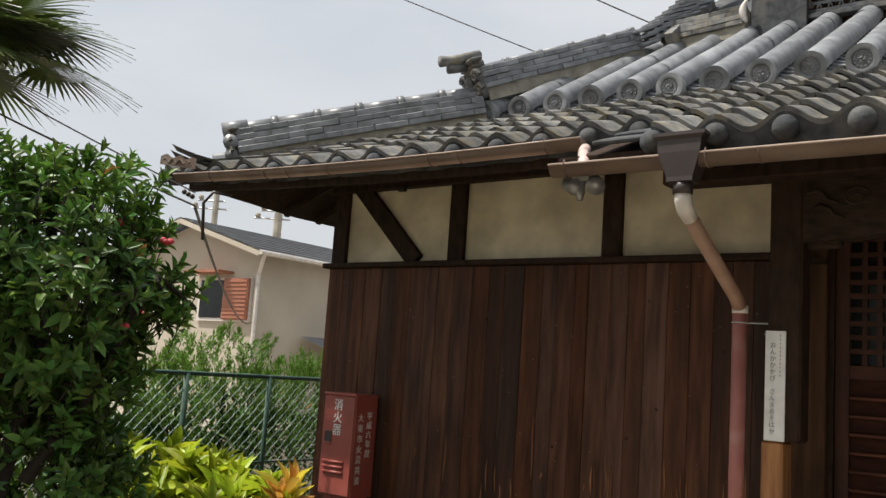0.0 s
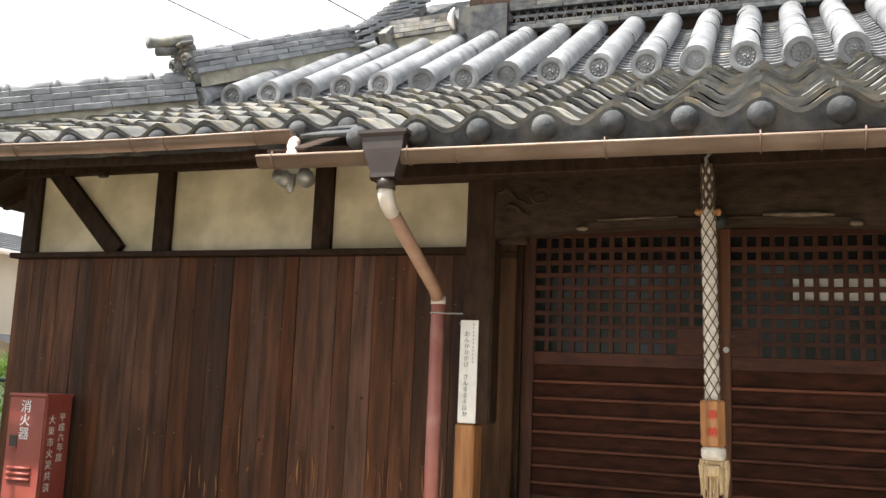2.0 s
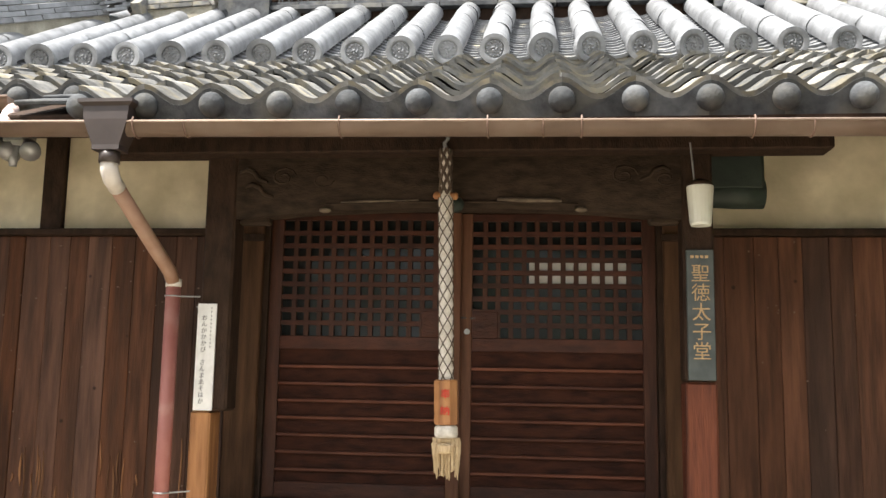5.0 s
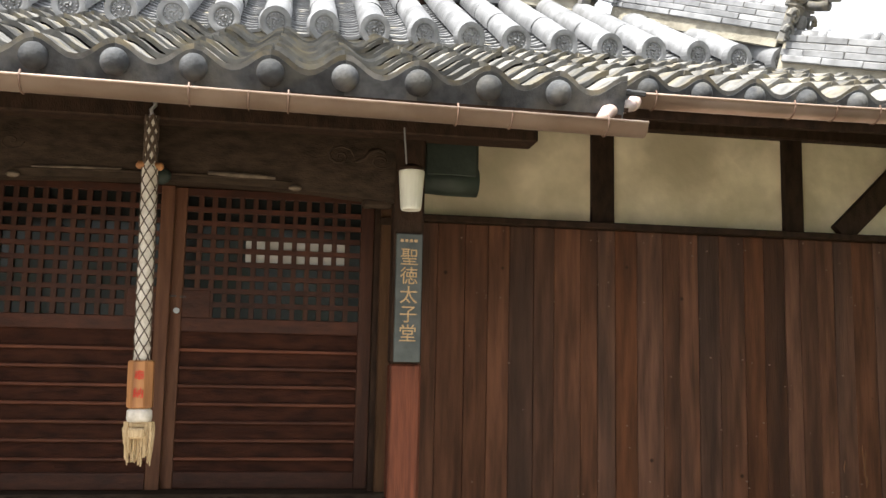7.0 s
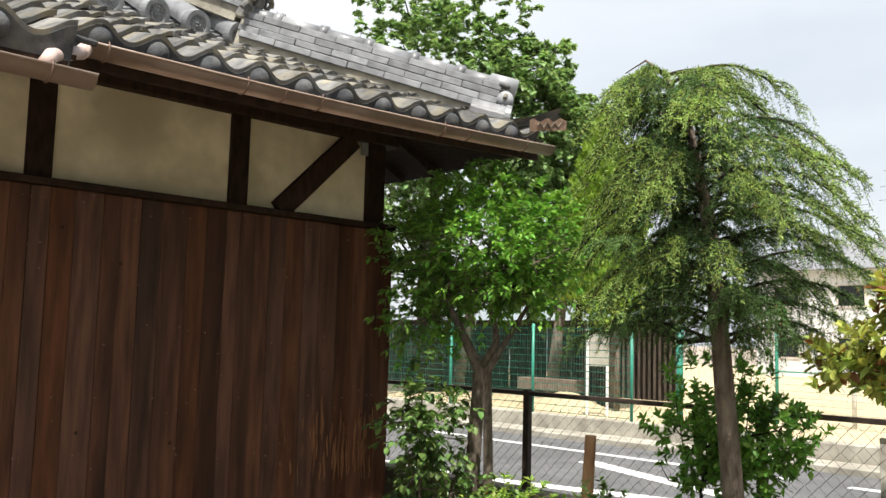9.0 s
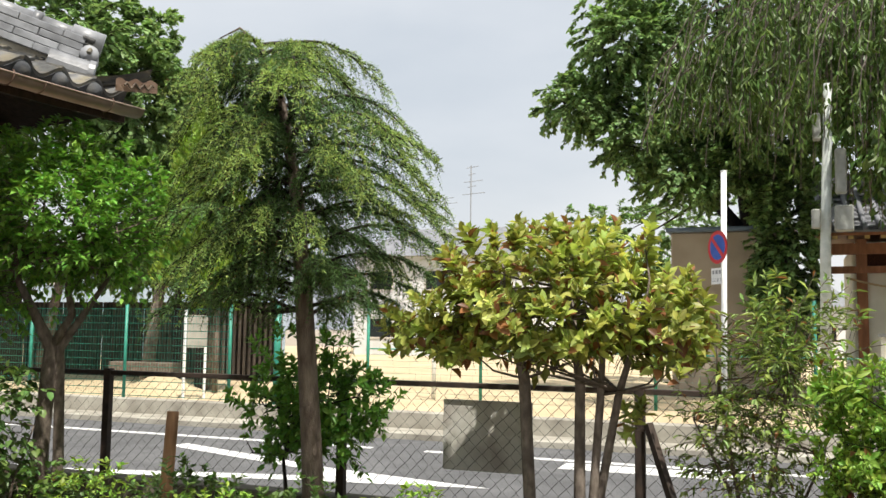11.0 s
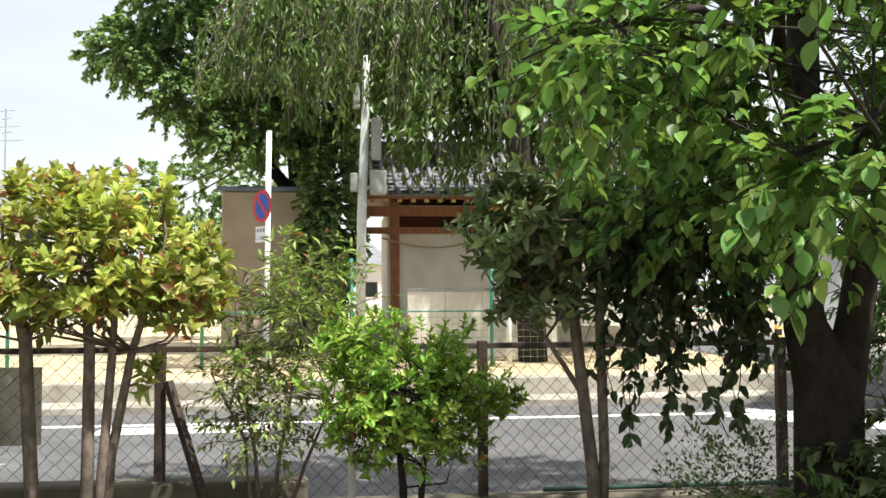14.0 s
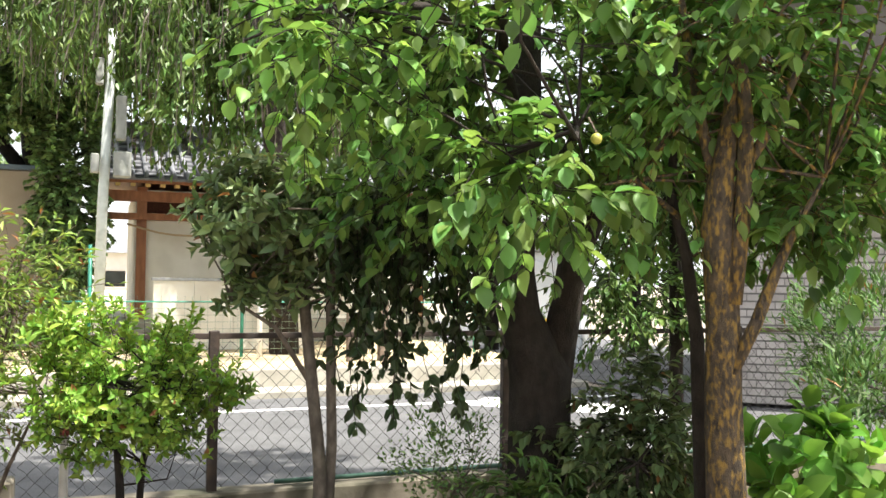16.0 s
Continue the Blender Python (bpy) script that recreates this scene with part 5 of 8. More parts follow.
part("slant_pipe", tube([(-1.333, -1.38, 2.203), (-1.320, -0.80, 1.905), (-1.318, -0.755, 1.86)], 0.034, 16), M_BROWNPIPE, RAIN, "slanting brown pipe", smooth=True)
part("collar", tube([(-1.318, -0.75, 1.875), (-1.318, -0.75, 1.835)], 0.038, 16), M_WHITEPL, RAIN, smooth=True)
part("pipe", tube([(-1.318, -0.75, 1.85), (-1.318, -0.75, 0.0)], 0.0355, 16), M_PIPE, RAIN, "faded red vertical pipe", smooth=True)
for z in (1.79, 0.86):
    part("bracket", tube([(-1.318 + 0.039 * math.cos(a), -0.75 + 0.039 * math.sin(a), z) for a in np.linspace(0, 2 * math.pi, 13)], 0.004, 5), M_GREY, RAIN)
    part("bracket_arm", tube([(-1.28, -0.75, z), (-1.20, -0.70, z + 0.003)], 0.004, 6), M_GREY, RAIN, "steel wall bracket arm")

# ---------------------------------------------------------------- things on the front
FB = thing("extinguisher_box", (-4.345, -0.2, 0.53), "faded red metal fire extinguisher box with white characters", "extinguisher box")
X0, X1, Y0, Z0, Z1 = -4.50, -4.19, -0.305, 0.53, 1.255
part("cabinet_body", box(X0, X1, Y0 + 0.012, -0.062, Z0, Z1 - 0.006, 0.006), M_FIREBOX, FB)
part("cabinet_lid", box(X0 - 0.006, X1 + 0.006, Y0 - 0.002, -0.06, Z1 - 0.02, Z1, 0.005), M_FIREBOX, FB, "faded red sloping lid")
part("door_panel", box(X0 + 0.006, X1 - 0.006, Y0, Y0 + 0.011, Z0 + 0.012, Z1 - 0.026, 0.004), M_FIREBOX, FB, "faded red front door panel")
part("handle_recess", box(X0 + 0.035, X0 + 0.10, Y0 - 0.003, Y0 + 0.0, 0.90, 0.98), M_HOPPER, FB, "dark recessed handle")
part("handle_lip", box(X0 + 0.03, X0 + 0.105, Y0 - 0.012, Y0 - 0.003, 0.895, 0.905), M_FIREBOX, FB)
for i in range(3):
    part("louvre", tube([(X0 + 0.045, Y0 - 0.004, 0.77 - i * 0.036), (X1 - 0.075, Y0 - 0.004, 0.77 - i * 0.036)], [0.011, 0.011], 8), M_FIREBOX, FB, "raised pressed louvre", smooth=True)
part("box_stand", box(X0 + 0.03, X1 - 0.03, -0.26, -0.08, 0.0, 0.528), M_FIREBOX, FB)
vertical_text("消火器", 0.088, 0.088, (X0 + X1) / 2 - 0.005, Y0 - 0.002, 1.165, M_WHITE, FB)
vertical_text("大東市火災共済", 0.062, 0.073, X1 + 0.001, -0.235, 1.085, M_WHITE, FB, 90)
vertical_text("平成六年度", 0.060, 0.066, X1 + 0.001, -0.145, 1.10, M_WHITE, FB, 90)

SL = thing("prayer_slip", (-1.17, -0.665, 1.24), "narrow white paper board with hand-written hiragana on the pillar", "notice board")
part("slip_board", box(-1.219, -1.124, -0.672, -0.660, 1.242, 1.762, 0.002), M_WHITE, SL)
vertical_text("おんかかかび　さんまゑそはか", 0.030, 0.0312, -1.182, -0.6735, 1.690, M_INK, SL)
for i in range(11):
    part("illegible_bar", box(-1.150, -1.145, -0.6738, -0.6724, 1.735 - i * 0.019, 1.744 - i * 0.019), M_INK, SL)
part("nail", tube([(-1.222, -0.675, 1.745), (-1.222, -0.655, 1.745)], 0.004, 6), M_GREY, SL)

SB = thing("hall_name_board", (1.203, -0.67, 1.43), "slate-green name board with dull gold characters on the pillar", "sign board")
part("board", box(1.141, 1.266, -0.683, -0.658, 1.428, 2.035, 0.003), M_SLATE, SB)
vertical_text("聖徳太子堂", 0.088, 0.0905, 1.204, -0.685, 1.918, M_GOLD, SB)
for i in range(4):
    part("illegible_bar", box(1.160 + i * 0.022, 1.175 + i * 0.022, -0.6845, -0.6832, 1.995, 2.008), M_GOLD, SB)

LP = thing("hanging_lamp", (1.19, -0.80, 2.13), "milky white tapered porch lamp hanging by the pillar", "lamp")
bm = bmesh.new()
tube([(1.19, -0.80, 2.312), (1.19, -0.80, 2.304), (1.19, -0.80, 2.14), (1.19, -0.80, 2.128)], [0.060, 0.061, 0.049, 0.044], 20, bm)
part("shade", bm, M_LAMP, LP, "milky white glass shade", smooth=False)
part("lamp_cap", tube([(1.19, -0.80, 2.313), (1.19, -0.80, 2.328), (1.19, -0.80, 2.345)], [0.061, 0.056, 0.025], 16), M_BEAM, LP, "dark lamp cap", smooth=True)
part("lamp_cord", tube([(1.165, -0.80, 2.34), (1.15, -0.80, 2.52)], 0.004, 6), M_GREY, LP)

GC = thing("wrapped_box", (1.5, -0.12, 2.33), "dark green covered box fixed high on the plaster wall", "covered box")
bm = bmesh.new()
box(1.33, 1.635, -0.19, -0.018, 2.42, 2.78, 0.02, bm)
part("cover", bm, M_GREENCL, GC)
part("rolled_edge", tube([(1.325, -0.105, 2.425), (1.48, -0.108, 2.418), (1.64, -0.105, 2.415)], [0.080, 0.083, 0.080], 16), M_GREENCL, GC, "rolled-up lower edge of the cover", smooth=True)

SP_ = thing("flood_light", (-2.36, -0.35, 2.55), "small weathered grey floodlight under the eave", "floodlight")
part("lamp_head", tube([(-2.44, -0.50, 2.62), (-2.44, -0.42, 2.60), (-2.44, -0.36, 2.585)], [0.055, 0.05, 0.03], 14), M_GREY, SP_, smooth=True)
part("lamp_neck", tube([(-2.38, -0.45, 2.66), (-2.40, -0.44, 2.56), (-2.40, -0.44, 2.52)], [0.022, 0.025, 0.02], 10), M_GREY, SP_, smooth=True)
part("lamp_base", box(-2.45, -2.30, -0.50, -0.38, 2.63, 2.72, 0.02), M_GREY, SP_)
part("second_head", tube([(-2.30, -0.47, 2.64), (-2.27, -0.50, 2.60), (-2.25, -0.53, 2.575)], [0.03, 0.05, 0.055], 14), M_GREY, SP_, smooth=True)
CB = thing("eave_socket", (-4.12, -0.06, 2.79), "small dark fitting under the wall beam", "fitting")
part("socket_body", box(-4.15, -4.08, -0.09, -0.041, 2.765, 2.80, 0.008), M_HOPPER, CB)

# bell rope
RP = thing("bell_rope", (0.03, -0.80, 1.0), "white cotton bell rope in brown net with wooden tag and tassel", "bell rope")


def rope_at(z):
    t = (2.55 - z) / 1.2
    return Vector((0.010 + 0.022 * t, -0.80, z))


part("hook", tube([(0.012, -0.80, 2.60), (0.022, -0.80, 2.55), (0.004, -0.80, 2.53), (0.012, -0.80, 2.49)], 0.009, 8), M_GREY, RP, "steel hook", smooth=True)
zs = [2.50 - 1.09 * i / 60 for i in range(61)]
bm = tube([rope_at(z) for z in zs], [0.034 * (0.72 if z > 2.27 else 1) + 0.0025 * math.sin(z * 130) for z in zs], 14)
part("cord", bm, M_ROPE, RP, "thick white cotton cord", smooth=True)
for k in range(5):
    for s in (-1, 1):
        pts = [rope_at(z) + Vector((math.cos(k * 2 * math.pi / 5 + s * (2.5 - z) * 17) * (0.0355 * (0.74 if z > 2.27 else 1)), math.sin(k * 2 * math.pi / 5 + s * (2.5 - z) * 17) * (0.0355 * (0.74 if z > 2.27 else 1)), 0)) for z in [2.50 - 1.09 * i / 110 for i in range(111)]]
        part("net_cord", tube(pts, [0.0075 if p.z > 2.275 else 0.0027 for p in pts], 5), M_NET, RP)
part("knob", tube([rope_at(2.275) + Vector((-0.058, 0.0, 0.004)), rope_at(2.275) + Vector((-0.05, 0.0, 0)), rope_at(2.275) + Vector((0.05, 0.0, -0.004)), rope_at(2.275) + Vector((0.058, 0.0, -0.004))], [0.010, 0.019, 0.019, 0.010], 10), M_NEWWOOD, RP, "small wooden cross bar", smooth=True)
part("bell", ball((0.05, -0.70, 2.25), 0.045, squash=(1, 1, 0.9)), M_GREENCL, RP, "small dark bell", smooth=True)
bm = bmesh.new()
tube([rope_at(1.412), rope_at(1.405), rope_at(1.215), rope_at(1.208)], [0.050, 0.057, 0.057, 0.050], 8, bm)
bmesh.ops.rotate(bm, verts=bm.verts, cent=rope_at(1.31), matrix=Matrix.Rotation(radians(22.5), 3, "Z"))
part("wooden_tag", bm, M_NEWWOOD, RP, "orange wooden eight-sided grip")
for i, ch in enumerate("奉納"):
    text(ch, 0.046, pose(0.034, -0.8545, 1.345 - i * 0.074, 90, 0, 0), M_RED, RP, "character", "red brushed character", 0.002)
part("tassel_band", tube([rope_at(1.206), rope_at(1.195), rope_at(1.165), rope_at(1.15)], [0.045, 0.054, 0.054, 0.05], 16), M_ROPE, RP, "white binding", smooth=True)
bm = bmesh.new()
rng = np.random.default_rng(3)
for k in range(84):
    a = rng.uniform(0, 2 * math.pi)
    r0, r1, ln = rng.uniform(0.010, 0.030), rng.uniform(0.008, 0.036), rng.uniform(0.07, 0.19)
    c = rope_at(1.15) + Vector((0.030 if k % 2 else -0.030, 0, 0))
    tube([c + Vector((math.cos(a) * r0, math.sin(a) * r0, 0)), c + Vector((math.cos(a) * (r0 + r1) * 0.75, math.sin(a) * (r0 + r1) * 0.6, -ln * 0.3)), c + Vector((math.cos(a) * r1, math.sin(a) * r1 * 0.7, -ln))], [0.006, 0.006, 0.003], 4, bm)
ball(rope_at(1.140), 0.042, bm, 12, (1.2, 1, 0.6))
part("tassel", bm, M_TASSEL, RP, "frayed tan hemp tassel")
part("tassel_knot", box(-0.032, 0.032, -0.02, 0.02, -0.022, 0.022, 0.008, None, Matrix.Translation(rope_at(1.105) + Vector((0, -0.052, 0)))), M_TASSEL, RP, "square tan knot")

# ---------------------------------------------------------------- east: fence, park and street


def chain_link(parent, a, b, z0, z1, p, r, material, label):
    a, b = Vector(a), Vector(b)
    d = b - a
    n = int(d.length / p)
    h = p / 2
    m = int((z1 - z0) / h)
    rr = np.random.default_rng(8)
    lines = []
    for k in range(n):
        for fam in (0, 1):
            pl = []
            for j in range(m + 1):
                s = k + 0.5 * (j % 2) if fam == 0 else k + 1 - 0.5 * (j % 2)
                q = a + d * (s / n)
                pl.append((q.x + rr.normal() * 0.003, q.y + rr.normal() * 0.003, z0 + j * h))
            lines.append(pl)
    v, f = strands(lines, r)
    return raw("chain_mesh", v, f, material, parent, label)


M_FOOT = mat("mossy_brown_concrete", (0.075, 0.065, 0.048), (0.17, 0.15, 0.115), 4, 0.95, 0.5, stain=(0.05, 0.055, 0.03), stain_scale=2.5, stain_amt=0.7)
tagged(part("footing", box(5.95, 6.13, -14, -4.86, -0.27, 0.20, 0.012), M_FOOT), "low weathered concrete footing under the garden fence", "kerb", kind="structure")
tagged(part("footing", box(5.95, 6.13, -4.858, 9, -0.27, 0.335, 0.012), M_FOOT), "weathered concrete footing under the garden fence", "kerb", kind="structure")
GF = thing("garden_fence", (6.04, -2, 0.335), "low rusty black iron fence with sagging chain-link mesh", "fence")
POST_Y = [-13.05, -11.25, -9.45, -7.65, -5.85, -4.05, -2.16, -0.27, 1.6, 3.45, 5.3]
for y, y_next in zip(POST_Y, POST_Y[1:] + [7.1]):
    part("fence_post", box(6.015, 6.065, y - 0.028, y + 0.028, 0.33 if y > -4.8 else 0.195, 1.085, 0.004), M_BLACKIRON, GF)
    part("top_rail", bar((6.04, y_next - 0.028, 1.055), (6.04, y + 0.028, 1.055), 0.035, 0.032, 0.003), M_BLACKIRON, GF, "rusty black angle rail")
part("brace", bar((6.0, -4.10, 0.88), (5.72, -4.42, 0.02), 0.04, 0.04), M_BLACKIRON, GF, "slanting brace of the fence post")
chain_link(GF, (6.04, -12.0, 0), (6.04, -4.87, 0), 0.22, 1.04, 0.085, 0.0014, M_WIRE, "thin dark chain-link mesh")
chain_link(GF, (6.04, -4.86, 0), (6.04, 6.5, 0), 0.35, 1.04, 0.085, 0.0014, M_WIRE, "thin dark chain-link mesh")
part("bottom_pipe", tube([(6.04, -6.2, 0.225), (6.04, -11.5, 0.235)], 0.014, 8), M_OLDGREEN, GF, "green bottom rail", smooth=True)

PL = thing("fence_panel", (6.17, -3.13, 0.54), "grey concrete-board panel on the fence with painted shadow blotches", "panel")
# Dark blotches in the board's colour stand for tree shadow.
part("board", box(6.065, 6.085, -3.41, -2.845, 0.54, 0.965, 0.003), mat("shadow_blotched_board", (0.46, 0.45, 0.40), (0.60, 0.59, 0.53), 3, 0.9, 0.2, stain=(0.26, 0.21, 0.18), stain_scale=4, stain_amt=0.6), PL)
WP = thing("marker_post", (5.67, -5.1, 0), "short white post with a dark red top", "marker post")
part("post", tube([(5.67, -5.1, 0.0), (5.67, -5.1, 0.60)], 0.022, 12), M_WHITEPL, WP, smooth=True)
part("cap", ball((5.67, -5.1, 0.62), 0.028), M_FIREBOX, WP, "dark red cap", smooth=True)
ST = thing("dead_stub", (5.25, -1.43, 0), "orange peeled dead stake standing among low shrubs", "stake")
part("stake", tube([(5.25, -1.41, 0), (5.24, -1.43, 0.4), (5.255, -1.45, 0.89)], [0.04, 0.038, 0.035], 10), M_DEADWOOD, ST, smooth=True)
RK = np.random.default_rng(4)
for i, (x, y, s) in enumerate(((4.55, -6.55, 0.14), (4.45, -6.85, 0.19), (4.2, -7.0, 0.12), (5.4, -3.0, 0.16), (4.0, -7.5, 0.15))):
    bm = bmesh.new()
    bmesh.ops.create_icosphere(bm, subdivisions=3, radius=s)
    for v in bm.verts:
        v.co *= 1 + 0.35 * noise.noise(v.co * 6 + Vector((i * 3, 0, 0)))
        v.co.z *= 0.75
        v.co += Vector((x, y, s * 0.45))
    tagged(part("garden_rock", bm, M_CONC, smooth=True), "grey weathered garden rock on the soil", "rock", "garden rocks")

# sign and poles
NP = thing("no_parking_sign", (13.55, -3.94, -0.16), "round blue no-parking sign with red ring on white pole", "traffic sign")
part("pole", tube([(13.60, -3.98, -0.16), (13.60, -4.02, 3.60)], 0.038, 14), M_WHITE, NP, smooth=True)
part("pole_cap", tube([(13.60, -4.02, 3.60), (13.60, -4.02, 3.62)], 0.042, 14), M_WHITE, NP)
M_SIGNRED = mat("sign_red", (0.50, 0.02, 0.03), (0.58, 0.035, 0.04), 8, 0.4, 0.0)
M_SIGNBLUE = mat("sign_blue", (0.02, 0.07, 0.36), (0.03, 0.10, 0.44), 8, 0.4, 0.0)
face = pose(13.56, -3.93, 2.56, 0, -90, -52)


def sign_disc(name, r0, r1, d, material):
    bm = bmesh.new()
    seg = 32
    vs = [[bm.verts.new((r * math.cos(2 * math.pi * k / seg), r * math.sin(2 * math.pi * k / seg), d)) for k in range(seg)] for r in (r0, r1)]
    for k in range(seg):
        bm.faces.new((vs[0][k], vs[0][(k + 1) % seg], vs[1][(k + 1) % seg], vs[1][k]))
    bmesh.ops.transform(bm, matrix=face, verts=bm.verts)
    part(name, bm, material, NP)


sign_disc("red_ring", 0.175, 0.228, 0.004, M_SIGNRED)
sign_disc("blue_disc", 0.002, 0.175, 0.004, M_SIGNBLUE)
sign_disc("back_plate", 0.002, 0.228, -0.003, M_GREY)
bm = box(-0.235, 0.235, -0.026, 0.026, 0.005, 0.008)
bmesh.ops.transform(bm, matrix=face @ pose(0, 0, 0, 0, 0, 45) @ Matrix.Diagonal((0.76, 1, 1, 1)), verts=bm.verts)
part("red_slash", bm, M_SIGNRED, NP)
sub = Matrix.Translation((13.56, -3.915, 2.165)) @ Matrix.Rotation(radians(-52), 4, "Z")
bm = box(-0.004, 0.004, -0.13, 0.13, -0.11, 0.11, 0.002)
bmesh.ops.transform(bm, matrix=sub, verts=bm.verts)
part("sub_plate", bm, M_WHITE, NP, "small white plate under the sign")
text("ここまで", 0.062, sub @ pose(-0.006, 0, -0.055, 90, 0, -90), M_INK, NP, "lettering")
for i in range(3):
    bm = box(-0.006, -0.0045, -0.10 + i * 0.075, -0.05 + i * 0.075, 0.03, 0.08)
    bmesh.ops.transform(bm, matrix=sub, verts=bm.verts)
    part("illegible_bar", bm, M_INK, NP)

M_POLE = mat("flaking_white_pole_paint", (0.42, 0.46, 0.43), (0.62, 0.65, 0.62), 5, 0.7, 0.2, stain=(0.20, 0.25, 0.21), stain_scale=5, stain_amt=0.6)
M_BOXGREY = mat("weathered_grey_box_paint", (0.22, 0.23, 0.21), (0.34, 0.35, 0.32), 5, 0.7, 0.2, stain=(0.15, 0.16, 0.13), stain_scale=5, stain_amt=0.6)
UP = thing("utility_pole", (15.98, -5.35, 0), "pale weathered steel pole with white boxes by the park", "utility pole")
part("pole", tube([(16.02, -5.32, 0), (15.95, -5.36, 2.6), (15.82, -5.45, 5.3)], [0.085, 0.08, 0.065], 14), M_POLE, UP, smooth=True)
for z0, dy, w, hh in ((3.02, 0.17, 0.13, 0.30), (3.55, -0.20, 0.16, 0.70), (4.40, 0.13, 0.12, 0.42), (2.97, -0.23, 0.27, 0.40)):
    part("control_box", box(15.7, 15.86, -5.40 + dy - w / 2, -5.40 + dy + w / 2, z0, z0 + hh, 0.02), M_BOXGREY, UP, "weathered grey box")

# mesh fence on the park wall
PF = thing("park_fence", (14.11, 8, 0.10), "tall green wire-mesh fence on the park wall", "fence")
for y in (3.3, 4.25, 6.5, 8.75, 11.0, 13.25, 15.5, 17.75):
    part("fence_post", tube([(14.11, y, 0.08), (14.11, y, 1.78)], 0.03 if y > 3.5 else 0.06, 12), M_GREENPAINT, PF, smooth=True)
lines = [[(14.11, 4.25 + i * 0.06, 0.14), (14.11, 4.25 + i * 0.06, 1.72)] for i in range(230)] + [[(14.105, 4.25, 0.14 + j * 0.13), (14.105, 18, 0.14 + j * 0.13)] for j in range(13)]
v, f = strands(lines, 0.0055)
raw("wire_panel", v, f, M_GREENPAINT, PF, "green welded wire mesh")
PN = thing("net_fence", (17.0, -3, 0.03), "green posts and low net fence in the park", "fence")
for y in (-12.2, -7.72, -5.2, -2.6, 0.64, 3.0):
    part("fence_post", tube([(17.0, y, 0.03), (17.0, y, 1.95)], 0.032, 10), M_GREENPAINT, PN, smooth=True)
part("rail", tube([(17.0, -12.2, 1.0), (17.0, 3.0, 1.0)], 0.014, 6), M_GREENPAINT, PN)
lines = [[(17.0, -12.2 + i * 0.13, 0.05), (17.0, -12.2 + i * 0.13, 1.1)] for i in range(118)] + [[(17.0, -12.2, 0.05 + j * 0.12), (17.0, 3.0, 0.05 + j * 0.12)] for j in range(9)]
v, f = strands(lines, 0.003)
raw("net", v, f, M_WIREG, PN, "pale green net")
for y, x in ((1.75, 17.4), (-8.0, 16.8)):
    w = thing("white_post", (x, y, 0.03), "plain white steel post in the park", "post", "white park posts")
    part("post", tube([(x, y, 0.0), (x, y, 1.75)], 0.045, 12), M_WHITE, w, smooth=True)
BB = thing("notice_stand", (15.2, 5.85, 0.03), "white notice stand on two slim legs behind the fence", "notice stand")
part("leg", tube([(15.1, 5.95, 0.0), (15.1, 5.95, 1.72)], 0.028, 8), M_WHITE, BB)
part("leg", tube([(15.3, 5.62, 0.0), (15.3, 5.62, 1.0)], 0.028, 8), M_WHITE, BB)
part("board", bar((15.12, 5.92, 1.30), (15.32, 5.60, 1.30), 0.04, 0.62), M_CONC, BB, "weathered grey notice board")
bm = sheet(lambda u, v: (15.6 + 1.4 * u, 6.6 + 1.6 * v, 0.03 + 0.36 * math.sin(math.pi * u) * math.sin(math.pi * v)), 8, 8)
tagged(part("sand_mound", bm, M_SAND, smooth=True), "small heap of tan sand in the park", "sand pile")
WC = thing("wood_crate", (16.6, 8.2, 0.03), "low brown wooden planter box", "planter")
part("crate", box(16.4, 16.8, 7.3, 8.9, 0.35, 0.62, 0.01), M_BARK, WC)
CF = thing("corrugated_fence", (21, 12.0, 0), "weathered brown corrugated metal fence behind the park", "fence")
M_CORR = mat("brown_corrugated_metal", (0.085, 0.066, 0.050), (0.16, 0.13, 0.10), 2, 0.7, 0.2, (1, 4, 0.5), vary=0.2)
for k in range(8):
    ya = 7.2 + 1.4 * k
    bm = sheet(lambda u, v: (20.5 + 0.03 * math.sin(u * 2 * math.pi * 9), ya + 1.39 * u, 0.03 + 2.0 * v), 54, 1)
    bmesh.ops.solidify(bm, geom=bm.faces[:], thickness=0.01)
    part("corrugated_sheet", bm, M_CORR, CF)
    part("fence_post", box(20.56, 20.62, ya - 0.03, ya + 0.03, 0.0, 2.0), M_BARK, CF)

# park shelter with orange timber and tiled roof
SH = thing("park_shrine", (23, -8.2, 0), "small shrine hall with orange timber and grey tiled roof", "shrine")
M_ORANGE = mat("orange_new_timber", (0.21, 0.080, 0.030), (0.32, 0.13, 0.055), 4, 0.6, 0.2, (3, 3, 0.8))
M_OFFWHITE = mat("pale_plaster", (0.64, 0.62, 0.54), (0.76, 0.74, 0.66), 2, 0.9, 0.1, stain=(0.40, 0.36, 0.28), stain_scale=1)
M_PALETILE = mat("grey_shrine_tile", (0.13, 0.135, 0.15), (0.22, 0.225, 0.245), 4, 0.6, 0.2, vary=0.15)
part("wall", box(21.06, 25.8, -12.6, -6.1, 0.0, 3.3), M_OFFWHITE, SH, "pale plaster wall")
part("soffit", box(20.74, 25.8, -13.2, -5.2, 3.425, 3.455), M_ORANGE, SH)
part("base", box(20.9, 26.2, -12.9, -5.5, 0.0, 0.55, 0.03), M_CONC, SH)
for y in (-6.2, -9.6, -12.5):
    part("post", box(20.98, 21.14, y - 0.1, y + 0.1, 0.5, 3.35), M_ORANGE, SH)
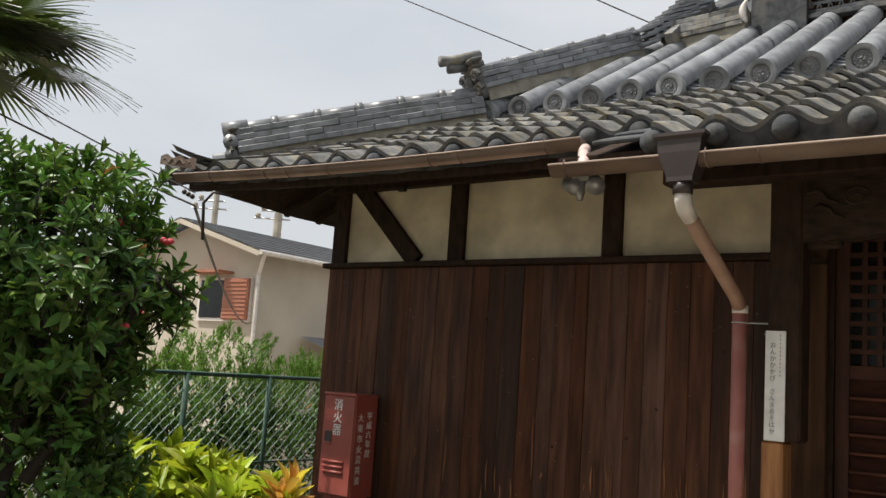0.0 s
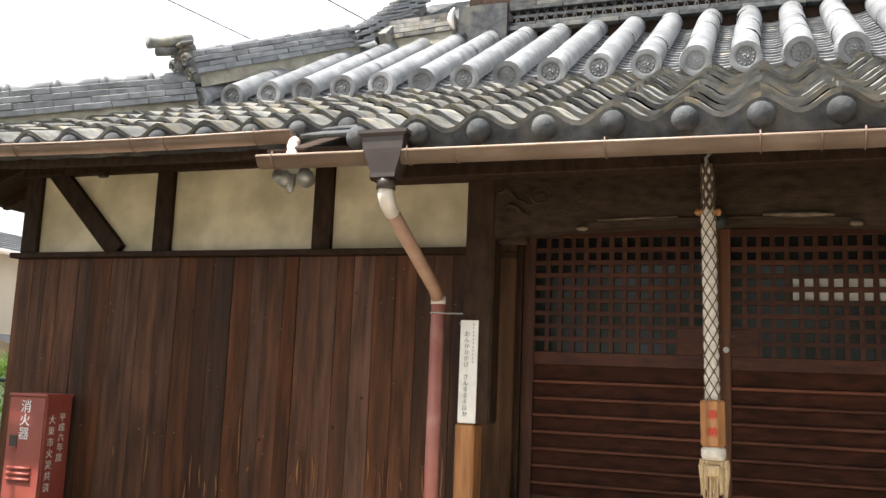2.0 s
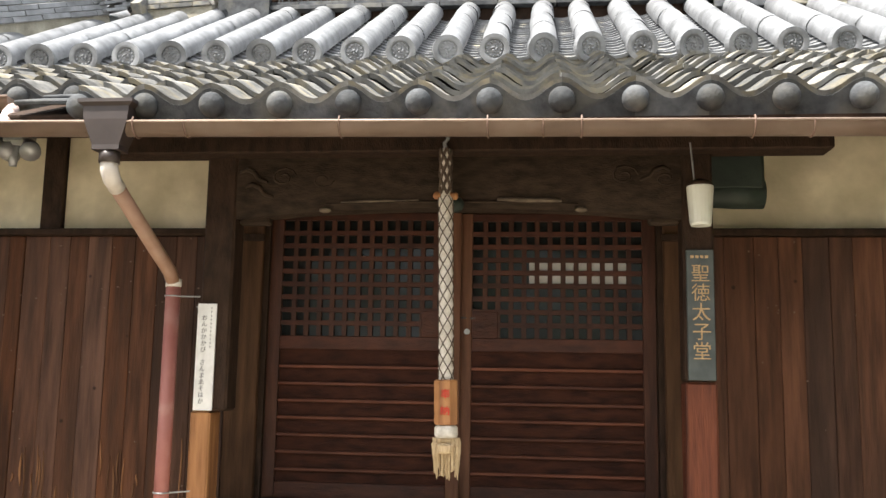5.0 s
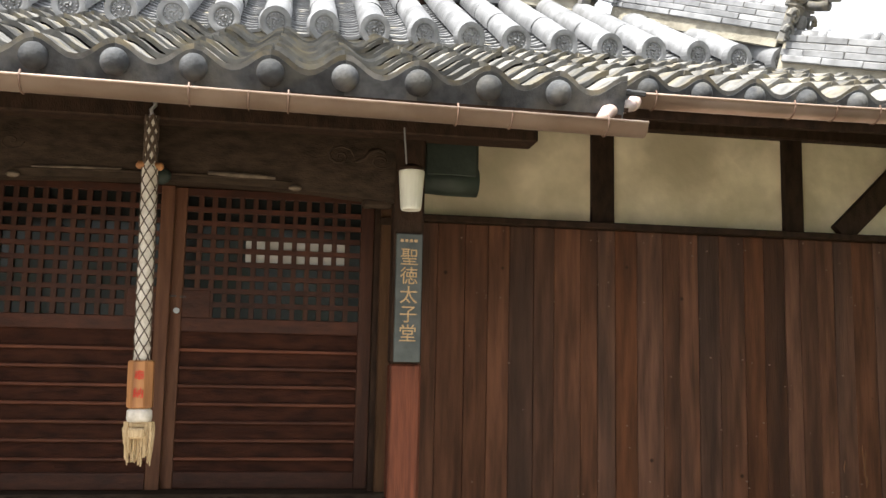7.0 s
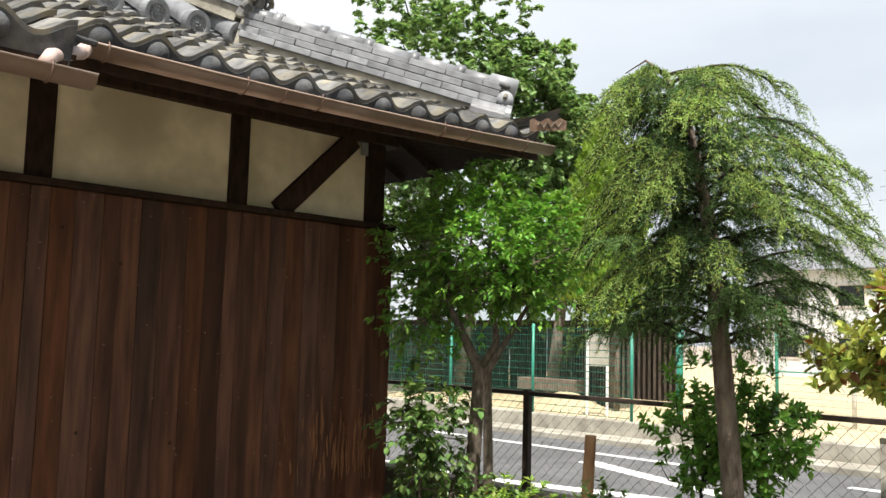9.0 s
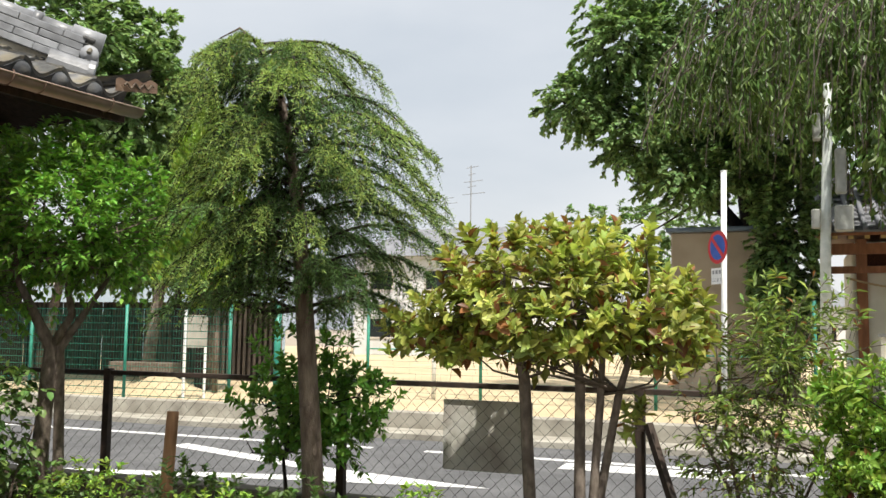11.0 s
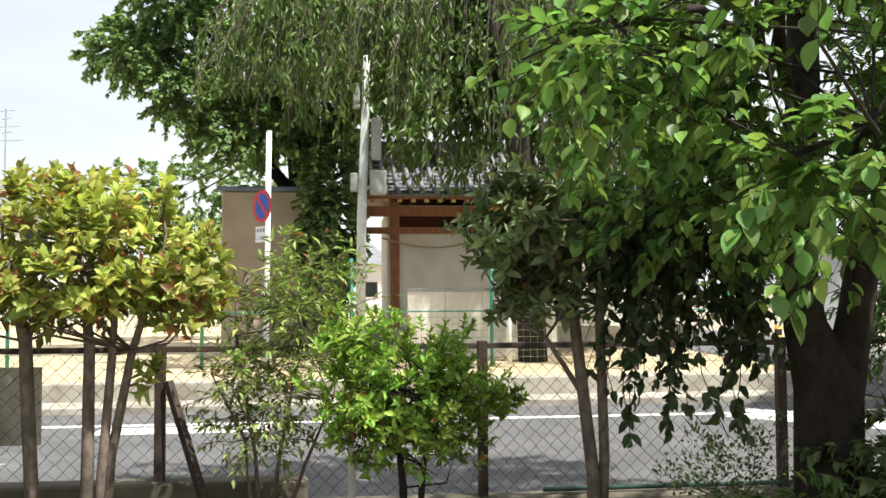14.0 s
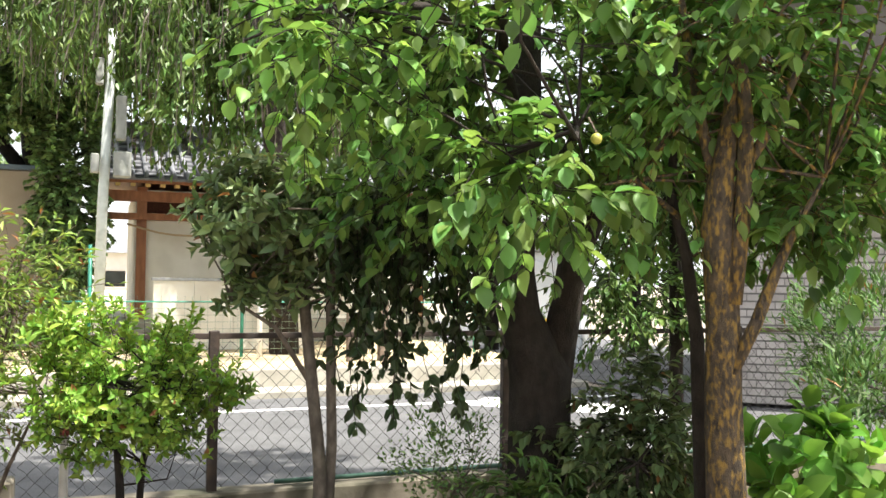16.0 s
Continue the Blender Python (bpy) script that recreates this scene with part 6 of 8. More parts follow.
for z, w in ((3.15, 0.22), (2.72, 0.14)):
    part("beam", box(20.93, 21.13, -12.9, -5.5, z - w / 2, z + w / 2), M_ORANGE, SH)
# Flat dark strip between the beams, painting the shade of a recess.
part("dark_recess", box(21.02, 21.05, -12.5, -6.3, 2.8, 3.05), M_OPEN, SH)
for i in range(26):
    y = -12.9 + i * 0.3
    part("rafter_end", box(20.75, 21.1, y - 0.05, y + 0.05, 3.34, 3.42), M_ORANGE, SH)
    part("rafter_tip", box(20.735, 20.75, y - 0.05, y + 0.05, 3.335, 3.425), mat("yellow_tip", (0.55, 0.40, 0.14), (0.62, 0.46, 0.18), 5, 0.6, 0) if i == 0 else bpy.data.materials["yellow_tip"], SH)
part("roof_slab", sheet(lambda u, v: (20.65 + 3.2 * u, -13.4 + 8.3 * v, 3.46 + 1.15 * u + 0.25 * u * u), 6, 1), M_PALETILE, SH)
part("eave_board", box(20.66, 20.72, -13.4, -5.1, 3.40, 3.47), M_ORANGE, SH)
for i in range(30):
    y = -13.35 + i * 0.283
    part("tile_rib", tube([(20.62 + 3.2 * q / 4, y, 3.50 + 1.15 * q / 4 + 0.25 * (q / 4) ** 2) for q in range(5)], 0.055, 7), M_PALETILE, SH, smooth=True)
for j in range(10):
    u = j / 10
    part("tile_course", box(20.62 + 3.2 * u, 20.66 + 3.2 * u, -13.4, -5.1, 3.46 + 1.15 * u + 0.25 * u * u, 3.50 + 1.15 * u + 0.25 * u * u), M_PALETILE, SH)
part("roof_ridge", box(23.7, 24.2, -13.5, -5.0, 4.8, 5.2, 0.05), M_PALETILE, SH)
part("verge", bar((20.62, -5.08, 3.52), (23.9, -5.08, 4.9), 0.12, 0.14, 0.02), M_PALETILE, SH)
part("straw_rope", tube([(20.88, -5.9 - 0.33 * i, 2.55 - 0.22 * math.sin(math.pi * (i % 7) / 7)) for i in range(21)], 0.022, 6), M_TASSEL, SH, "sagging straw rope", smooth=True)
HB = thing("white_hoarding", (18.6, -8.0, 0.03), "low white sheet hoarding with a grey top rail before the shrine", "hoarding")
for i in range(4):
    part("panel", box(18.58, 18.61, -9.30 + i * 0.75, -8.56 + i * 0.75, 0.05, 1.36, 0.004), M_OFFWHITE, HB)
part("top_rail", box(18.55, 18.64, -9.32, -6.28, 1.362, 1.42, 0.006), M_GREY, HB, "grey top rail")
GB = thing("beige_outbuilding", (21.6, -3.2, 0), "plain beige rendered outbuilding with flat top", "outbuilding")
part("wall", box(20.8, 22.6, -4.9, -2.42, 0.0, 3.56, 0.03), mat("beige_render", (0.30, 0.25, 0.19), (0.38, 0.32, 0.25), 1.5, 0.9, 0.1), GB)
part("roof_edge", box(20.7, 22.7, -5.0, -2.32, 3.56, 3.66, 0.02), mat("blue_grey_sheet", (0.10, 0.14, 0.20), (0.14, 0.19, 0.26), 3, 0.5, 0), GB)
for i, (y, w) in enumerate(((-9.3, 0.10), (-9.9, 0.16))):
    o = thing("timber_post", (15.6, y, 0.03), "weathered short timber post by the park entrance", "post", "entrance posts")
    part("post", box(15.55, 15.55 + w, y - w / 2, y + w / 2, 0.0, 0.85 if i == 0 else 1.15, 0.01), M_BARK, o)

# far houses behind the park


def far_house(x, y0, y1, depth, h, wallm, roofm, label, rows):
    ho = thing("house", (x, (y0 + y1) / 2, 0), label, "house")
    part("wall", box(x, x + depth, y0, y1, 0, h), wallm, ho)
    yc = (y0 + y1) / 2
    bm = bmesh.new()
    vs = [bm.verts.new(p) for p in ((x - 0.5, y0 - 0.5, h), (x - 0.5, y1 + 0.5, h), (x + depth + 0.5, y1 + 0.5, h), (x + depth + 0.5, y0 - 0.5, h), (x + depth / 2, y0 + 1.5, h + 1.9), (x + depth / 2, y1 - 1.5, h + 1.9))]
    for q in ((0, 1, 5, 4), (2, 3, 4, 5), (0, 4, 3), (1, 2, 5), (0, 3, 2, 1)):
        bm.faces.new([vs[i] for i in q])
    part("roof", bm, roofm, ho)
    for z in rows:
        n = max(2, int((y1 - y0) / 2.6))
        for i in range(n):
            yy = y0 + (y1 - y0) * (i + 0.5) / n
            w = part("window", box(x - 0.05, x + 0.02, yy - 0.7, yy + 0.7, z, z + 1.1), M_WHITEPL, ho)
            part("pane", box(x - 0.06, x - 0.052, yy - 0.6, yy + 0.6, z + 0.08, z + 1.02), M_GLASS_DARK, w)
    return ho


M_HOUSEW = mat("white_house_siding", (0.55, 0.56, 0.56), (0.66, 0.67, 0.67), 1, 0.8, 0.05)
M_HOUSEB = mat("pale_blue_siding", (0.30, 0.38, 0.46), (0.38, 0.46, 0.54), 1, 0.8, 0.05)
M_ROOFG = mat("grey_slate_roof", (0.14, 0.145, 0.155), (0.22, 0.226, 0.236), 3, 0.6, 0.2)
far_house(44, 7.5, 17, 8, 5.2, M_HOUSEW, M_ROOFG, "white two-storey house beyond the park", (0.9, 3.4))
far_house(34, 20, 29, 8, 4.8, M_HOUSEB, M_ROOFG, "pale blue house beyond the park", (0.9, 3.3))
far_house(58, -8, 6, 8, 3.0, M_HOUSEW, M_ROOFG, "low white house at the park's far side", (0.9,))
AN = thing("roof_antenna", (48, 11.8, 6.9), "thin television antenna on a house roof", "antenna")
part("mast", tube([(47.8, 11.8, 6.6), (47.8, 11.8, 10.6)], 0.035, 6), M_GREY, AN)
for z, w in ((10.5, 0.45), (10.1, 0.25), (9.7, 0.70), (9.4, 0.30), (9.0, 0.85)):
    part("element", tube([(47.8, 11.8 - w, z + 0.04), (47.8, 11.8 + w * 0.6, z - 0.04)], 0.022, 5), M_GREY, AN)
AN = thing("roof_antenna", (48, 13.3, 6.9), "small low television antenna on a house roof", "antenna")
part("mast", tube([(47.8, 13.3, 6.6), (47.8, 13.3, 8.9)], 0.03, 6), M_GREY, AN)
for z, w in ((8.8, 0.5), (8.5, 0.7)):
    part("element", tube([(47.8, 13.3 - w, z + 0.03), (47.8, 13.3 + w * 0.7, z - 0.03)], 0.02, 5), M_GREY, AN)

# grey brick house to the south and pale shed
BH = thing("brick_house", (11, -16, 0), "house with grey-white brick-tile wall", "house")
M_BRICK = mat("grey_white_brick_tile", (0.30, 0.27, 0.25), (0.42, 0.39, 0.37), 5, 0.8, 0.2, vary=0.12, island=True)
M_JOINT = mat("dark_brick_joint", (0.13, 0.12, 0.115), (0.18, 0.17, 0.16), 5, 0.9, 0.1)
bw = Matrix.Translation((10.75, -13.35, -0.2)) @ Matrix.Rotation(radians(-131), 4, "Z")
part("wall", box(0, 9, 0, 6, 0, 5.5, 0, None, bw), M_JOINT, BH)
bm = bmesh.new()
verts, faces = [], []
for j in range(40):
    x = -(j % 2) * 0.12
    while x < 7:
        xa, xb, za, zb = max(0, x) + 0.006, x + 0.234, j * 0.105 + 0.012, j * 0.105 + 0.093
        b = len(verts)
        verts += [tuple(bw @ Vector(q)) for q in ((xa, -0.012, za), (xb, -0.012, za), (xb, -0.012, zb), (xa, -0.012, zb), (xa, 0, za), (xb, 0, za), (xb, 0, zb), (xa, 0, zb))]
        faces += [tuple(b + i for i in q) for q in ((0, 1, 2, 3), (3, 2, 6, 7), (0, 3, 7, 4), (1, 5, 6, 2), (0, 4, 5, 1))]
        x += 0.24
bm.free()
raw("brickwork", verts, faces, M_BRICK, BH, "long grey-white brick tiles in courses", kind="stuff")
part("eave", box(-0.5, 9.5, -0.6, 6.5, 5.5, 5.7, 0, None, bw), M_ROOFG, BH)
part("window", box(4.2, 5.6, -0.04, 0.02, 2.2, 3.3, 0, None, bw), M_GREY, BH)
WS = thing("white_shed", (17, -15, -0.2), "white metal shed with double doors across the lane", "shed")
sw = Matrix.Translation((17.4, -14.2, -0.25)) @ Matrix.Rotation(radians(-125), 4, "Z")
M_SHED = mat("white_enamelled_sheet", (0.62, 0.66, 0.70), (0.72, 0.75, 0.78), 2, 0.4, 0.02)
part("body", box(-0.6, 0.55, 0.02, 1.8, 0.0, 2.3, 0.02, None, sw), M_SHED, WS)
for i in range(2):
    part("door", box(-0.54 + i * 0.53, -0.02 + i * 0.53, -0.02, 0.018, 0.1, 2.1, 0.01, None, sw), M_SHED, WS)
part("roof", box(-0.7, 0.65, -0.1, 2.0, 2.3, 2.42, 0.02, None, sw), M_ROOFG, WS)
for i, y in enumerate((-12.3, -12.9)):
    bo = thing("yellow_bollard", (15.3, y, -0.2), "yellow and black bollard at the lane corner", "bollard", "corner bollards")
    M_YEL = bpy.data.materials.get("yellow_black_paint") or mat("yellow_black_paint", (0.55, 0.30, 0.01), (0.62, 0.36, 0.02), 4, 0.5, 0.0)
    part("post", tube([(15.3, y, -0.25), (15.3, y, 0.75)], 0.06, 12), M_YEL, bo, smooth=True)
    for z in (0.05, 0.35, 0.6):
        part("band", tube([(15.3, y, z), (15.3, y, z + 0.1)], 0.0625, 12), M_HOPPER, bo)

# ---------------------------------------------------------------- plants, east garden
M_TRUNK = mat("brown_forked_bark", (0.070, 0.052, 0.040), (0.185, 0.150, 0.118), 18, 0.9, 0.9, (2, 2, 1), detail=9)
plant("pruned_tree", (5.12, -0.57, 0), "round-clipped small tree with bright green leaves and forked dark trunk", "tree", L_ROUND, M_TRUNK, 101,
      [([(5.12, -0.56, 0), (5.11, -0.58, 0.45), (5.09, -0.66, 1.25), (4.92, -0.50, 1.72)], [0.062, 0.056, 0.044, 0.016]),
       ([(5.20, -0.64, 0), (5.17, -0.68, 0.6), (5.12, -0.70, 1.25), (5.28, -0.92, 1.7)], [0.040, 0.034, 0.030, 0.012]),
       ([(5.09, -0.66, 1.25), (5.12, -0.78, 1.45), (5.2, -0.6, 1.9)], [0.03, 0.024, 0.010])],
      [dict(center=(5.18, -0.60, 2.10), radii=(0.66, 0.70, 0.44), n=900, twig=0.16, per=13, length=0.056, width=0.027, style=4, fill=0.55, up=0.5, droop=0.1, hang=0.1, flat=0.8),
       dict(center=(5.18, -0.60, 1.80), radii=(0.56, 0.60, 0.26), n=260, twig=0.18, per=12, length=0.056, width=0.027, style=4, fill=0.2, up=0.2, gaps=0.2),
       dict(center=(4.85, -0.32, 1.60), radii=(0.25, 0.30, 0.28), n=110, twig=0.18, per=11, length=0.056, width=0.027, style=4, fill=0.3, gaps=0.1)], 36, 0.010)
plant("leafy_shrub", (4.75, -0.50, 0), "loose green shrub with lobed leaves at the wall corner", "shrub", L_MID, M_BARK, 102,
      [([(4.75, -0.5, 0), (4.72, -0.5, 0.5), (4.7, -0.52, 1.0)], [0.012, 0.009, 0.004]), ([(4.8, -0.6, 0), (4.9, -0.62, 0.5), (4.95, -0.7, 0.8)], [0.011, 0.008, 0.004])],
      [dict(center=(4.76, -0.52, 0.90), radii=(0.26, 0.28, 0.48), n=220, twig=0.18, per=9, length=0.052, width=0.034, style=8, fill=0.1, gaps=0.1, hang=0.1),
       dict(center=(5.0, -0.72, 0.42), radii=(0.30, 0.3, 0.22), n=80, twig=0.18, per=9, length=0.05, width=0.032, style=8, fill=0.2, hang=0.1)], 12, 0.005)


def cedar(base, seed):
    rng = np.random.default_rng(seed)
    t = thing("weeping_cedar", base, "young weeping cedar with drooping grey-green needles", "tree")
    spine = [(5.36, -2.37, 0), (5.30, -2.36, 0.7), (5.23, -2.33, 1.5), (5.18, -2.28, 2.2), (5.12, -2.20, 2.70), (5.07, -2.10, 2.96), (5.03, -1.98, 3.08), (5.0, -1.86, 3.02)]
    part("trunk", tube(spine, [0.068, 0.060, 0.052, 0.040, 0.022, 0.012, 0.007, 0.003], 12), M_BARK, t, smooth=True)
    part("dead_branch", tube([(5.23, -2.33, 1.50), (5.12, -2.15, 1.47), (5.08, -2.0, 1.53)], [0.02, 0.016, 0.008], 7), M_BARKDARK, t, smooth=True)
    bm = bmesh.new()
    down = np.array([0, 0, 1.0])
    sp = np.array(spine)
    old, fresh, twigs = ([], []), ([], []), []
    count = 82
    for b in range(count):
        f = ((b + rng.random()) / count) ** 0.85
        z = 1.42 + 1.56 * f
        o = np.array([np.interp(z, sp[:6, 2], sp[:6, 0]), np.interp(z, sp[:6, 2], sp[:6, 1]), z])
        a = b * 2.4 + rng.normal() * 0.35
        south = -math.sin(a)
        high = min(1.0, max(0.0, (f - 0.30) / 0.45))
        reach = 0.74 * rng.uniform(0.72, 1.12) * (1 - 0.40 * f ** 8)
        reach *= 1 + 0.38 * south * high if south > 0 else 1 + 0.42 * south * f
        h = np.array([math.cos(a), math.sin(a), 0.0])
        s = np.linspace(0, 1, 10)
        rise, drop = rng.uniform(0.25, 0.70), rng.uniform(0.75, 1.25) * (0.72 + 0.4 * f)
        if z < 1.75:
            rise, drop = rise + 0.15, drop * 0.7
        elif south > 0.2:
            rise, drop = rise + 0.10, drop * 0.85
        path = o + h * (reach * s)[:, None] + down * ((rise * s - drop * s ** 2.3) * reach)[:, None]
        path[:, :2] += (np.array([-h[1], h[0]]) * 0.05 * rng.normal()) * (s ** 2)[:, None]
        tube([tuple(p) for p in path], list(0.011 * (1 - s) + 0.0018), 5, bm)
        side = np.array([-h[1], h[0], 0])
        for q in np.linspace(0.12, 1.0, 14):
            c = np.array([np.interp(q, s, path[:, i]) for i in range(3)])
            for sgn in (-1, 1, -0.5, 0.5):
                ln = rng.uniform(0.10, 0.30) * (1.10 - 0.35 * q)
                dd = side * sgn * rng.uniform(0.35, 0.9) + h * rng.uniform(0.4, 0.9) + down * rng.uniform(-0.15, 0.25)
                dd /= np.linalg.norm(dd)
                m = max(4, int(ln / 0.0145))
                u = np.linspace(0.05, 1, m)[:, None]
                fall = rng.uniform(0.30, 1.05)
                line = c + dd * (ln * (u - 0.35 * u * u)) - down * (ln * fall * u ** 1.7)
                twigs.append([tuple(line[i]) for i in (0, m // 2, m - 1)])
                tan = dd * (1 - 0.7 * u) - down * (fall * 1.7 * u ** 0.7)
                tan /= np.linalg.norm(tan, axis=1, keepdims=True)
                # Pale new growth only on outer sprays; inner needles carry painted shade.
                outer = (q > 0.66 and f > 0.25) or f > 0.90
                for k in range(4):
                    rad = unit(rng, m)
                    tgt = fresh if outer and rng.random() < 0.72 else old
                    tgt[0].append(line)
                    tgt[1].append(rad + tan * 0.55)
    tagged(part("limb_work", bm, M_BARKDARK, t, smooth=True), kind="stuff")
    v, f = strands(twigs, 0.0018)
    raw("twig_work", v, f, M_BARKDARK, t, kind="stuff")
    for nm, (ps, ds), lm, lab in (("needles", old, L_CEDAR, "drooping needle sprays, dark also for the crown's inner shade"), ("new_growth", fresh, L_CEDARTIP, "fresh pale hanging tips")):
        ps, ds = np.concatenate(ps), np.concatenate(ds)
        v, f = foliage(ps, ds, unit(rng, len(ps)) + down * 0.4, 0.026 * (0.6 + 0.6 * rng.random(len(ps))), 0.0046, 2)
        raw(nm, v, f, lm, t, lab)


cedar((5.36, -2.37, 0), 103)
plant("round_shrub", (5.75, -2.12, 0), "round evergreen shrub with small leathery leaves by the fence", "shrub", L_ROUND, M_BARKDARK, 104,
      [([(5.75, -2.15, 0), (5.74, -2.15, 0.5), (5.72, -2.1, 0.9)], [0.03, 0.025, 0.012]), ([(5.8, -1.95, 0), (5.76, -1.9, 0.6)], [0.02, 0.01])],
      [dict(center=(5.72, -2.12, 0.98), radii=(0.36, 0.58, 0.42), whorl=300, leaves=8, length=0.062, width=0.030, fill=0.4, up=0.5, stalk=0.10),
       dict(center=(5.74, -2.16, 0.88), radii=(0.26, 0.44, 0.34), n=120, twig=0.17, per=10, length=0.056, width=0.030, style=4, fill=0.1)], 20, 0.007)
# yellow-green standard trees
ystems = [([(5.29, -3.64, 0), (5.285, -3.62, 0.5), (5.24, -3.60, 1.15), (5.22, -3.5, 1.6)], [0.034, 0.032, 0.03, 0.012]),
          ([(5.30, -3.86, 0), (5.29, -3.87, 0.55), (5.26, -3.88, 1.12), (5.3, -3.82, 1.6)], [0.034, 0.03, 0.026, 0.010]),
          ([(5.31, -3.90, 0), (5.30, -3.93, 0.5), (5.27, -3.98, 1.08), (5.28, -4.0, 1.5)], [0.026, 0.024, 0.02, 0.010]),
          ([(5.32, -3.93, 0), (5.31, -3.97, 0.6), (5.28, -4.07, 1.1), (5.25, -4.2, 1.5)], [0.026, 0.024, 0.02, 0.010])]
plant("yellow_green_tree", (5.3, -3.8, 0), "flat-topped shrub tree with yellow-green leaves on slim stems", "tree", L_YELLOW, M_PALEBARK, 105, ystems,
      [dict(center=(5.34, -3.70, 1.52), radii=(0.55, 0.72, 0.44), whorl=430, leaves=10, length=0.082, width=0.044, fill=0.62, out=0.7, up=0.85, stalk=0.13, flat=0.5),
       dict(center=(5.34, -3.72, 1.50), radii=(0.40, 0.60, 0.30), n=130, twig=0.20, per=10, length=0.080, width=0.030, style=4, fill=0.1, up=0.4, flat=0.5),
       dict(center=(5.26, -3.02, 1.40), radii=(0.26, 0.24, 0.13), whorl=44, leaves=9, length=0.082, width=0.043, fill=0.3, up=0.7, stalk=0.12),
       dict(center=(5.20, -3.25, 1.30), radii=(0.20, 0.22, 0.10), whorl=22, leaves=9, length=0.085, width=0.036, fill=0.3, up=0.5, stalk=0.12),
       dict(center=(5.28, -4.34, 1.44), radii=(0.36, 0.22, 0.26), whorl=70, leaves=9, length=0.080, width=0.042, fill=0.4, up=0.7, stalk=0.12),
       dict(center=(5.36, -4.13, 0.98), radii=(0.08, 0.10, 0.10), whorl=7, leaves=8, length=0.085, width=0.034, fill=0.3, up=0.7, stalk=0.10)], 46, 0.008)
plant("thin_shrub", (5.74, -4.66, 0), "sparse upright shrub with narrow fresh leaves", "shrub", L_THIN, M_BARK, 106,
      [([(5.75, -4.62, 0), (5.73, -4.6, 0.5), (5.70, -4.5, 1.15), (5.68, -4.5, 1.5)], [0.012, 0.011, 0.008, 0.003]), ([(5.76, -4.66, 0), (5.75, -4.72, 0.5), (5.7, -4.85, 1.2), (5.7, -4.9, 1.55)], [0.012, 0.011, 0.008, 0.003]),
       ([(5.74, -4.7, 0), (5.72, -4.85, 0.45), (5.7, -5.0, 0.8)], [0.011, 0.01, 0.004]), ([(5.74, -4.6, 0), (5.7, -4.55, 0.6), (5.66, -4.38, 0.95)], [0.011, 0.01, 0.004])],
      [dict(center=(5.68, -4.80, 1.34), radii=(0.26, 0.44, 0.34), n=170, twig=0.28, per=9, length=0.066, width=0.015, style=4, fill=0.1, up=0.8, droop=0.3, tip=0.7),
       dict(center=(5.70, -4.66, 1.00), radii=(0.28, 0.40, 0.30), n=110, twig=0.24, per=10, length=0.056, width=0.018, style=4, fill=0.1, up=0.6, droop=0.3, tip=0.8),
       dict(center=(5.72, -4.62, 0.72), radii=(0.22, 0.32, 0.32), n=90, twig=0.2, per=9, length=0.05, width=0.018, style=4, fill=0.2, up=0.4, tip=0.8)], 30, 0.004)
plant("green_shrub", (5.38, -5.34, 0), "dense bright green shrub with glossy leaves before the fence", "shrub", L_FRESH, M_BARKDARK, 107,
      [([(5.40, -5.36, 0), (5.39, -5.35, 0.4), (5.36, -5.3, 0.9)], [0.022, 0.02, 0.010]), ([(5.42, -5.42, 0), (5.4, -5.45, 0.5), (5.36, -5.55, 0.9)], [0.018, 0.016, 0.008])],
      [dict(center=(5.36, -5.36, 0.88), radii=(0.40, 0.50, 0.40), whorl=600, leaves=9, length=0.052, width=0.025, fill=0.40, up=0.6, stalk=0.12, gaps=0.14),
       dict(center=(5.40, -5.80, 0.86), radii=(0.16, 0.18, 0.14), whorl=26, leaves=8, length=0.062, width=0.028, fill=0.3, up=0.5, stalk=0.12),
       dict(center=(5.38, -5.38, 0.84), radii=(0.28, 0.36, 0.26), n=90, twig=0.15, per=10, length=0.055, width=0.026, style=4, fill=0.1),
       dict(center=(5.36, -5.08, 1.12), radii=(0.2, 0.2, 0.2), whorl=46, leaves=9, length=0.062, width=0.027, fill=0.3, up=0.7, stalk=0.10)], 26, 0.006)
plant("slender_tree", (5.05, -6.22, 0), "slender multi-stem tree with dark leathery leaves", "tree", L_DARK, M_PALEBARK, 108,
      [([(5.05, -6.22, 0), (5.05, -6.22, 0.5), (5.03, -6.13, 1.25), (5.0, -5.95, 1.75)], [0.034, 0.031, 0.026, 0.010]), ([(5.08, -6.26, 0), (5.07, -6.28, 0.6), (5.02, -6.25, 1.3), (5.0, -6.3, 1.8)], [0.026, 0.025, 0.022, 0.009]),
       ([(5.04, -6.16, 0.9), (5.05, -6.0, 1.15), (5.1, -5.8, 1.28)], [0.014, 0.011, 0.005])],
      [dict(center=(5.06, -5.98, 1.62), radii=(0.34, 0.40, 0.40), whorl=300, leaves=9, length=0.084, width=0.034, fill=0.4, up=0.2, open_to=1.7, stalk=0.12),
       dict(center=(5.00, -6.42, 1.62), radii=(0.28, 0.34, 0.34), whorl=120, leaves=9, length=0.085, width=0.036, fill=0.3, up=0.0, open_to=1.8, stalk=0.12)], 30, 0.007)


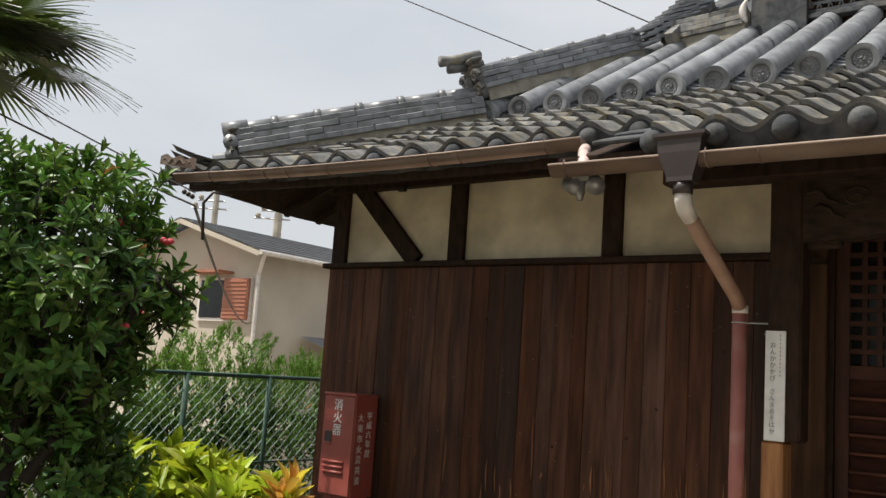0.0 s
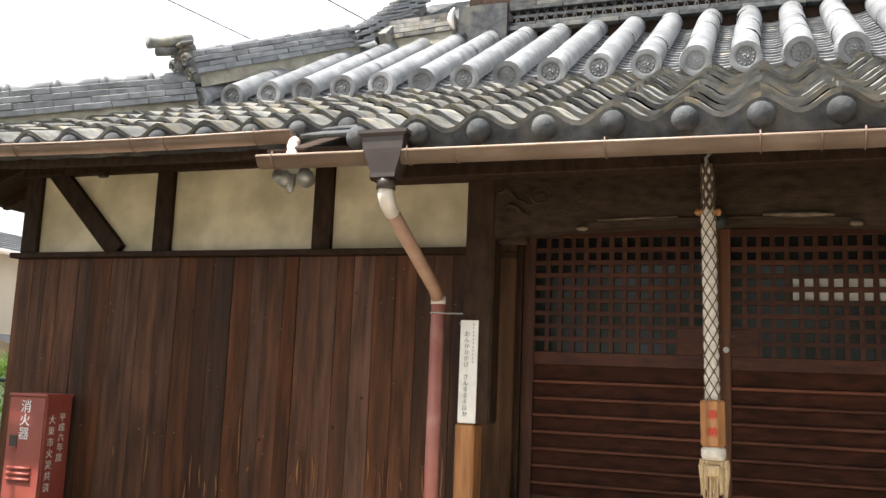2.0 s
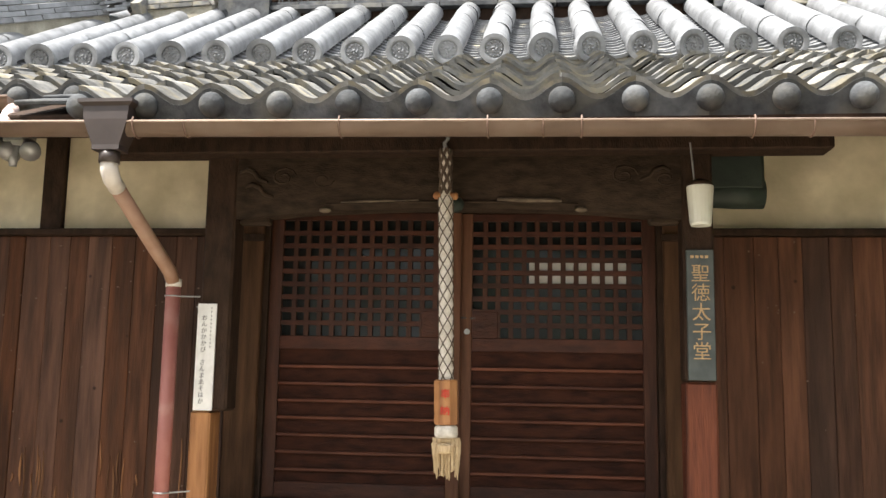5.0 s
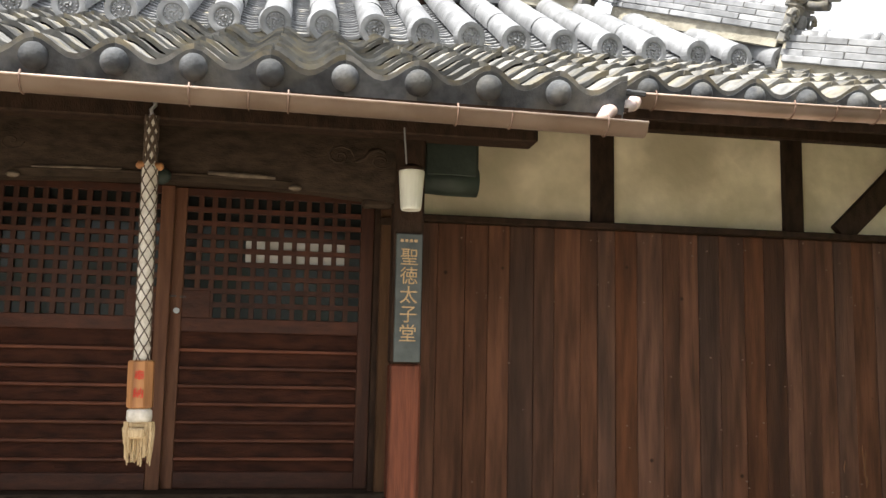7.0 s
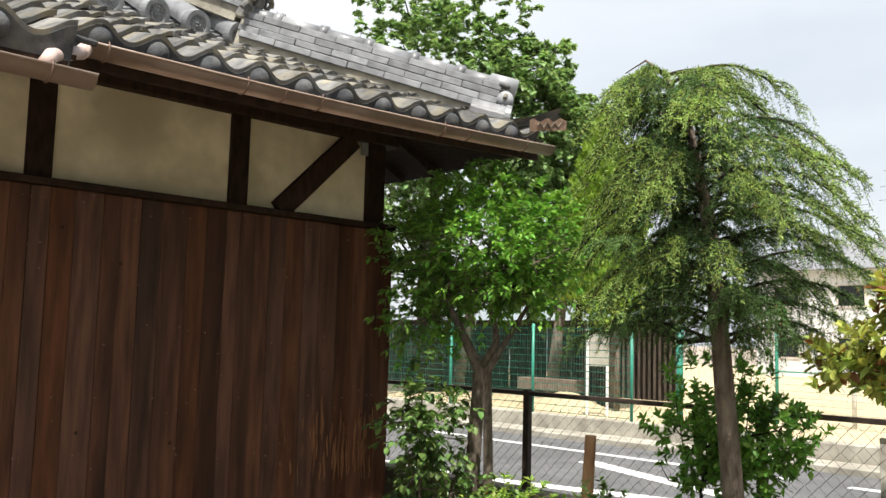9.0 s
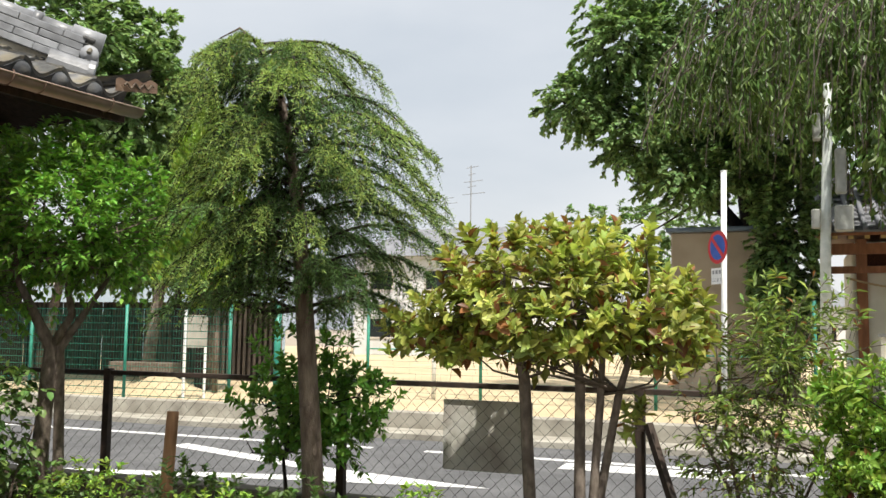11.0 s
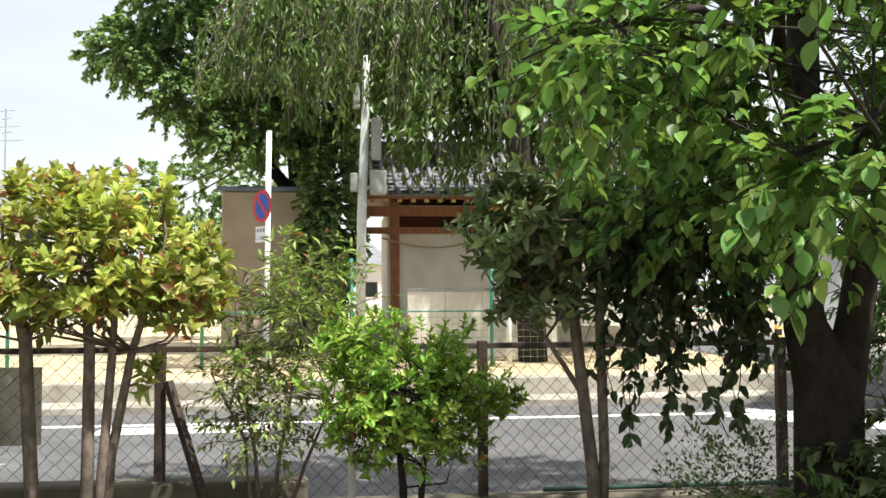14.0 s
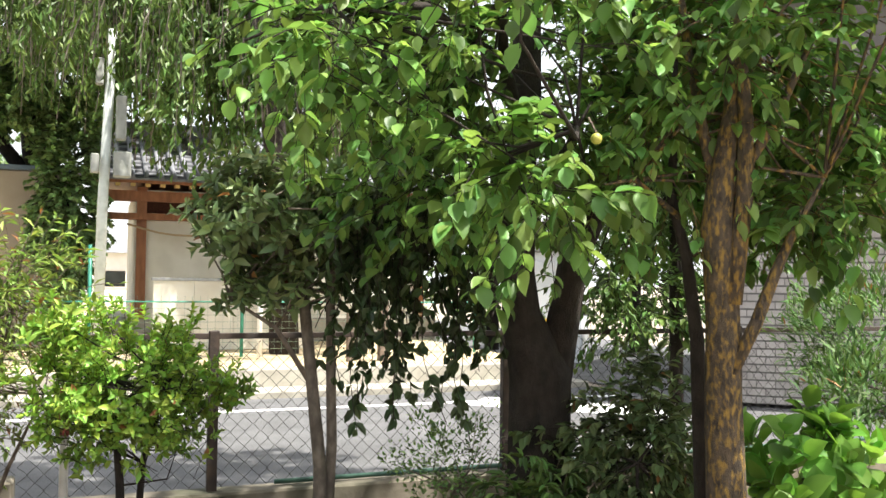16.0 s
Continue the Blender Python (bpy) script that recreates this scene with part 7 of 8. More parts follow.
def creeper(base, seed):
    rng = np.random.default_rng(seed)
    t = thing("hanging_creeper", base, "dark creeper hanging in leafy strings from the trees", "creeper")
    lines, P, Dv = [], [], []
    for k in range(86):
        p = np.array([4.78 + rng.normal() * 0.12, -6.55 + rng.uniform(-0.34, 0.32), 1.72 + rng.normal() * 0.08])
        ln = rng.uniform(0.25, 0.72) if rng.random() < 0.75 else rng.uniform(0.7, 1.05)
        s = np.linspace(0, 1, 9)
        pl = p + np.array([rng.normal() * 0.06, rng.normal() * 0.08, 0]) * (s ** 1.5)[:, None] - np.array([0, 0, ln]) * s[:, None]
        pl[:, :2] += 0.02 * np.sin(s * 9 + k)[:, None]
        lines.append([tuple(q) for q in pl])
        for q in rng.uniform(0.0, 1, int(ln * 34)):
            i = min(7.99, q * 8)
            P.append(pl[int(i)] + (pl[int(i) + 1] - pl[int(i)]) * (i % 1))
            Dv.append([rng.normal() * 0.6, rng.normal() * 0.6, -0.8])
    v, f = strands(lines, 0.0025)
    raw("vine", v, f, M_BARKDARK, t)
    P, Dv = np.array(P), np.array(Dv)
    v, f = foliage(P, Dv, unit(rng, len(P)) + np.array([-0.7, 0.3, 0.3]), 0.064 * (0.6 + 0.7 * rng.random(len(P))), 0.034, 8)
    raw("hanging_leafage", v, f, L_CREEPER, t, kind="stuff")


creeper((4.8, -6.5, 0), 109)
# broad-leaved tree over the path
OPENING = (((4.0, -7.28, 1.95), (4.62, -6.72, 2.55)), ((3.1, -6.85, 1.92), (4.0, -6.38, 2.38)))   # leafless gap before the upper trunk
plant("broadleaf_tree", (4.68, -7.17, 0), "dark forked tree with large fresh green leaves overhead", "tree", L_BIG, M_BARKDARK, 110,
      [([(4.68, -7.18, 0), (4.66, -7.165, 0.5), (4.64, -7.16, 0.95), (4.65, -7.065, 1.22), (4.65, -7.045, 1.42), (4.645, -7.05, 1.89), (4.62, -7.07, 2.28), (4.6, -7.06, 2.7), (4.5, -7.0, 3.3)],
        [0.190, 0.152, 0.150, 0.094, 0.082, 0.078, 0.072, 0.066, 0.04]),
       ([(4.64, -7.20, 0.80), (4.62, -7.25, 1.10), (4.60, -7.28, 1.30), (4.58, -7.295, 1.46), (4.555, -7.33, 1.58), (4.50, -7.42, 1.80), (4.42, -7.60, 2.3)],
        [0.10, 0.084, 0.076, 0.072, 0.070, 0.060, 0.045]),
       ([(4.62, -7.05, 2.05), (4.3, -6.8, 2.30), (3.9, -6.6, 2.42), (3.5, -6.3, 2.40)], [0.034, 0.026, 0.017, 0.006]),
       ([(4.60, -7.08, 1.75), (4.1, -7.0, 1.92), (3.6, -6.75, 1.90), (3.25, -6.55, 1.80)], [0.026, 0.020, 0.013, 0.005]),
       ([(4.3, -6.8, 2.30), (3.9, -6.3, 2.36), (3.7, -5.9, 2.26), (3.66, -5.62, 2.10)], [0.022, 0.016, 0.010, 0.004])],
      [dict(center=(3.80, -6.44, 2.22), radii=(0.66, 0.72, 0.52), n=260, twig=0.30, per=12, length=0.066, width=0.043, style=12, fill=0.15, up=0.1, droop=0.35, hang=0.22, gaps=0.16, clear=OPENING),
       dict(center=(4.3, -7.0, 2.35), radii=(0.75, 1.0, 0.75), n=360, twig=0.30, per=12, length=0.066, width=0.043, style=12, fill=0.2, up=0.1, droop=0.35, hang=0.22, gaps=0.14, clear=OPENING),
       dict(center=(4.5, -6.55, 1.82), radii=(0.45, 0.55, 0.32), n=110, twig=0.26, per=10, length=0.068, width=0.044, style=12, fill=0.2, droop=0.4, hang=0.5),
       dict(center=(3.60, -5.84, 2.12), radii=(0.32, 0.24, 0.26), n=54, twig=0.28, per=9, length=0.070, width=0.045, style=12, fill=0.2, up=0.1, droop=0.35, hang=0.22, gaps=0.1),
       dict(center=(3.00, -6.28, 2.30), radii=(0.22, 0.38, 0.12), n=22, twig=0.26, per=8, length=0.070, width=0.045, style=12, fill=0.2, up=0.0, droop=0.5, hang=0.6),
       dict(center=(3.50, -6.50, 1.72), radii=(0.30, 0.36, 0.22), n=40, twig=0.26, per=9, length=0.082, width=0.050, style=12, fill=0.2, droop=0.4, hang=0.5),
       # Upper canopy out of view, added to shade the crown's interior.
       dict(center=(4.2, -7.35, 3.25), radii=(1.2, 1.5, 0.55), n=330, twig=0.34, per=11, length=0.090, width=0.050, style=4, fill=0.1, up=0.1, droop=0.3, hang=0.4)], 60, 0.007)
FR = thing("green_fruit", (3.27, -6.63, 1.81), "small yellow-green round fruit on a twig", "fruit")
part("fruit_body", ball((3.27, -6.63, 1.81), 0.018), mat("yellow_green_fruit", (0.34, 0.34, 0.06), (0.42, 0.40, 0.08), 20, 0.5, 0), FR, smooth=True)
part("fruit_stalk", tube([(3.27, -6.63, 1.83), (3.30, -6.62, 1.88)], 0.003, 5), M_BARK, FR)
plant("lichen_tree", (3.57, -7.3, 0), "old garden tree with orange lichen on its bark", "tree", L_BIG, M_LICHEN, 111,
      [([(3.57, -7.36, 0), (3.56, -7.35, 0.6), (3.55, -7.33, 0.95), (3.54, -7.32, 1.25), (3.54, -7.30, 1.57), (3.53, -7.30, 1.70), (3.50, -7.33, 1.98), (3.47, -7.35, 2.4)], [0.085, 0.072, 0.066, 0.060, 0.062, 0.052, 0.034, 0.018]),
       ([(3.50, -7.33, 1.30), (3.46, -7.35, 1.67), (3.45, -7.35, 1.96), (3.45, -7.32, 2.24), (3.42, -7.36, 2.8)], [0.034, 0.030, 0.026, 0.022, 0.012]),
       ([(3.54, -7.30, 1.68), (3.58, -7.26, 1.95), (3.60, -7.20, 2.3), (3.56, -7.1, 2.8)], [0.026, 0.020, 0.016, 0.008]),
       ([(3.52, -7.31, 1.66), (3.42, -7.45, 1.95), (3.36, -7.60, 2.3)], [0.022, 0.018, 0.008]),
       ([(3.72, -7.36, 0), (3.71, -7.36, 0.57), (3.70, -7.33, 1.16), (3.71, -7.29, 1.47), (3.72, -7.23, 1.68), (3.71, -7.24, 2.3)], [0.032, 0.030, 0.027, 0.022, 0.018, 0.010], M_BARKDARK),
       ([(3.51, -7.33, 1.05), (3.46, -7.40, 1.23), (3.43, -7.46, 1.41), (3.40, -7.50, 1.53), (3.34, -7.6, 1.75)], [0.026, 0.023, 0.020, 0.016, 0.006]),
       ([(3.70, -7.25, 1.62), (3.62, -7.0, 1.74), (3.5, -6.8, 1.70)], [0.012, 0.009, 0.004])],
      [dict(center=(3.55, -7.55, 2.30), radii=(0.60, 0.75, 0.50), n=210, twig=0.26, per=10, length=0.078, width=0.044, style=12, fill=0.15, droop=0.4, hang=0.4),
       dict(center=(3.75, -7.15, 1.95), radii=(0.35, 0.35, 0.40), n=70, twig=0.24, per=10, length=0.076, width=0.042, style=12, fill=0.15, droop=0.4, hang=0.4),
       # Unseen overhead crown on the sun side, added to darken the leaves below.
       dict(center=(2.95, -8.05, 3.35), radii=(0.85, 0.95, 0.40), n=230, twig=0.30, per=11, length=0.085, width=0.052, style=4, fill=0.1, droop=0.3, hang=0.4),
       dict(center=(3.75, -8.12, 2.05), radii=(0.40, 0.42, 0.42), n=120, twig=0.26, per=10, length=0.076, width=0.046, style=12, fill=0.15, droop=0.4, hang=0.4),
       dict(center=(3.60, -7.68, 1.62), radii=(0.20, 0.24, 0.22), n=40, twig=0.22, per=9, length=0.076, width=0.046, style=12, fill=0.15, droop=0.3, hang=0.3),
       dict(center=(3.45, -7.75, 1.70), radii=(0.25, 0.30, 0.28), n=44, twig=0.22, per=9, length=0.076, width=0.042, style=12, fill=0.15, droop=0.3, hang=0.3)], 40, 0.007)
plant("hydrangea", (3.66, -7.78, 0), "low shrub with broad bright green leaves", "shrub", L_ROUND, M_BARK, 112,
      [([(3.70, -7.80, 0), (3.68, -7.78, 0.6)], [0.012, 0.006])],
      [dict(center=(3.64, -7.84, 0.66), radii=(0.30, 0.42, 0.26), whorl=46, leaves=7, length=0.135, width=0.092, style=12, fill=0.45, out=0.8, up=0.5, open_to=1.75, stalk=0.16)], 10, 0.006)
plant("dark_conifer_shrub", (4.4, -9.2, 0), "dark spreading conifer shrub in the corner", "shrub", L_CEDAR, M_BARKDARK, 113,
      [([(4.4, -9.2, 0), (4.4, -9.2, 0.8)], [0.03, 0.01])],
      [dict(center=(4.75, -9.45, 1.12), radii=(0.55, 0.55, 0.38), clumps=170, per=26, clump_r=0.13, length=0.08, width=0.012, style=2, fill=0.4),
       dict(center=(4.05, -8.52, 0.90), radii=(0.24, 0.28, 0.14), clumps=46, per=22, clump_r=0.12, length=0.09, width=0.013, style=2, fill=0.4)], 14, 0.01)
plant("dark_shrub", (4.2, -7.4, 0), "dark leathery shrub under the trees", "shrub", L_DARK, M_BARKDARK, 114,
      [([(4.2, -7.4, 0), (4.2, -7.4, 0.6)], [0.015, 0.006])],
      [dict(center=(4.35, -7.52, 0.66), radii=(0.28, 0.42, 0.36), n=270, twig=0.18, per=10, length=0.062, width=0.030, style=8, fill=0.2, up=0.2, droop=0.3, hang=0.3)], 10, 0.006)
plant("small_leaf_shrub", (4.85, -6.85, 0), "airy shrub with tiny pale leaves at the fence", "shrub", L_MID, M_BARK, 115,
      [([(4.85, -6.85, 0), (4.84, -6.82, 0.4)], [0.01, 0.005])],
      [dict(center=(4.85, -6.80, 0.55), radii=(0.26, 0.36, 0.30), clumps=130, per=9, clump_r=0.06, length=0.026, width=0.014, style=4, fill=0.2)], 20, 0.004)
plant("fern_clump", (4.35, -6.95, 0), "drooping narrow-leaved clump at the tree foot", "fern", L_MID, M_BARK, 116,
      [([(4.35, -6.95, 0), (4.35, -6.95, 0.3)], [0.012, 0.006])],
      [dict(center=(4.32, -6.98, 0.46), radii=(0.24, 0.36, 0.24), n=110, twig=0.3, per=12, length=0.085, width=0.022, style=8, fill=0.2, up=0.3, droop=0.7, hang=0.5, tip=1.0)], 8, 0.005)
for i, (x, y, z, rx, ry, rz, lm) in enumerate(((5.0, -1.1, 0.38, 0.28, 0.38, 0.22, L_FRESH), (5.05, -1.75, 0.42, 0.3, 0.4, 0.22, L_MID), (4.9, -2.55, 0.40, 0.3, 0.42, 0.20, L_MID), (4.85, -3.15, 0.40, 0.28, 0.36, 0.20, L_FRESH), (4.95, -0.2, 0.34, 0.25, 0.3, 0.2, L_MID), (4.8, -2.1, 0.36, 0.3, 0.4, 0.2, L_FRESH))):
    plant("low_shrub", (x, y, 0), "low clipped garden shrub with small green leaves" if i % 2 else "low garden shrub with fresh yellow-green leaves", "shrub", lm, M_BARK, 120 + i,
          [([(x, y, 0), (x, y, z)], [0.01, 0.005])],
          [dict(center=(x, y, z), radii=(rx, ry, rz), n=120, twig=0.13, per=10, length=0.045, width=0.022, style=4, fill=0.3, up=0.6, droop=0.1, hang=0.0, tip=0.5)], 8, 0.004, "low shrubs along the fence")

plant("corner_evergreen", (5.78, -8.75, 0), "dark evergreen at the garden fence corner with an added unseen top", "tree", L_MID, M_BARKDARK, 126,
      [([(5.78, -8.75, 0), (5.77, -8.74, 1.2), (5.74, -8.7, 3.0), (6.1, -8.4, 4.8)], [0.05, 0.044, 0.034, 0.012])],
      [dict(center=(5.72, -8.60, 2.55), radii=(0.55, 0.95, 1.35), n=900, twig=0.24, per=14, length=0.072, width=0.031, style=4, fill=0.15, up=0.1, droop=0.4, hang=0.3),
       dict(center=(5.68, -8.35, 1.30), radii=(0.30, 0.65, 0.45), n=170, twig=0.22, per=12, length=0.066, width=0.028, style=4, fill=0.2, droop=0.4, hang=0.3),
       # Unseen high crown, added to throw shade on the near road.
       dict(center=(6.3, -7.3, 5.2), radii=(1.6, 2.5, 0.9), n=900, twig=0.40, per=20, length=0.11, width=0.06, style=2, fill=0.2, droop=0.4, hang=0.3),
       dict(center=(5.75, -9.6, 2.2), radii=(0.5, 0.6, 1.0), n=190, twig=0.24, per=12, length=0.066, width=0.027, style=4, fill=0.2, droop=0.4, hang=0.3)], 34, 0.010)
# trees closing the garden on the south side
for i, (x, y, h, r) in enumerate(((-7.0, -11.5, 5.5, 1.9), (-3.6, -12.4, 6.2, 2.0), (-0.4, -12.0, 5.2, 1.8), (2.2, -12.8, 6.0, 1.8))):
    plant("garden_tree", (x, y, 0), "dense leafy tree on the garden's south side", "tree", L_MID, M_BARKDARK, 180 + i,
          [([(x, y, 0), (x, y, 1.6), (x + 0.1, y, h * 0.7)], [0.14, 0.12, 0.05])],
          [dict(center=(x, y, h * 0.60), radii=(r, r * 0.8, h * 0.38), n=150, twig=0.8, per=36, length=0.17, width=0.10, style=2, fill=0.2, droop=0.4, hang=0.3)], 10, 0.03, "garden trees")
# ---------------------------------------------------------------- far trees
for i, (x, y, h, r) in enumerate(((20.5, -14.2, 6.0, 1.7), (19.0, -17.2, 6.5, 1.9), (15.6, -18.6, 6.0, 2.0), (13.2, -17.4, 5.0, 1.5), (23.5, -12.2, 5.2, 1.6))):
    plant("lane_tree", (x, y, -0.2), "dark leafy tree behind the lane", "tree", L_MID, M_BARKDARK, 170 + i,
          [([(x, y, -0.2), (x, y, 1.8), (x + 0.1, y, h * 0.7)], [0.16, 0.13, 0.05])],
          [dict(center=(x, y, h * 0.62), radii=(r, r, h * 0.36), n=150, twig=0.8, per=40, length=0.18, width=0.10, style=2, fill=0.2, droop=0.4, hang=0.3),
           dict(center=(x, y, 1.3), radii=(r, r, 1.0), n=110, twig=0.7, per=40, length=0.14, width=0.08, style=2, fill=0.2, droop=0.3, hang=0.2)], 18, 0.03, "trees behind the lane")
FARL = dict(twig=0.50, per=44, length=0.120, width=0.080, style=2, fill=0.45, out=1.0, up=0.1, droop=0.35, hang=0.3, tip=0.8)
plant("park_tree", (21.6, -4.2, 0), "tall spreading park tree with layered drooping foliage", "tree", L_FAR, M_BARKDARK, 130,
      [([(21.8, -4.4, 0), (21.8, -4.3, 2.5), (21.5, -4.0, 5), (21.2, -3.4, 8)], [0.45, 0.38, 0.28, 0.1]), ([(21.7, -4.2, 3.2), (21.0, -2.6, 5.2), (20.4, -1.2, 6.2)], [0.16, 0.11, 0.04])],
      [dict(center=(19.6, -0.75, 6.35), radii=(0.9, 0.95, 0.62), n=200, **FARL),
       dict(center=(19.6, -1.7, 7.6), radii=(1.1, 1.1, 0.9), n=275, **FARL),
       dict(center=(19.8, -1.95, 5.5), radii=(1.0, 0.95, 0.75), n=225, **FARL),
       dict(center=(20.2, -3.6, 6.4), radii=(1.5, 1.7, 1.3), n=525, **FARL),
       dict(center=(20.2, -2.9, 4.75), radii=(1.1, 1.1, 0.6), n=225, **FARL),
       dict(center=(20.8, -4.3, 5.5), radii=(1.2, 1.4, 1.2), n=375, **FARL),
       dict(center=(20.8, -5.4, 7.6), radii=(1.6, 1.9, 1.4), n=475, **FARL),
       dict(center=(20.4, -3.2, 9.0), radii=(1.8, 2.6, 1.4), n=475, **FARL),
       dict(center=(20.35, -4.75, 3.0), radii=(0.4, 0.65, 2.2), n=500, **FARL),
       dict(center=(26.0, -1.4, 4.0), radii=(1.4, 3.0, 1.2), n=375, **FARL),
       dict(center=(23.0, -7.0, 7.0), radii=(1.2, 2.2, 1.8), n=475, **FARL)], 30, 0.035)
FARB = dict(FARL, twig=0.55, per=44, length=0.15, width=0.10)
plant("park_tree", (17.5, 13.0, 0), "tall broad tree behind the hall with bright crown", "tree", L_FAR, M_BARKDARK, 131,
      [([(17.5, 13, 0), (17.4, 13, 3), (17.0, 12.6, 8)], [0.4, 0.32, 0.1])],
      [dict(center=(16.6, 12.2, 8.0), radii=(2.8, 3.4, 3.0), n=1020, **FARB),
       dict(center=(18.0, 9.9, 6.9), radii=(1.7, 1.5, 2.2), n=700, **FARB),
       dict(center=(15.5, 14.0, 4.5), radii=(2.6, 3.0, 2.0), n=300, **FARB),
       dict(center=(19.5, 10.5, 3.6), radii=(1.4, 2.2, 1.6), n=300, **FARB)], 40, 0.05)


def conifer(x, y, h, r, seed, label, lm):
    rng = np.random.default_rng(seed)
    t = thing("conifer_tree", (x, y, 0), label, "tree", "park conifers")
    part("trunk", tube([(x, y, 0), (x, y, h * 0.9)], [0.12, 0.02], 8), M_BARKDARK, t)
    k = 13000
    f = rng.random(k) ** 0.8
    a = rng.uniform(0, 2 * math.pi, k)
    rad = r * (1 - f ** 1.8) * (0.75 + 0.3 * np.sin(a * 5 + f * 22) * np.sin(f * 37)) * (0.7 + 0.35 * rng.random(k))
    p = np.stack([x + rad * np.cos(a), y + rad * np.sin(a), 2.3 + f * (h - 2.4)], axis=1)
    d = np.stack([np.cos(a) * 0.6, np.sin(a) * 0.6, np.full(k, 1.0)], axis=1) + rng.normal(size=(k, 3)) * 0.35
    v, fc = foliage(p, d, unit(rng, k) + np.stack([np.cos(a), np.sin(a), a * 0], axis=1), 0.17, 0.055, 2)
    raw("crown", v, fc, lm, t)


conifer(16.9, 6.9, 6.7, 1.25, 140, "upright yellow-green clipped conifer in the park", L_CONIFER)
conifer(18.3, 8.6, 6.2, 1.2, 141, "upright mid-green conifer in the park", L_MID)
plant("yellow_bush", (16.6, 5.9, 0), "yellow-green bush at the conifer foot", "shrub", L_CONIFER, M_BARK, 142,
      [([(16.6, 6.3, 0), (16.6, 6.3, 2.0)], [0.06, 0.03])],
      [dict(center=(16.6, 6.5, 2.35), radii=(0.6, 0.6, 0.6), clumps=80, per=14, clump_r=0.2, length=0.14, width=0.07, style=4, fill=0.4)], 8, 0.02)
for i, (x, y, dx, h) in enumerate(((18.2, 12.6, 0.5, 3.4), (17.6, 8.9, 0.3, 3.2), (17.2, 7.0, 0.2, 3.0))):
    o = thing("pale_tree_trunk", (x, y, 0), "leaning pale-barked park tree trunk", "tree", "pale park trunks")
    part("trunk", tube([(x, y, 0), (x + 0.1, y - dx * 0.4, h / 2), (x + 0.2, y - dx, h)], [0.16, 0.13, 0.10], 10), M_PALEBARK, o, smooth=True)


def weeping(x, y, seed):
    rng = np.random.default_rng(seed)
    t = thing("weeping_tree", (x, y, 0), "large weeping tree with long hanging leafy twigs", "tree")
    part("trunk", tube([(x, y, 0), (x - 0.1, y + 0.1, 2.5), (x - 0.3, y + 0.4, 5.0), (x - 0.5, y + 1.0, 7.5)], [0.28, 0.24, 0.2, 0.1], 12), M_BARKDARK, t, smooth=True)
    P, Dv, lines = [], [], []
    for b in range(520):
        a, rr = rng.uniform(0, 2 * math.pi), rng.uniform(0.2, 1.0) ** 0.6
        c = np.array([x - 0.8 + math.cos(a) * rr * 2.2, y + 1.5 + math.sin(a) * rr * 4.3, 8.0 - 2.2 * rr ** 2 + rng.normal() * 0.4])
        ln = rng.uniform(1.4, 4.2) * (0.55 + 0.5 * rr)
        sway = np.array([math.cos(a) * 0.5, math.sin(a), 0]) * rng.uniform(0.1, 0.9) + rng.normal(size=3) * 0.12
        s = np.linspace(0, 1, 10)
        pl = c + sway * (s ** 0.55)[:, None] - np.array([0, 0, 1.0]) * (ln * s ** 1.4)[:, None]
        pl[:, 1] += 0.05 * np.sin(s * 7 + b)
        floor_z = np.interp(pl[:, 1], [-9.0, -8.0, -6.5, -5.0, -3.5], [2.3, 3.0, 3.55, 4.0, 4.7])
        pl = pl[pl[:, 2] > floor_z + 0.55 * np.sin(b * 1.7) + 0.2]
        if len(pl) < 3:
            continue
        lines.append([tuple(p) for p in pl])
        for q in rng.uniform(0.15, 1, int(ln * (20 if b % 5 > 1 else 4))):
            i = q * (len(pl) - 1)
            k = int(i)
            p = pl[k] + (pl[min(k + 1, len(pl) - 1)] - pl[k]) * (i - k)
            P.append(p + rng.normal(size=3) * 0.04)
            Dv.append(np.array([rng.normal() * 0.45, rng.normal() * 0.45, -1.0]))
    v, f = strands(lines, 0.012)
    raw("hanging_growth", v, f, M_PALEBARK, t, "long bare hanging twigs")
    P, Dv = np.array(P), np.array(Dv)
    v, f = foliage(P, Dv, unit(rng, len(P)), 0.17 * (0.6 + 0.7 * rng.random(len(P))), 0.052, 4)
    raw("crown", v, f, L_WILLOW, t)
    v, f, _ = crown(rng, (x + 0.8, y - 0.2, 6.4), (1.4, 4.4, 2.8), 640, 26, 0.42, 0.20, 0.10, 4, 0.2, up=0.0, droop=0.6)
    raw("inner_crown", v, f, L_MID, t)


weeping(17.6, -8.6, 150)

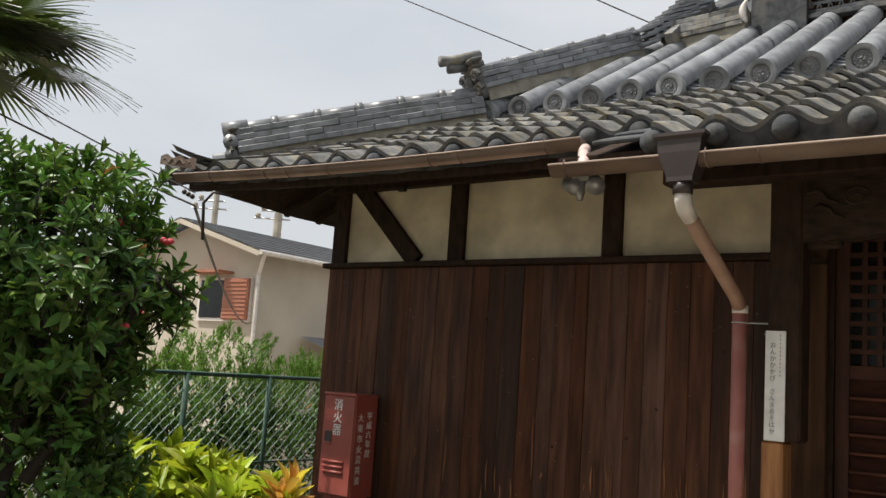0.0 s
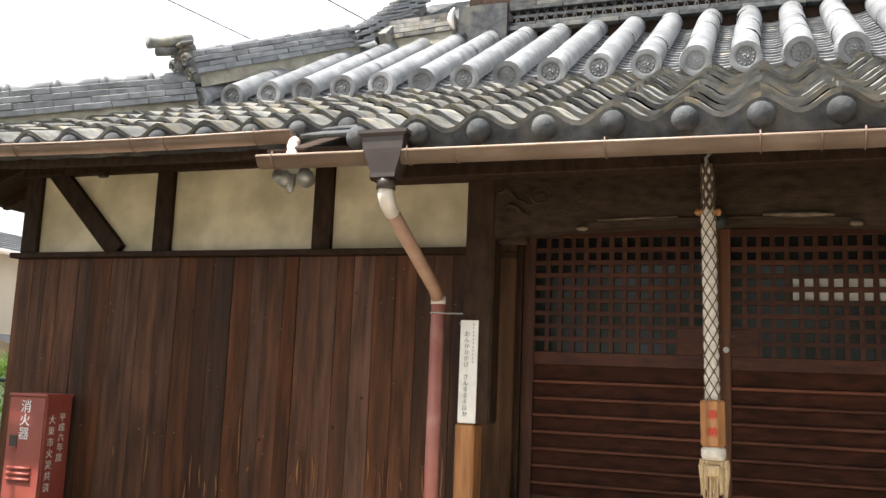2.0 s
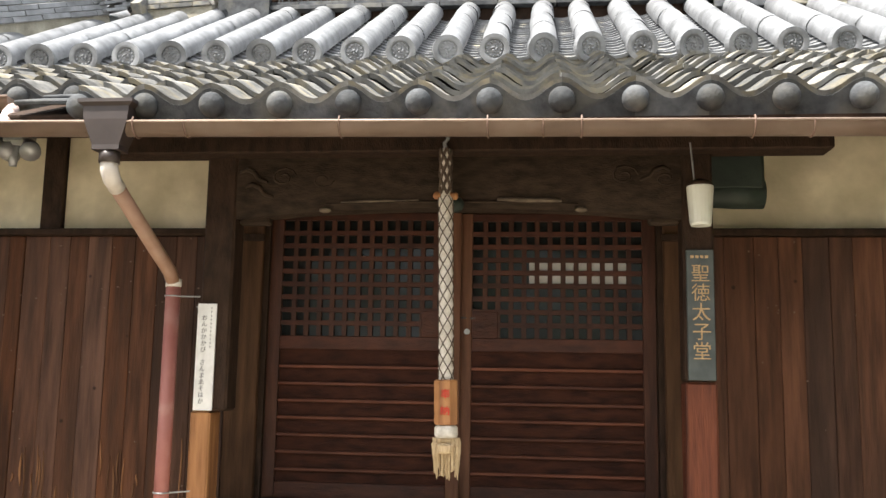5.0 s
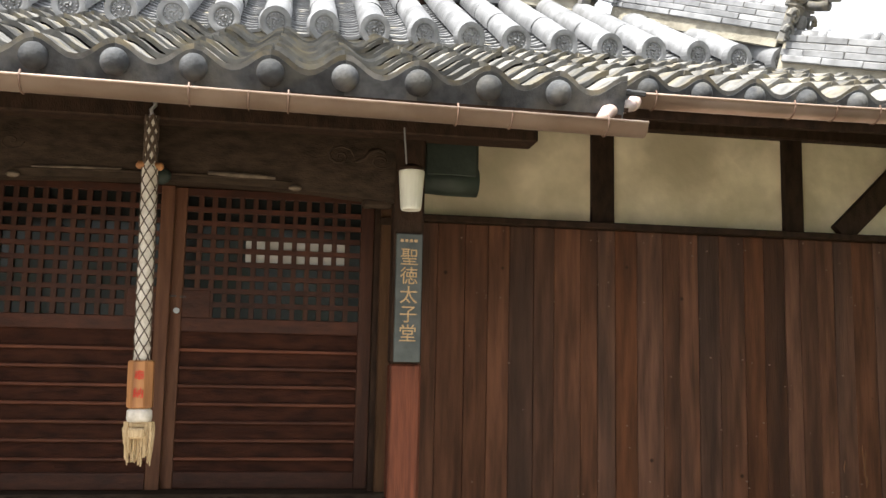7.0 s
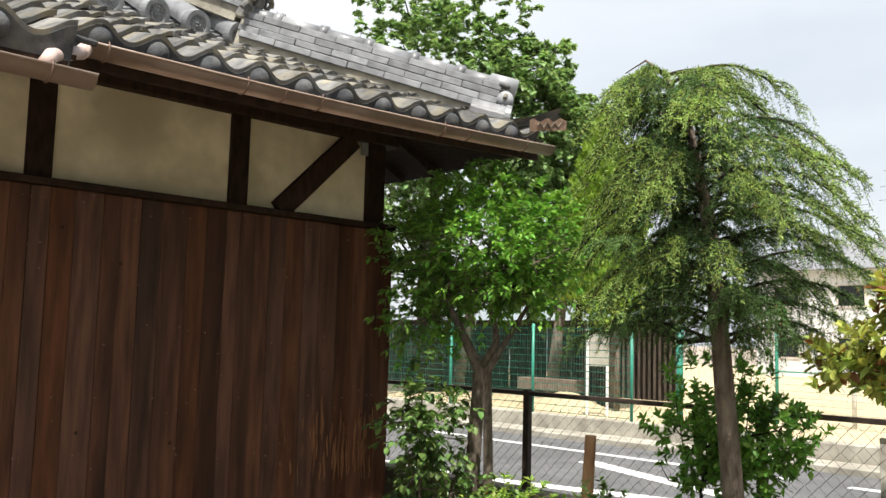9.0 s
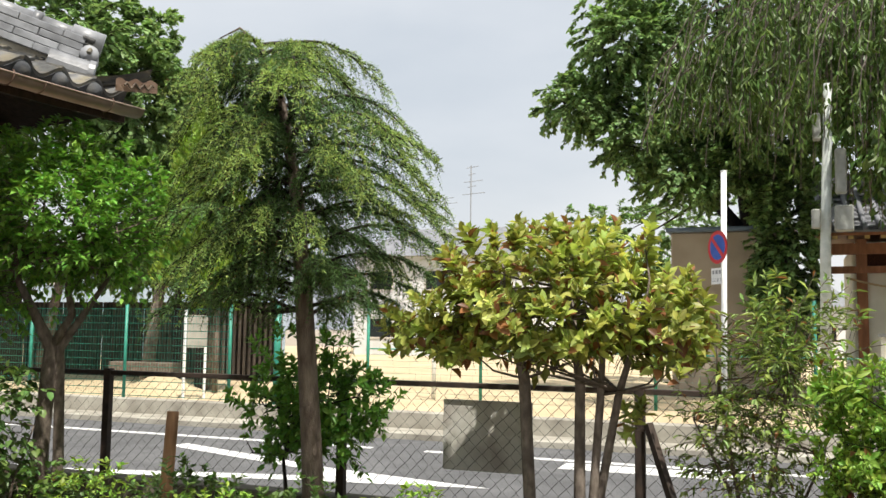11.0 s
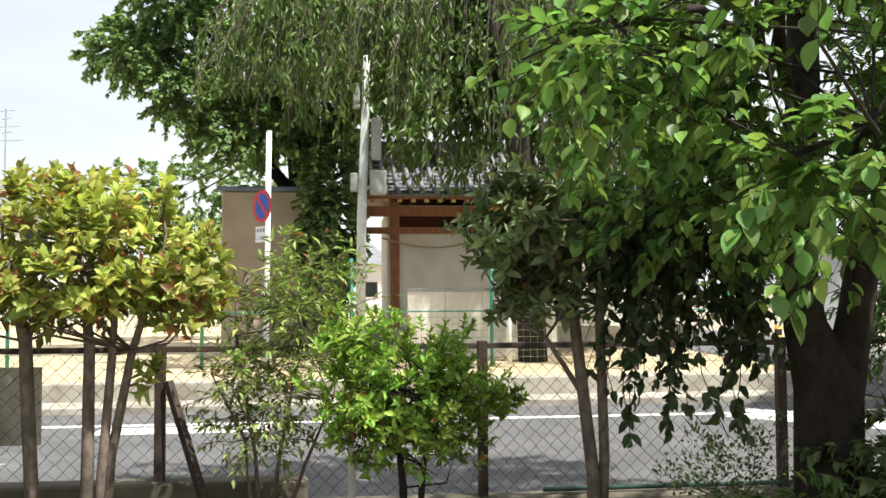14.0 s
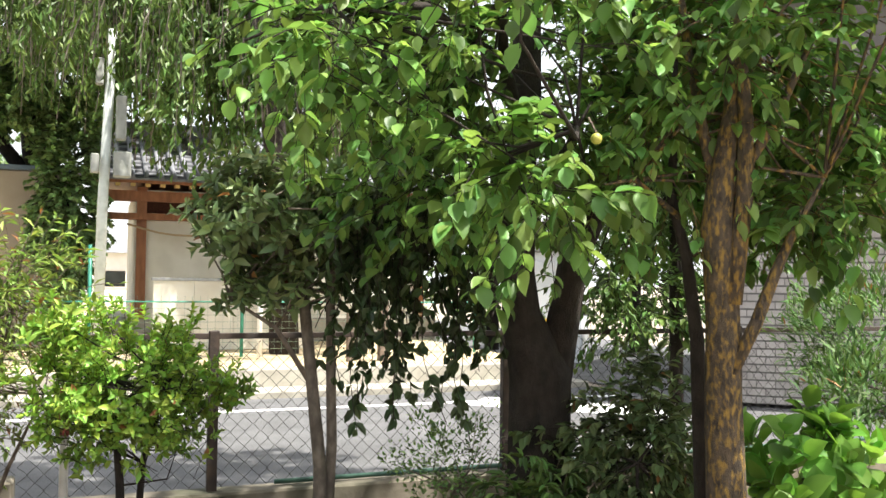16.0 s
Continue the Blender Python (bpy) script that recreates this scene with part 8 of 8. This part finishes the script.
# ---------------------------------------------------------------- west side plants
plant("camellia_bush", (-3.6, -3.0, 0), "large camellia bush with glossy dark leaves and few red blooms", "bush", L_CAMELLIA, M_BARKDARK, 160,
      [([(-3.5, -3.15, 0), (-3.45, -3.2, 0.8), (-3.5, -3.05, 1.4), (-3.6, -3.0, 2.0)], [0.05, 0.045, 0.03, 0.012]), ([(-3.4, -3.1, 0.9), (-3.25, -2.9, 1.35), (-3.2, -2.75, 1.8)], [0.03, 0.022, 0.01])],
      [dict(center=(-3.68, -3.02, 1.75), radii=(0.72, 0.66, 0.62), whorl=900, leaves=9, length=0.088, width=0.033, fill=0.6, up=0.8, open_to=1.5, stalk=0.14),
       dict(center=(-3.70, -3.02, 1.70), radii=(0.55, 0.52, 0.50), n=150, twig=0.19, per=11, length=0.080, width=0.030, style=4, fill=0.2),
       dict(center=(-3.75, -2.95, 0.85), radii=(0.60, 0.55, 0.62), whorl=520, leaves=9, length=0.086, width=0.033, fill=0.5, up=0.5, open_to=1.6, stalk=0.14)], 30, 0.012)
CAM = bpy.data.objects["camellia_bush"]
M_BLOOM = mat("red_bloom", (0.35, 0.02, 0.03), (0.5, 0.05, 0.06), 30, 0.6, 0.2)
for p in ((-3.12, -2.92, 1.55), (-3.30, -2.70, 1.62), (-3.05, -2.8, 1.92), (-3.2, -2.95, 1.98)):
    bm = bmesh.new()
    for k in range(7):
        a = k * 0.9
        ball((p[0] + 0.016 * math.cos(a), p[1] + 0.016 * math.sin(a), p[2] + 0.004 * k % 0.012), 0.016, bm, 6, (1, 1, 0.7))
    part("bloom", bm, M_BLOOM, CAM, "small red bloom")

FP = thing("fan_palm", (-6.2, -2.7, 0), "fan palm with drooping olive fronds above the bush", "palm")
part("trunk", tube([(-6.25, -2.75, 0), (-6.22, -2.72, 2.0), (-6.15, -2.68, 3.4)], [0.13, 0.12, 0.11], 12), M_BARK, FP, smooth=True)
rng = np.random.default_rng(77)
for k in range(17):
    a = rng.uniform(0, 2 * math.pi) if k > 3 else (0.55, 0.9, 1.3, 0.2)[k]
    el = rng.uniform(-0.2, 0.8) if k > 3 else (0.12, -0.12, 0.5, 0.1)[k]
    o = Vector((-6.05, -2.60, 3.40))
    h = Vector((math.cos(a), math.sin(a), math.sin(el))).normalized()
    hub = o + h * (0.42 if k > 1 else 0.66)
    frond = part("frond_stalk", tube([o, o + h * 0.2 + Vector((0, 0, 0.03)), hub], [0.014, 0.011, 0.008], 6), L_PALM, FP)
    side = h.cross(Vector((0, 0, 1))).normalized()
    nn = side.cross(h)
    vs, fs = [], []
    for b in range(40):
        t = (b / 39 - 0.5) * 4.6
        d = h * math.cos(t) + side * math.sin(t)
        ln = 0.62 * (1 - 0.10 * abs(t)) * rng.uniform(0.88, 1.08)
        w = d.cross(nn).normalized() * 0.021
        i0 = len(vs)
        for q, ww in ((0.0, 0.4), (0.45, 1.0), (0.75, 0.7), (1.0, 0.05)):
            c = hub + d * ln * q - Vector((0, 0, 1)) * (0.34 * ln * max(0, q - 0.3) ** 1.6)
            vs += [tuple(c + w * ww), tuple(c - w * ww + nn * 0.006)]
        fs += [(i0 + 2 * j, i0 + 2 * j + 1, i0 + 2 * j + 3, i0 + 2 * j + 2) for j in range(3)]
    raw("fan_blade", vs, fs, L_PALM, frond, "stiff olive fan blades")

plant("broad_leaf_clump", (-4.2, -1.7, 0), "low evergreen clump with broad yellow-green leaves by the wall", "plant clump", L_ASPI, M_BARK, 78,
      [([(-4.2, -1.8, 0), (-4.2, -1.8, 0.5)], [0.02, 0.01]), ([(-3.8, -1.7, 0), (-3.8, -1.7, 0.6)], [0.02, 0.01])],
      [dict(center=(-4.12, -1.80, 0.52), radii=(0.72, 0.55, 0.40), whorl=170, leaves=11, length=0.200, width=0.062, fill=0.5, out=0.5, up=1.1, open_to=1.25, stalk=0.14),
       dict(center=(-3.58, -1.70, 0.52), radii=(0.38, 0.40, 0.30), whorl=60, leaves=10, length=0.200, width=0.060, fill=0.5, out=0.5, up=1.2, open_to=1.1, stalk=0.14)], 20, 0.010)
plant("tinted_sprout", (-3.32, -1.75, 0), "upright sprout with yellow and reddish young leaves", "plant clump", leafmat("yellow_red_young_leaf", (0.50, 0.36, 0.07), 0.35, 0.4, 0.35, (0.44, 0.53)), M_BARK, 79,
      [([(-3.32, -1.75, 0), (-3.32, -1.75, 0.6)], [0.012, 0.006])],
      [dict(center=(-3.33, -1.75, 0.74), radii=(0.10, 0.10, 0.10), whorl=5, leaves=7, length=0.22, width=0.060, fill=0.4, out=0.3, up=1.6, open_to=0.8, stalk=0.14)], 3, 0.006)
def plume_hedge(base, seed):
    """A conifer hedge of short upright plumes."""
    rng = np.random.default_rng(seed)
    t = thing("plume_hedge", base, "feathery bright green conifer hedge behind the fence", "hedge")
    part("trunk", tube([base, (base[0], base[1], 1.1)], [0.05, 0.02], 8), M_BARKDARK, t)
    ps, ds = [], []
    for k in range(560):
        y = rng.uniform(-1.6, 3.2)
        top = 1.62 + 0.10 * math.sin(y * 3.1) + 0.26 * math.exp(-((y - 0.95) / 0.32) ** 2)
        q = rng.random() ** 0.6
        x = -7.05 + 0.42 * rng.normal() * 0.6
        z = 0.25 + (top - 0.50) * q
        ln = rng.uniform(0.16, 0.30)
        d = np.array([0.35 * rng.normal() + 0.25 * (x > -7.05), 0.35 * rng.normal(), 1.0 if q > 0.5 else 0.6])
        d /= np.linalg.norm(d)
        m = 60
        u = rng.random(m)[:, None]
        ps.append(np.array([x, y, z]) + d * ln * u + rng.normal(size=(m, 3)) * (0.035 * (1.05 - u)))
        ds.append(d * 1.1 + unit(rng, m) * 0.7)
    ps, ds = np.concatenate(ps), np.concatenate(ds)
    v, f = foliage(ps, ds, unit(rng, len(ps)), 0.065 * (0.6 + 0.7 * rng.random(len(ps))), 0.013, 2)
    raw("plume_growth", v, f, L_HEDGE, t, kind="stuff")
    v, f, _ = crown(rng, (-7.3, 0.8, 0.55), (0.35, 2.6, 0.60), 260, 22, 0.16, 0.10, 0.045, 4, 0.2)
    raw("inner_growth", v, f, L_CAMELLIA, t, kind="stuff")


plume_hedge((-7.1, 0.9, 0.0), 161)
WF = thing("west_fence", (-6.0, 0.6, 0), "green coated chain-link fence beside the hall", "fence")
for y in (-4.0, -2.2, -0.4, 1.4 - 0.9, 2.3, 4.1):
    part("fence_post", tube([(-6.0, y, 0), (-6.0, y, 1.30)], 0.022, 10), M_OLDGREEN, WF, smooth=True)
part("top_rail", tube([(-6.0, -4.0, 1.30), (-6.0, 4.1, 1.30)], 0.018, 8), M_OLDGREEN, WF, smooth=True)
part("mid_rail", tube([(-6.0, -4.0, 0.55), (-6.0, 4.1, 0.55)], 0.010, 8), M_OLDGREEN, WF, smooth=True)
chain_link(WF, (-6.0, -4.0, 0), (-6.0, 4.1, 0), 0.08, 1.28, 0.095, 0.0026, M_WIREG, "pale green chain-link mesh")

# neighbouring house to the north-west
NH = thing("neighbour_house", (-16.8, 9.4, 0), "beige two-storey house with grey slate roof and red-brown shutter", "house")
M_NW = mat("beige_house_render", (0.40, 0.35, 0.28), (0.50, 0.45, 0.37), 0.8, 0.9, 0.1, stain=(0.33, 0.28, 0.22), stain_scale=0.4, stain_amt=0.4)
M_SHUT = mat("red_brown_shutter", (0.30, 0.12, 0.07), (0.38, 0.16, 0.10), 3, 0.6, 0.1)
HX0, HX1, HY0, HY1, RX = -22.5, -16.85, 9.6, 17.0, -19.65
bm = bmesh.new()
prof = [(HX0, 0), (HX1, 0), (HX1, 4.05), (RX, 4.85), (HX0, 4.05)]
fr = [bm.verts.new((x, HY0, z)) for x, z in prof]
bk = [bm.verts.new((x, HY1, z)) for x, z in prof]
bm.faces.new(fr)
bm.faces.new(bk[::-1])
for i in range(5):
    bm.faces.new((fr[i], bk[i], bk[(i + 1) % 5], fr[(i + 1) % 5]))
part("wall", bm, M_NW, NH)
for sx, xe in ((1, HX1 + 0.45), (-1, HX0 - 0.45)):
    bm = bmesh.new()
    vv = [bm.verts.new(p) for p in ((RX, HY0 - 0.45, 5.0), (xe, HY0 - 0.45, 4.05), (xe, HY1 + 0.4, 4.05), (RX, HY1 + 0.4, 5.0))]
    bm.faces.new(vv)
    bmesh.ops.solidify(bm, geom=bm.faces[:], thickness=0.09)
    part("roof", bm, M_ROOFG, NH, "grey slate roof slope")
    part("bargeboard", bar((RX, HY0 - 0.43, 4.90), (xe, HY0 - 0.43, 3.95), 0.05, 0.12), M_NW, NH)
    for j in range(9):
        t = (j + 0.5) / 9
        part("slate_course", bar((RX + (xe - RX) * t, HY0 - 0.46, 5.012 - 0.95 * t), (RX + (xe - RX) * t, HY1 + 0.4, 5.012 - 0.95 * t), 0.03, 0.02), M_ROOFG, NH)
part("house_gutter", tube([(HX1 + 0.5, HY0 - 0.45, 3.98), (HX1 + 0.5, HY1 + 0.4, 3.98)], 0.06, 8), M_WHITEPL, NH)
part("house_pipe", tube([(HX1 + 0.48, HY0 - 0.3, 3.95), (HX1 + 0.06, HY0 - 0.06, 3.5), (HX1 + 0.06, HY0 - 0.06, 0)], 0.05, 8), M_WHITEPL, NH, "white downpipe")
win = part("window", box(-19.05, -17.0, HY0 - 0.07, HY0 + 0.02, 2.32, 3.42), M_WHITEPL, NH)
part("shutter", box(-17.98, -17.04, HY0 - 0.14, HY0 - 0.08, 2.36, 3.40), M_SHUT, win, "closed red-brown slatted shutter")
for i in range(10):
    part("shutter_slat", box(-17.95, -17.07, HY0 - 0.165, HY0 - 0.142, 2.40 + i * 0.1, 2.445 + i * 0.1), M_SHUT, win)
part("pane", box(-18.95, -18.05, HY0 - 0.085, HY0 - 0.075, 2.40, 3.36), M_GLASS_DARK, win)
part("window_hood", box(-19.2, -17.8, HY0 - 0.5, HY0, 3.52, 3.58), M_SHUT, NH)
part("lower_roof", sheet(lambda u, v: (HX1 + 0.1 + 1.5 * u, HY0 + 1.5 + 5 * v, 2.1 - 0.5 * u), 1, 1), M_ROOFG, NH)

for i, (x, y, z1) in enumerate(((-36.1, 22.95, 9.6), (-33.6, 24.9, 9.3))):
    up = thing("power_pole", (x, y, 0), "distant concrete power pole with crossarms", "power pole", "distant power poles")
    part("pole", tube([(x, y, 0), (x, y, z1)], [0.2, 0.14] if i == 0 else [0.26, 0.2], 8), M_CONC, up)
    for z, w in ((z1 - 0.5, 0.9), (z1 - 0.9, 1.2)):
        part("crossarm", tube([(x - w * 0.8, y - w * 0.6, z), (x + w * 0.4, y + w * 0.3, z)], 0.05, 5), M_GREY, up)
        part("insulator", ball((x - w * 0.7, y - w * 0.5, z + 0.15), 0.14), M_CONC, up)


def cable(a, b, sag, r, label):
    a, b = Vector(a), Vector(b)
    pts = [a.lerp(b, i / 16) - Vector((0, 0, sag * 4 * (i / 16) * (1 - i / 16))) for i in range(17)]
    c = thing("overhead_cable", a, label, "cable", "overhead cables")
    part("wire", tube(pts, r, 5), M_HOPPER, c)


cable((-7.8, -3.2, 3.95), (-5.18, -1.1, 2.52), 0.06, 0.008, "thin black service cable to the hall eave")
cable((-7.8, -3.0, 4.15), (-5.2, -1.1, 2.62), 0.05, 0.006, "thin black service cable to the hall eave")
cable((-5.18, -1.1, 2.50), (-16.5, 9.2, 2.3), 0.3, 0.012, "thin black cable to the neighbouring house")
cable((-13.0, 3.0, 9.2), (-3.0, 10.6, 5.0), 0.1, 0.009, "thin black cable across the sky")
cable((-9.8, 5.3, 9.3), (-2.0, 11.2, 5.6), 0.1, 0.012, "thin black cable across the sky")
SI = thing("service_bracket", (-5.15, -1.0, 2.5), "dark bent cable bracket with insulators at the eave corner", "cable bracket")
part("bracket_arm", tube([(-5.02, -0.92, 2.62), (-5.12, -1.0, 2.64), (-5.16, -1.05, 2.55), (-5.14, -1.04, 2.28)], 0.012, 8), M_HOPPER, SI, smooth=True)
for i in range(3):
    part("insulator", ball((-5.26 - 0.05 * i, -1.08, 2.60 + 0.02 * i), 0.02), M_HOPPER, SI, smooth=True)
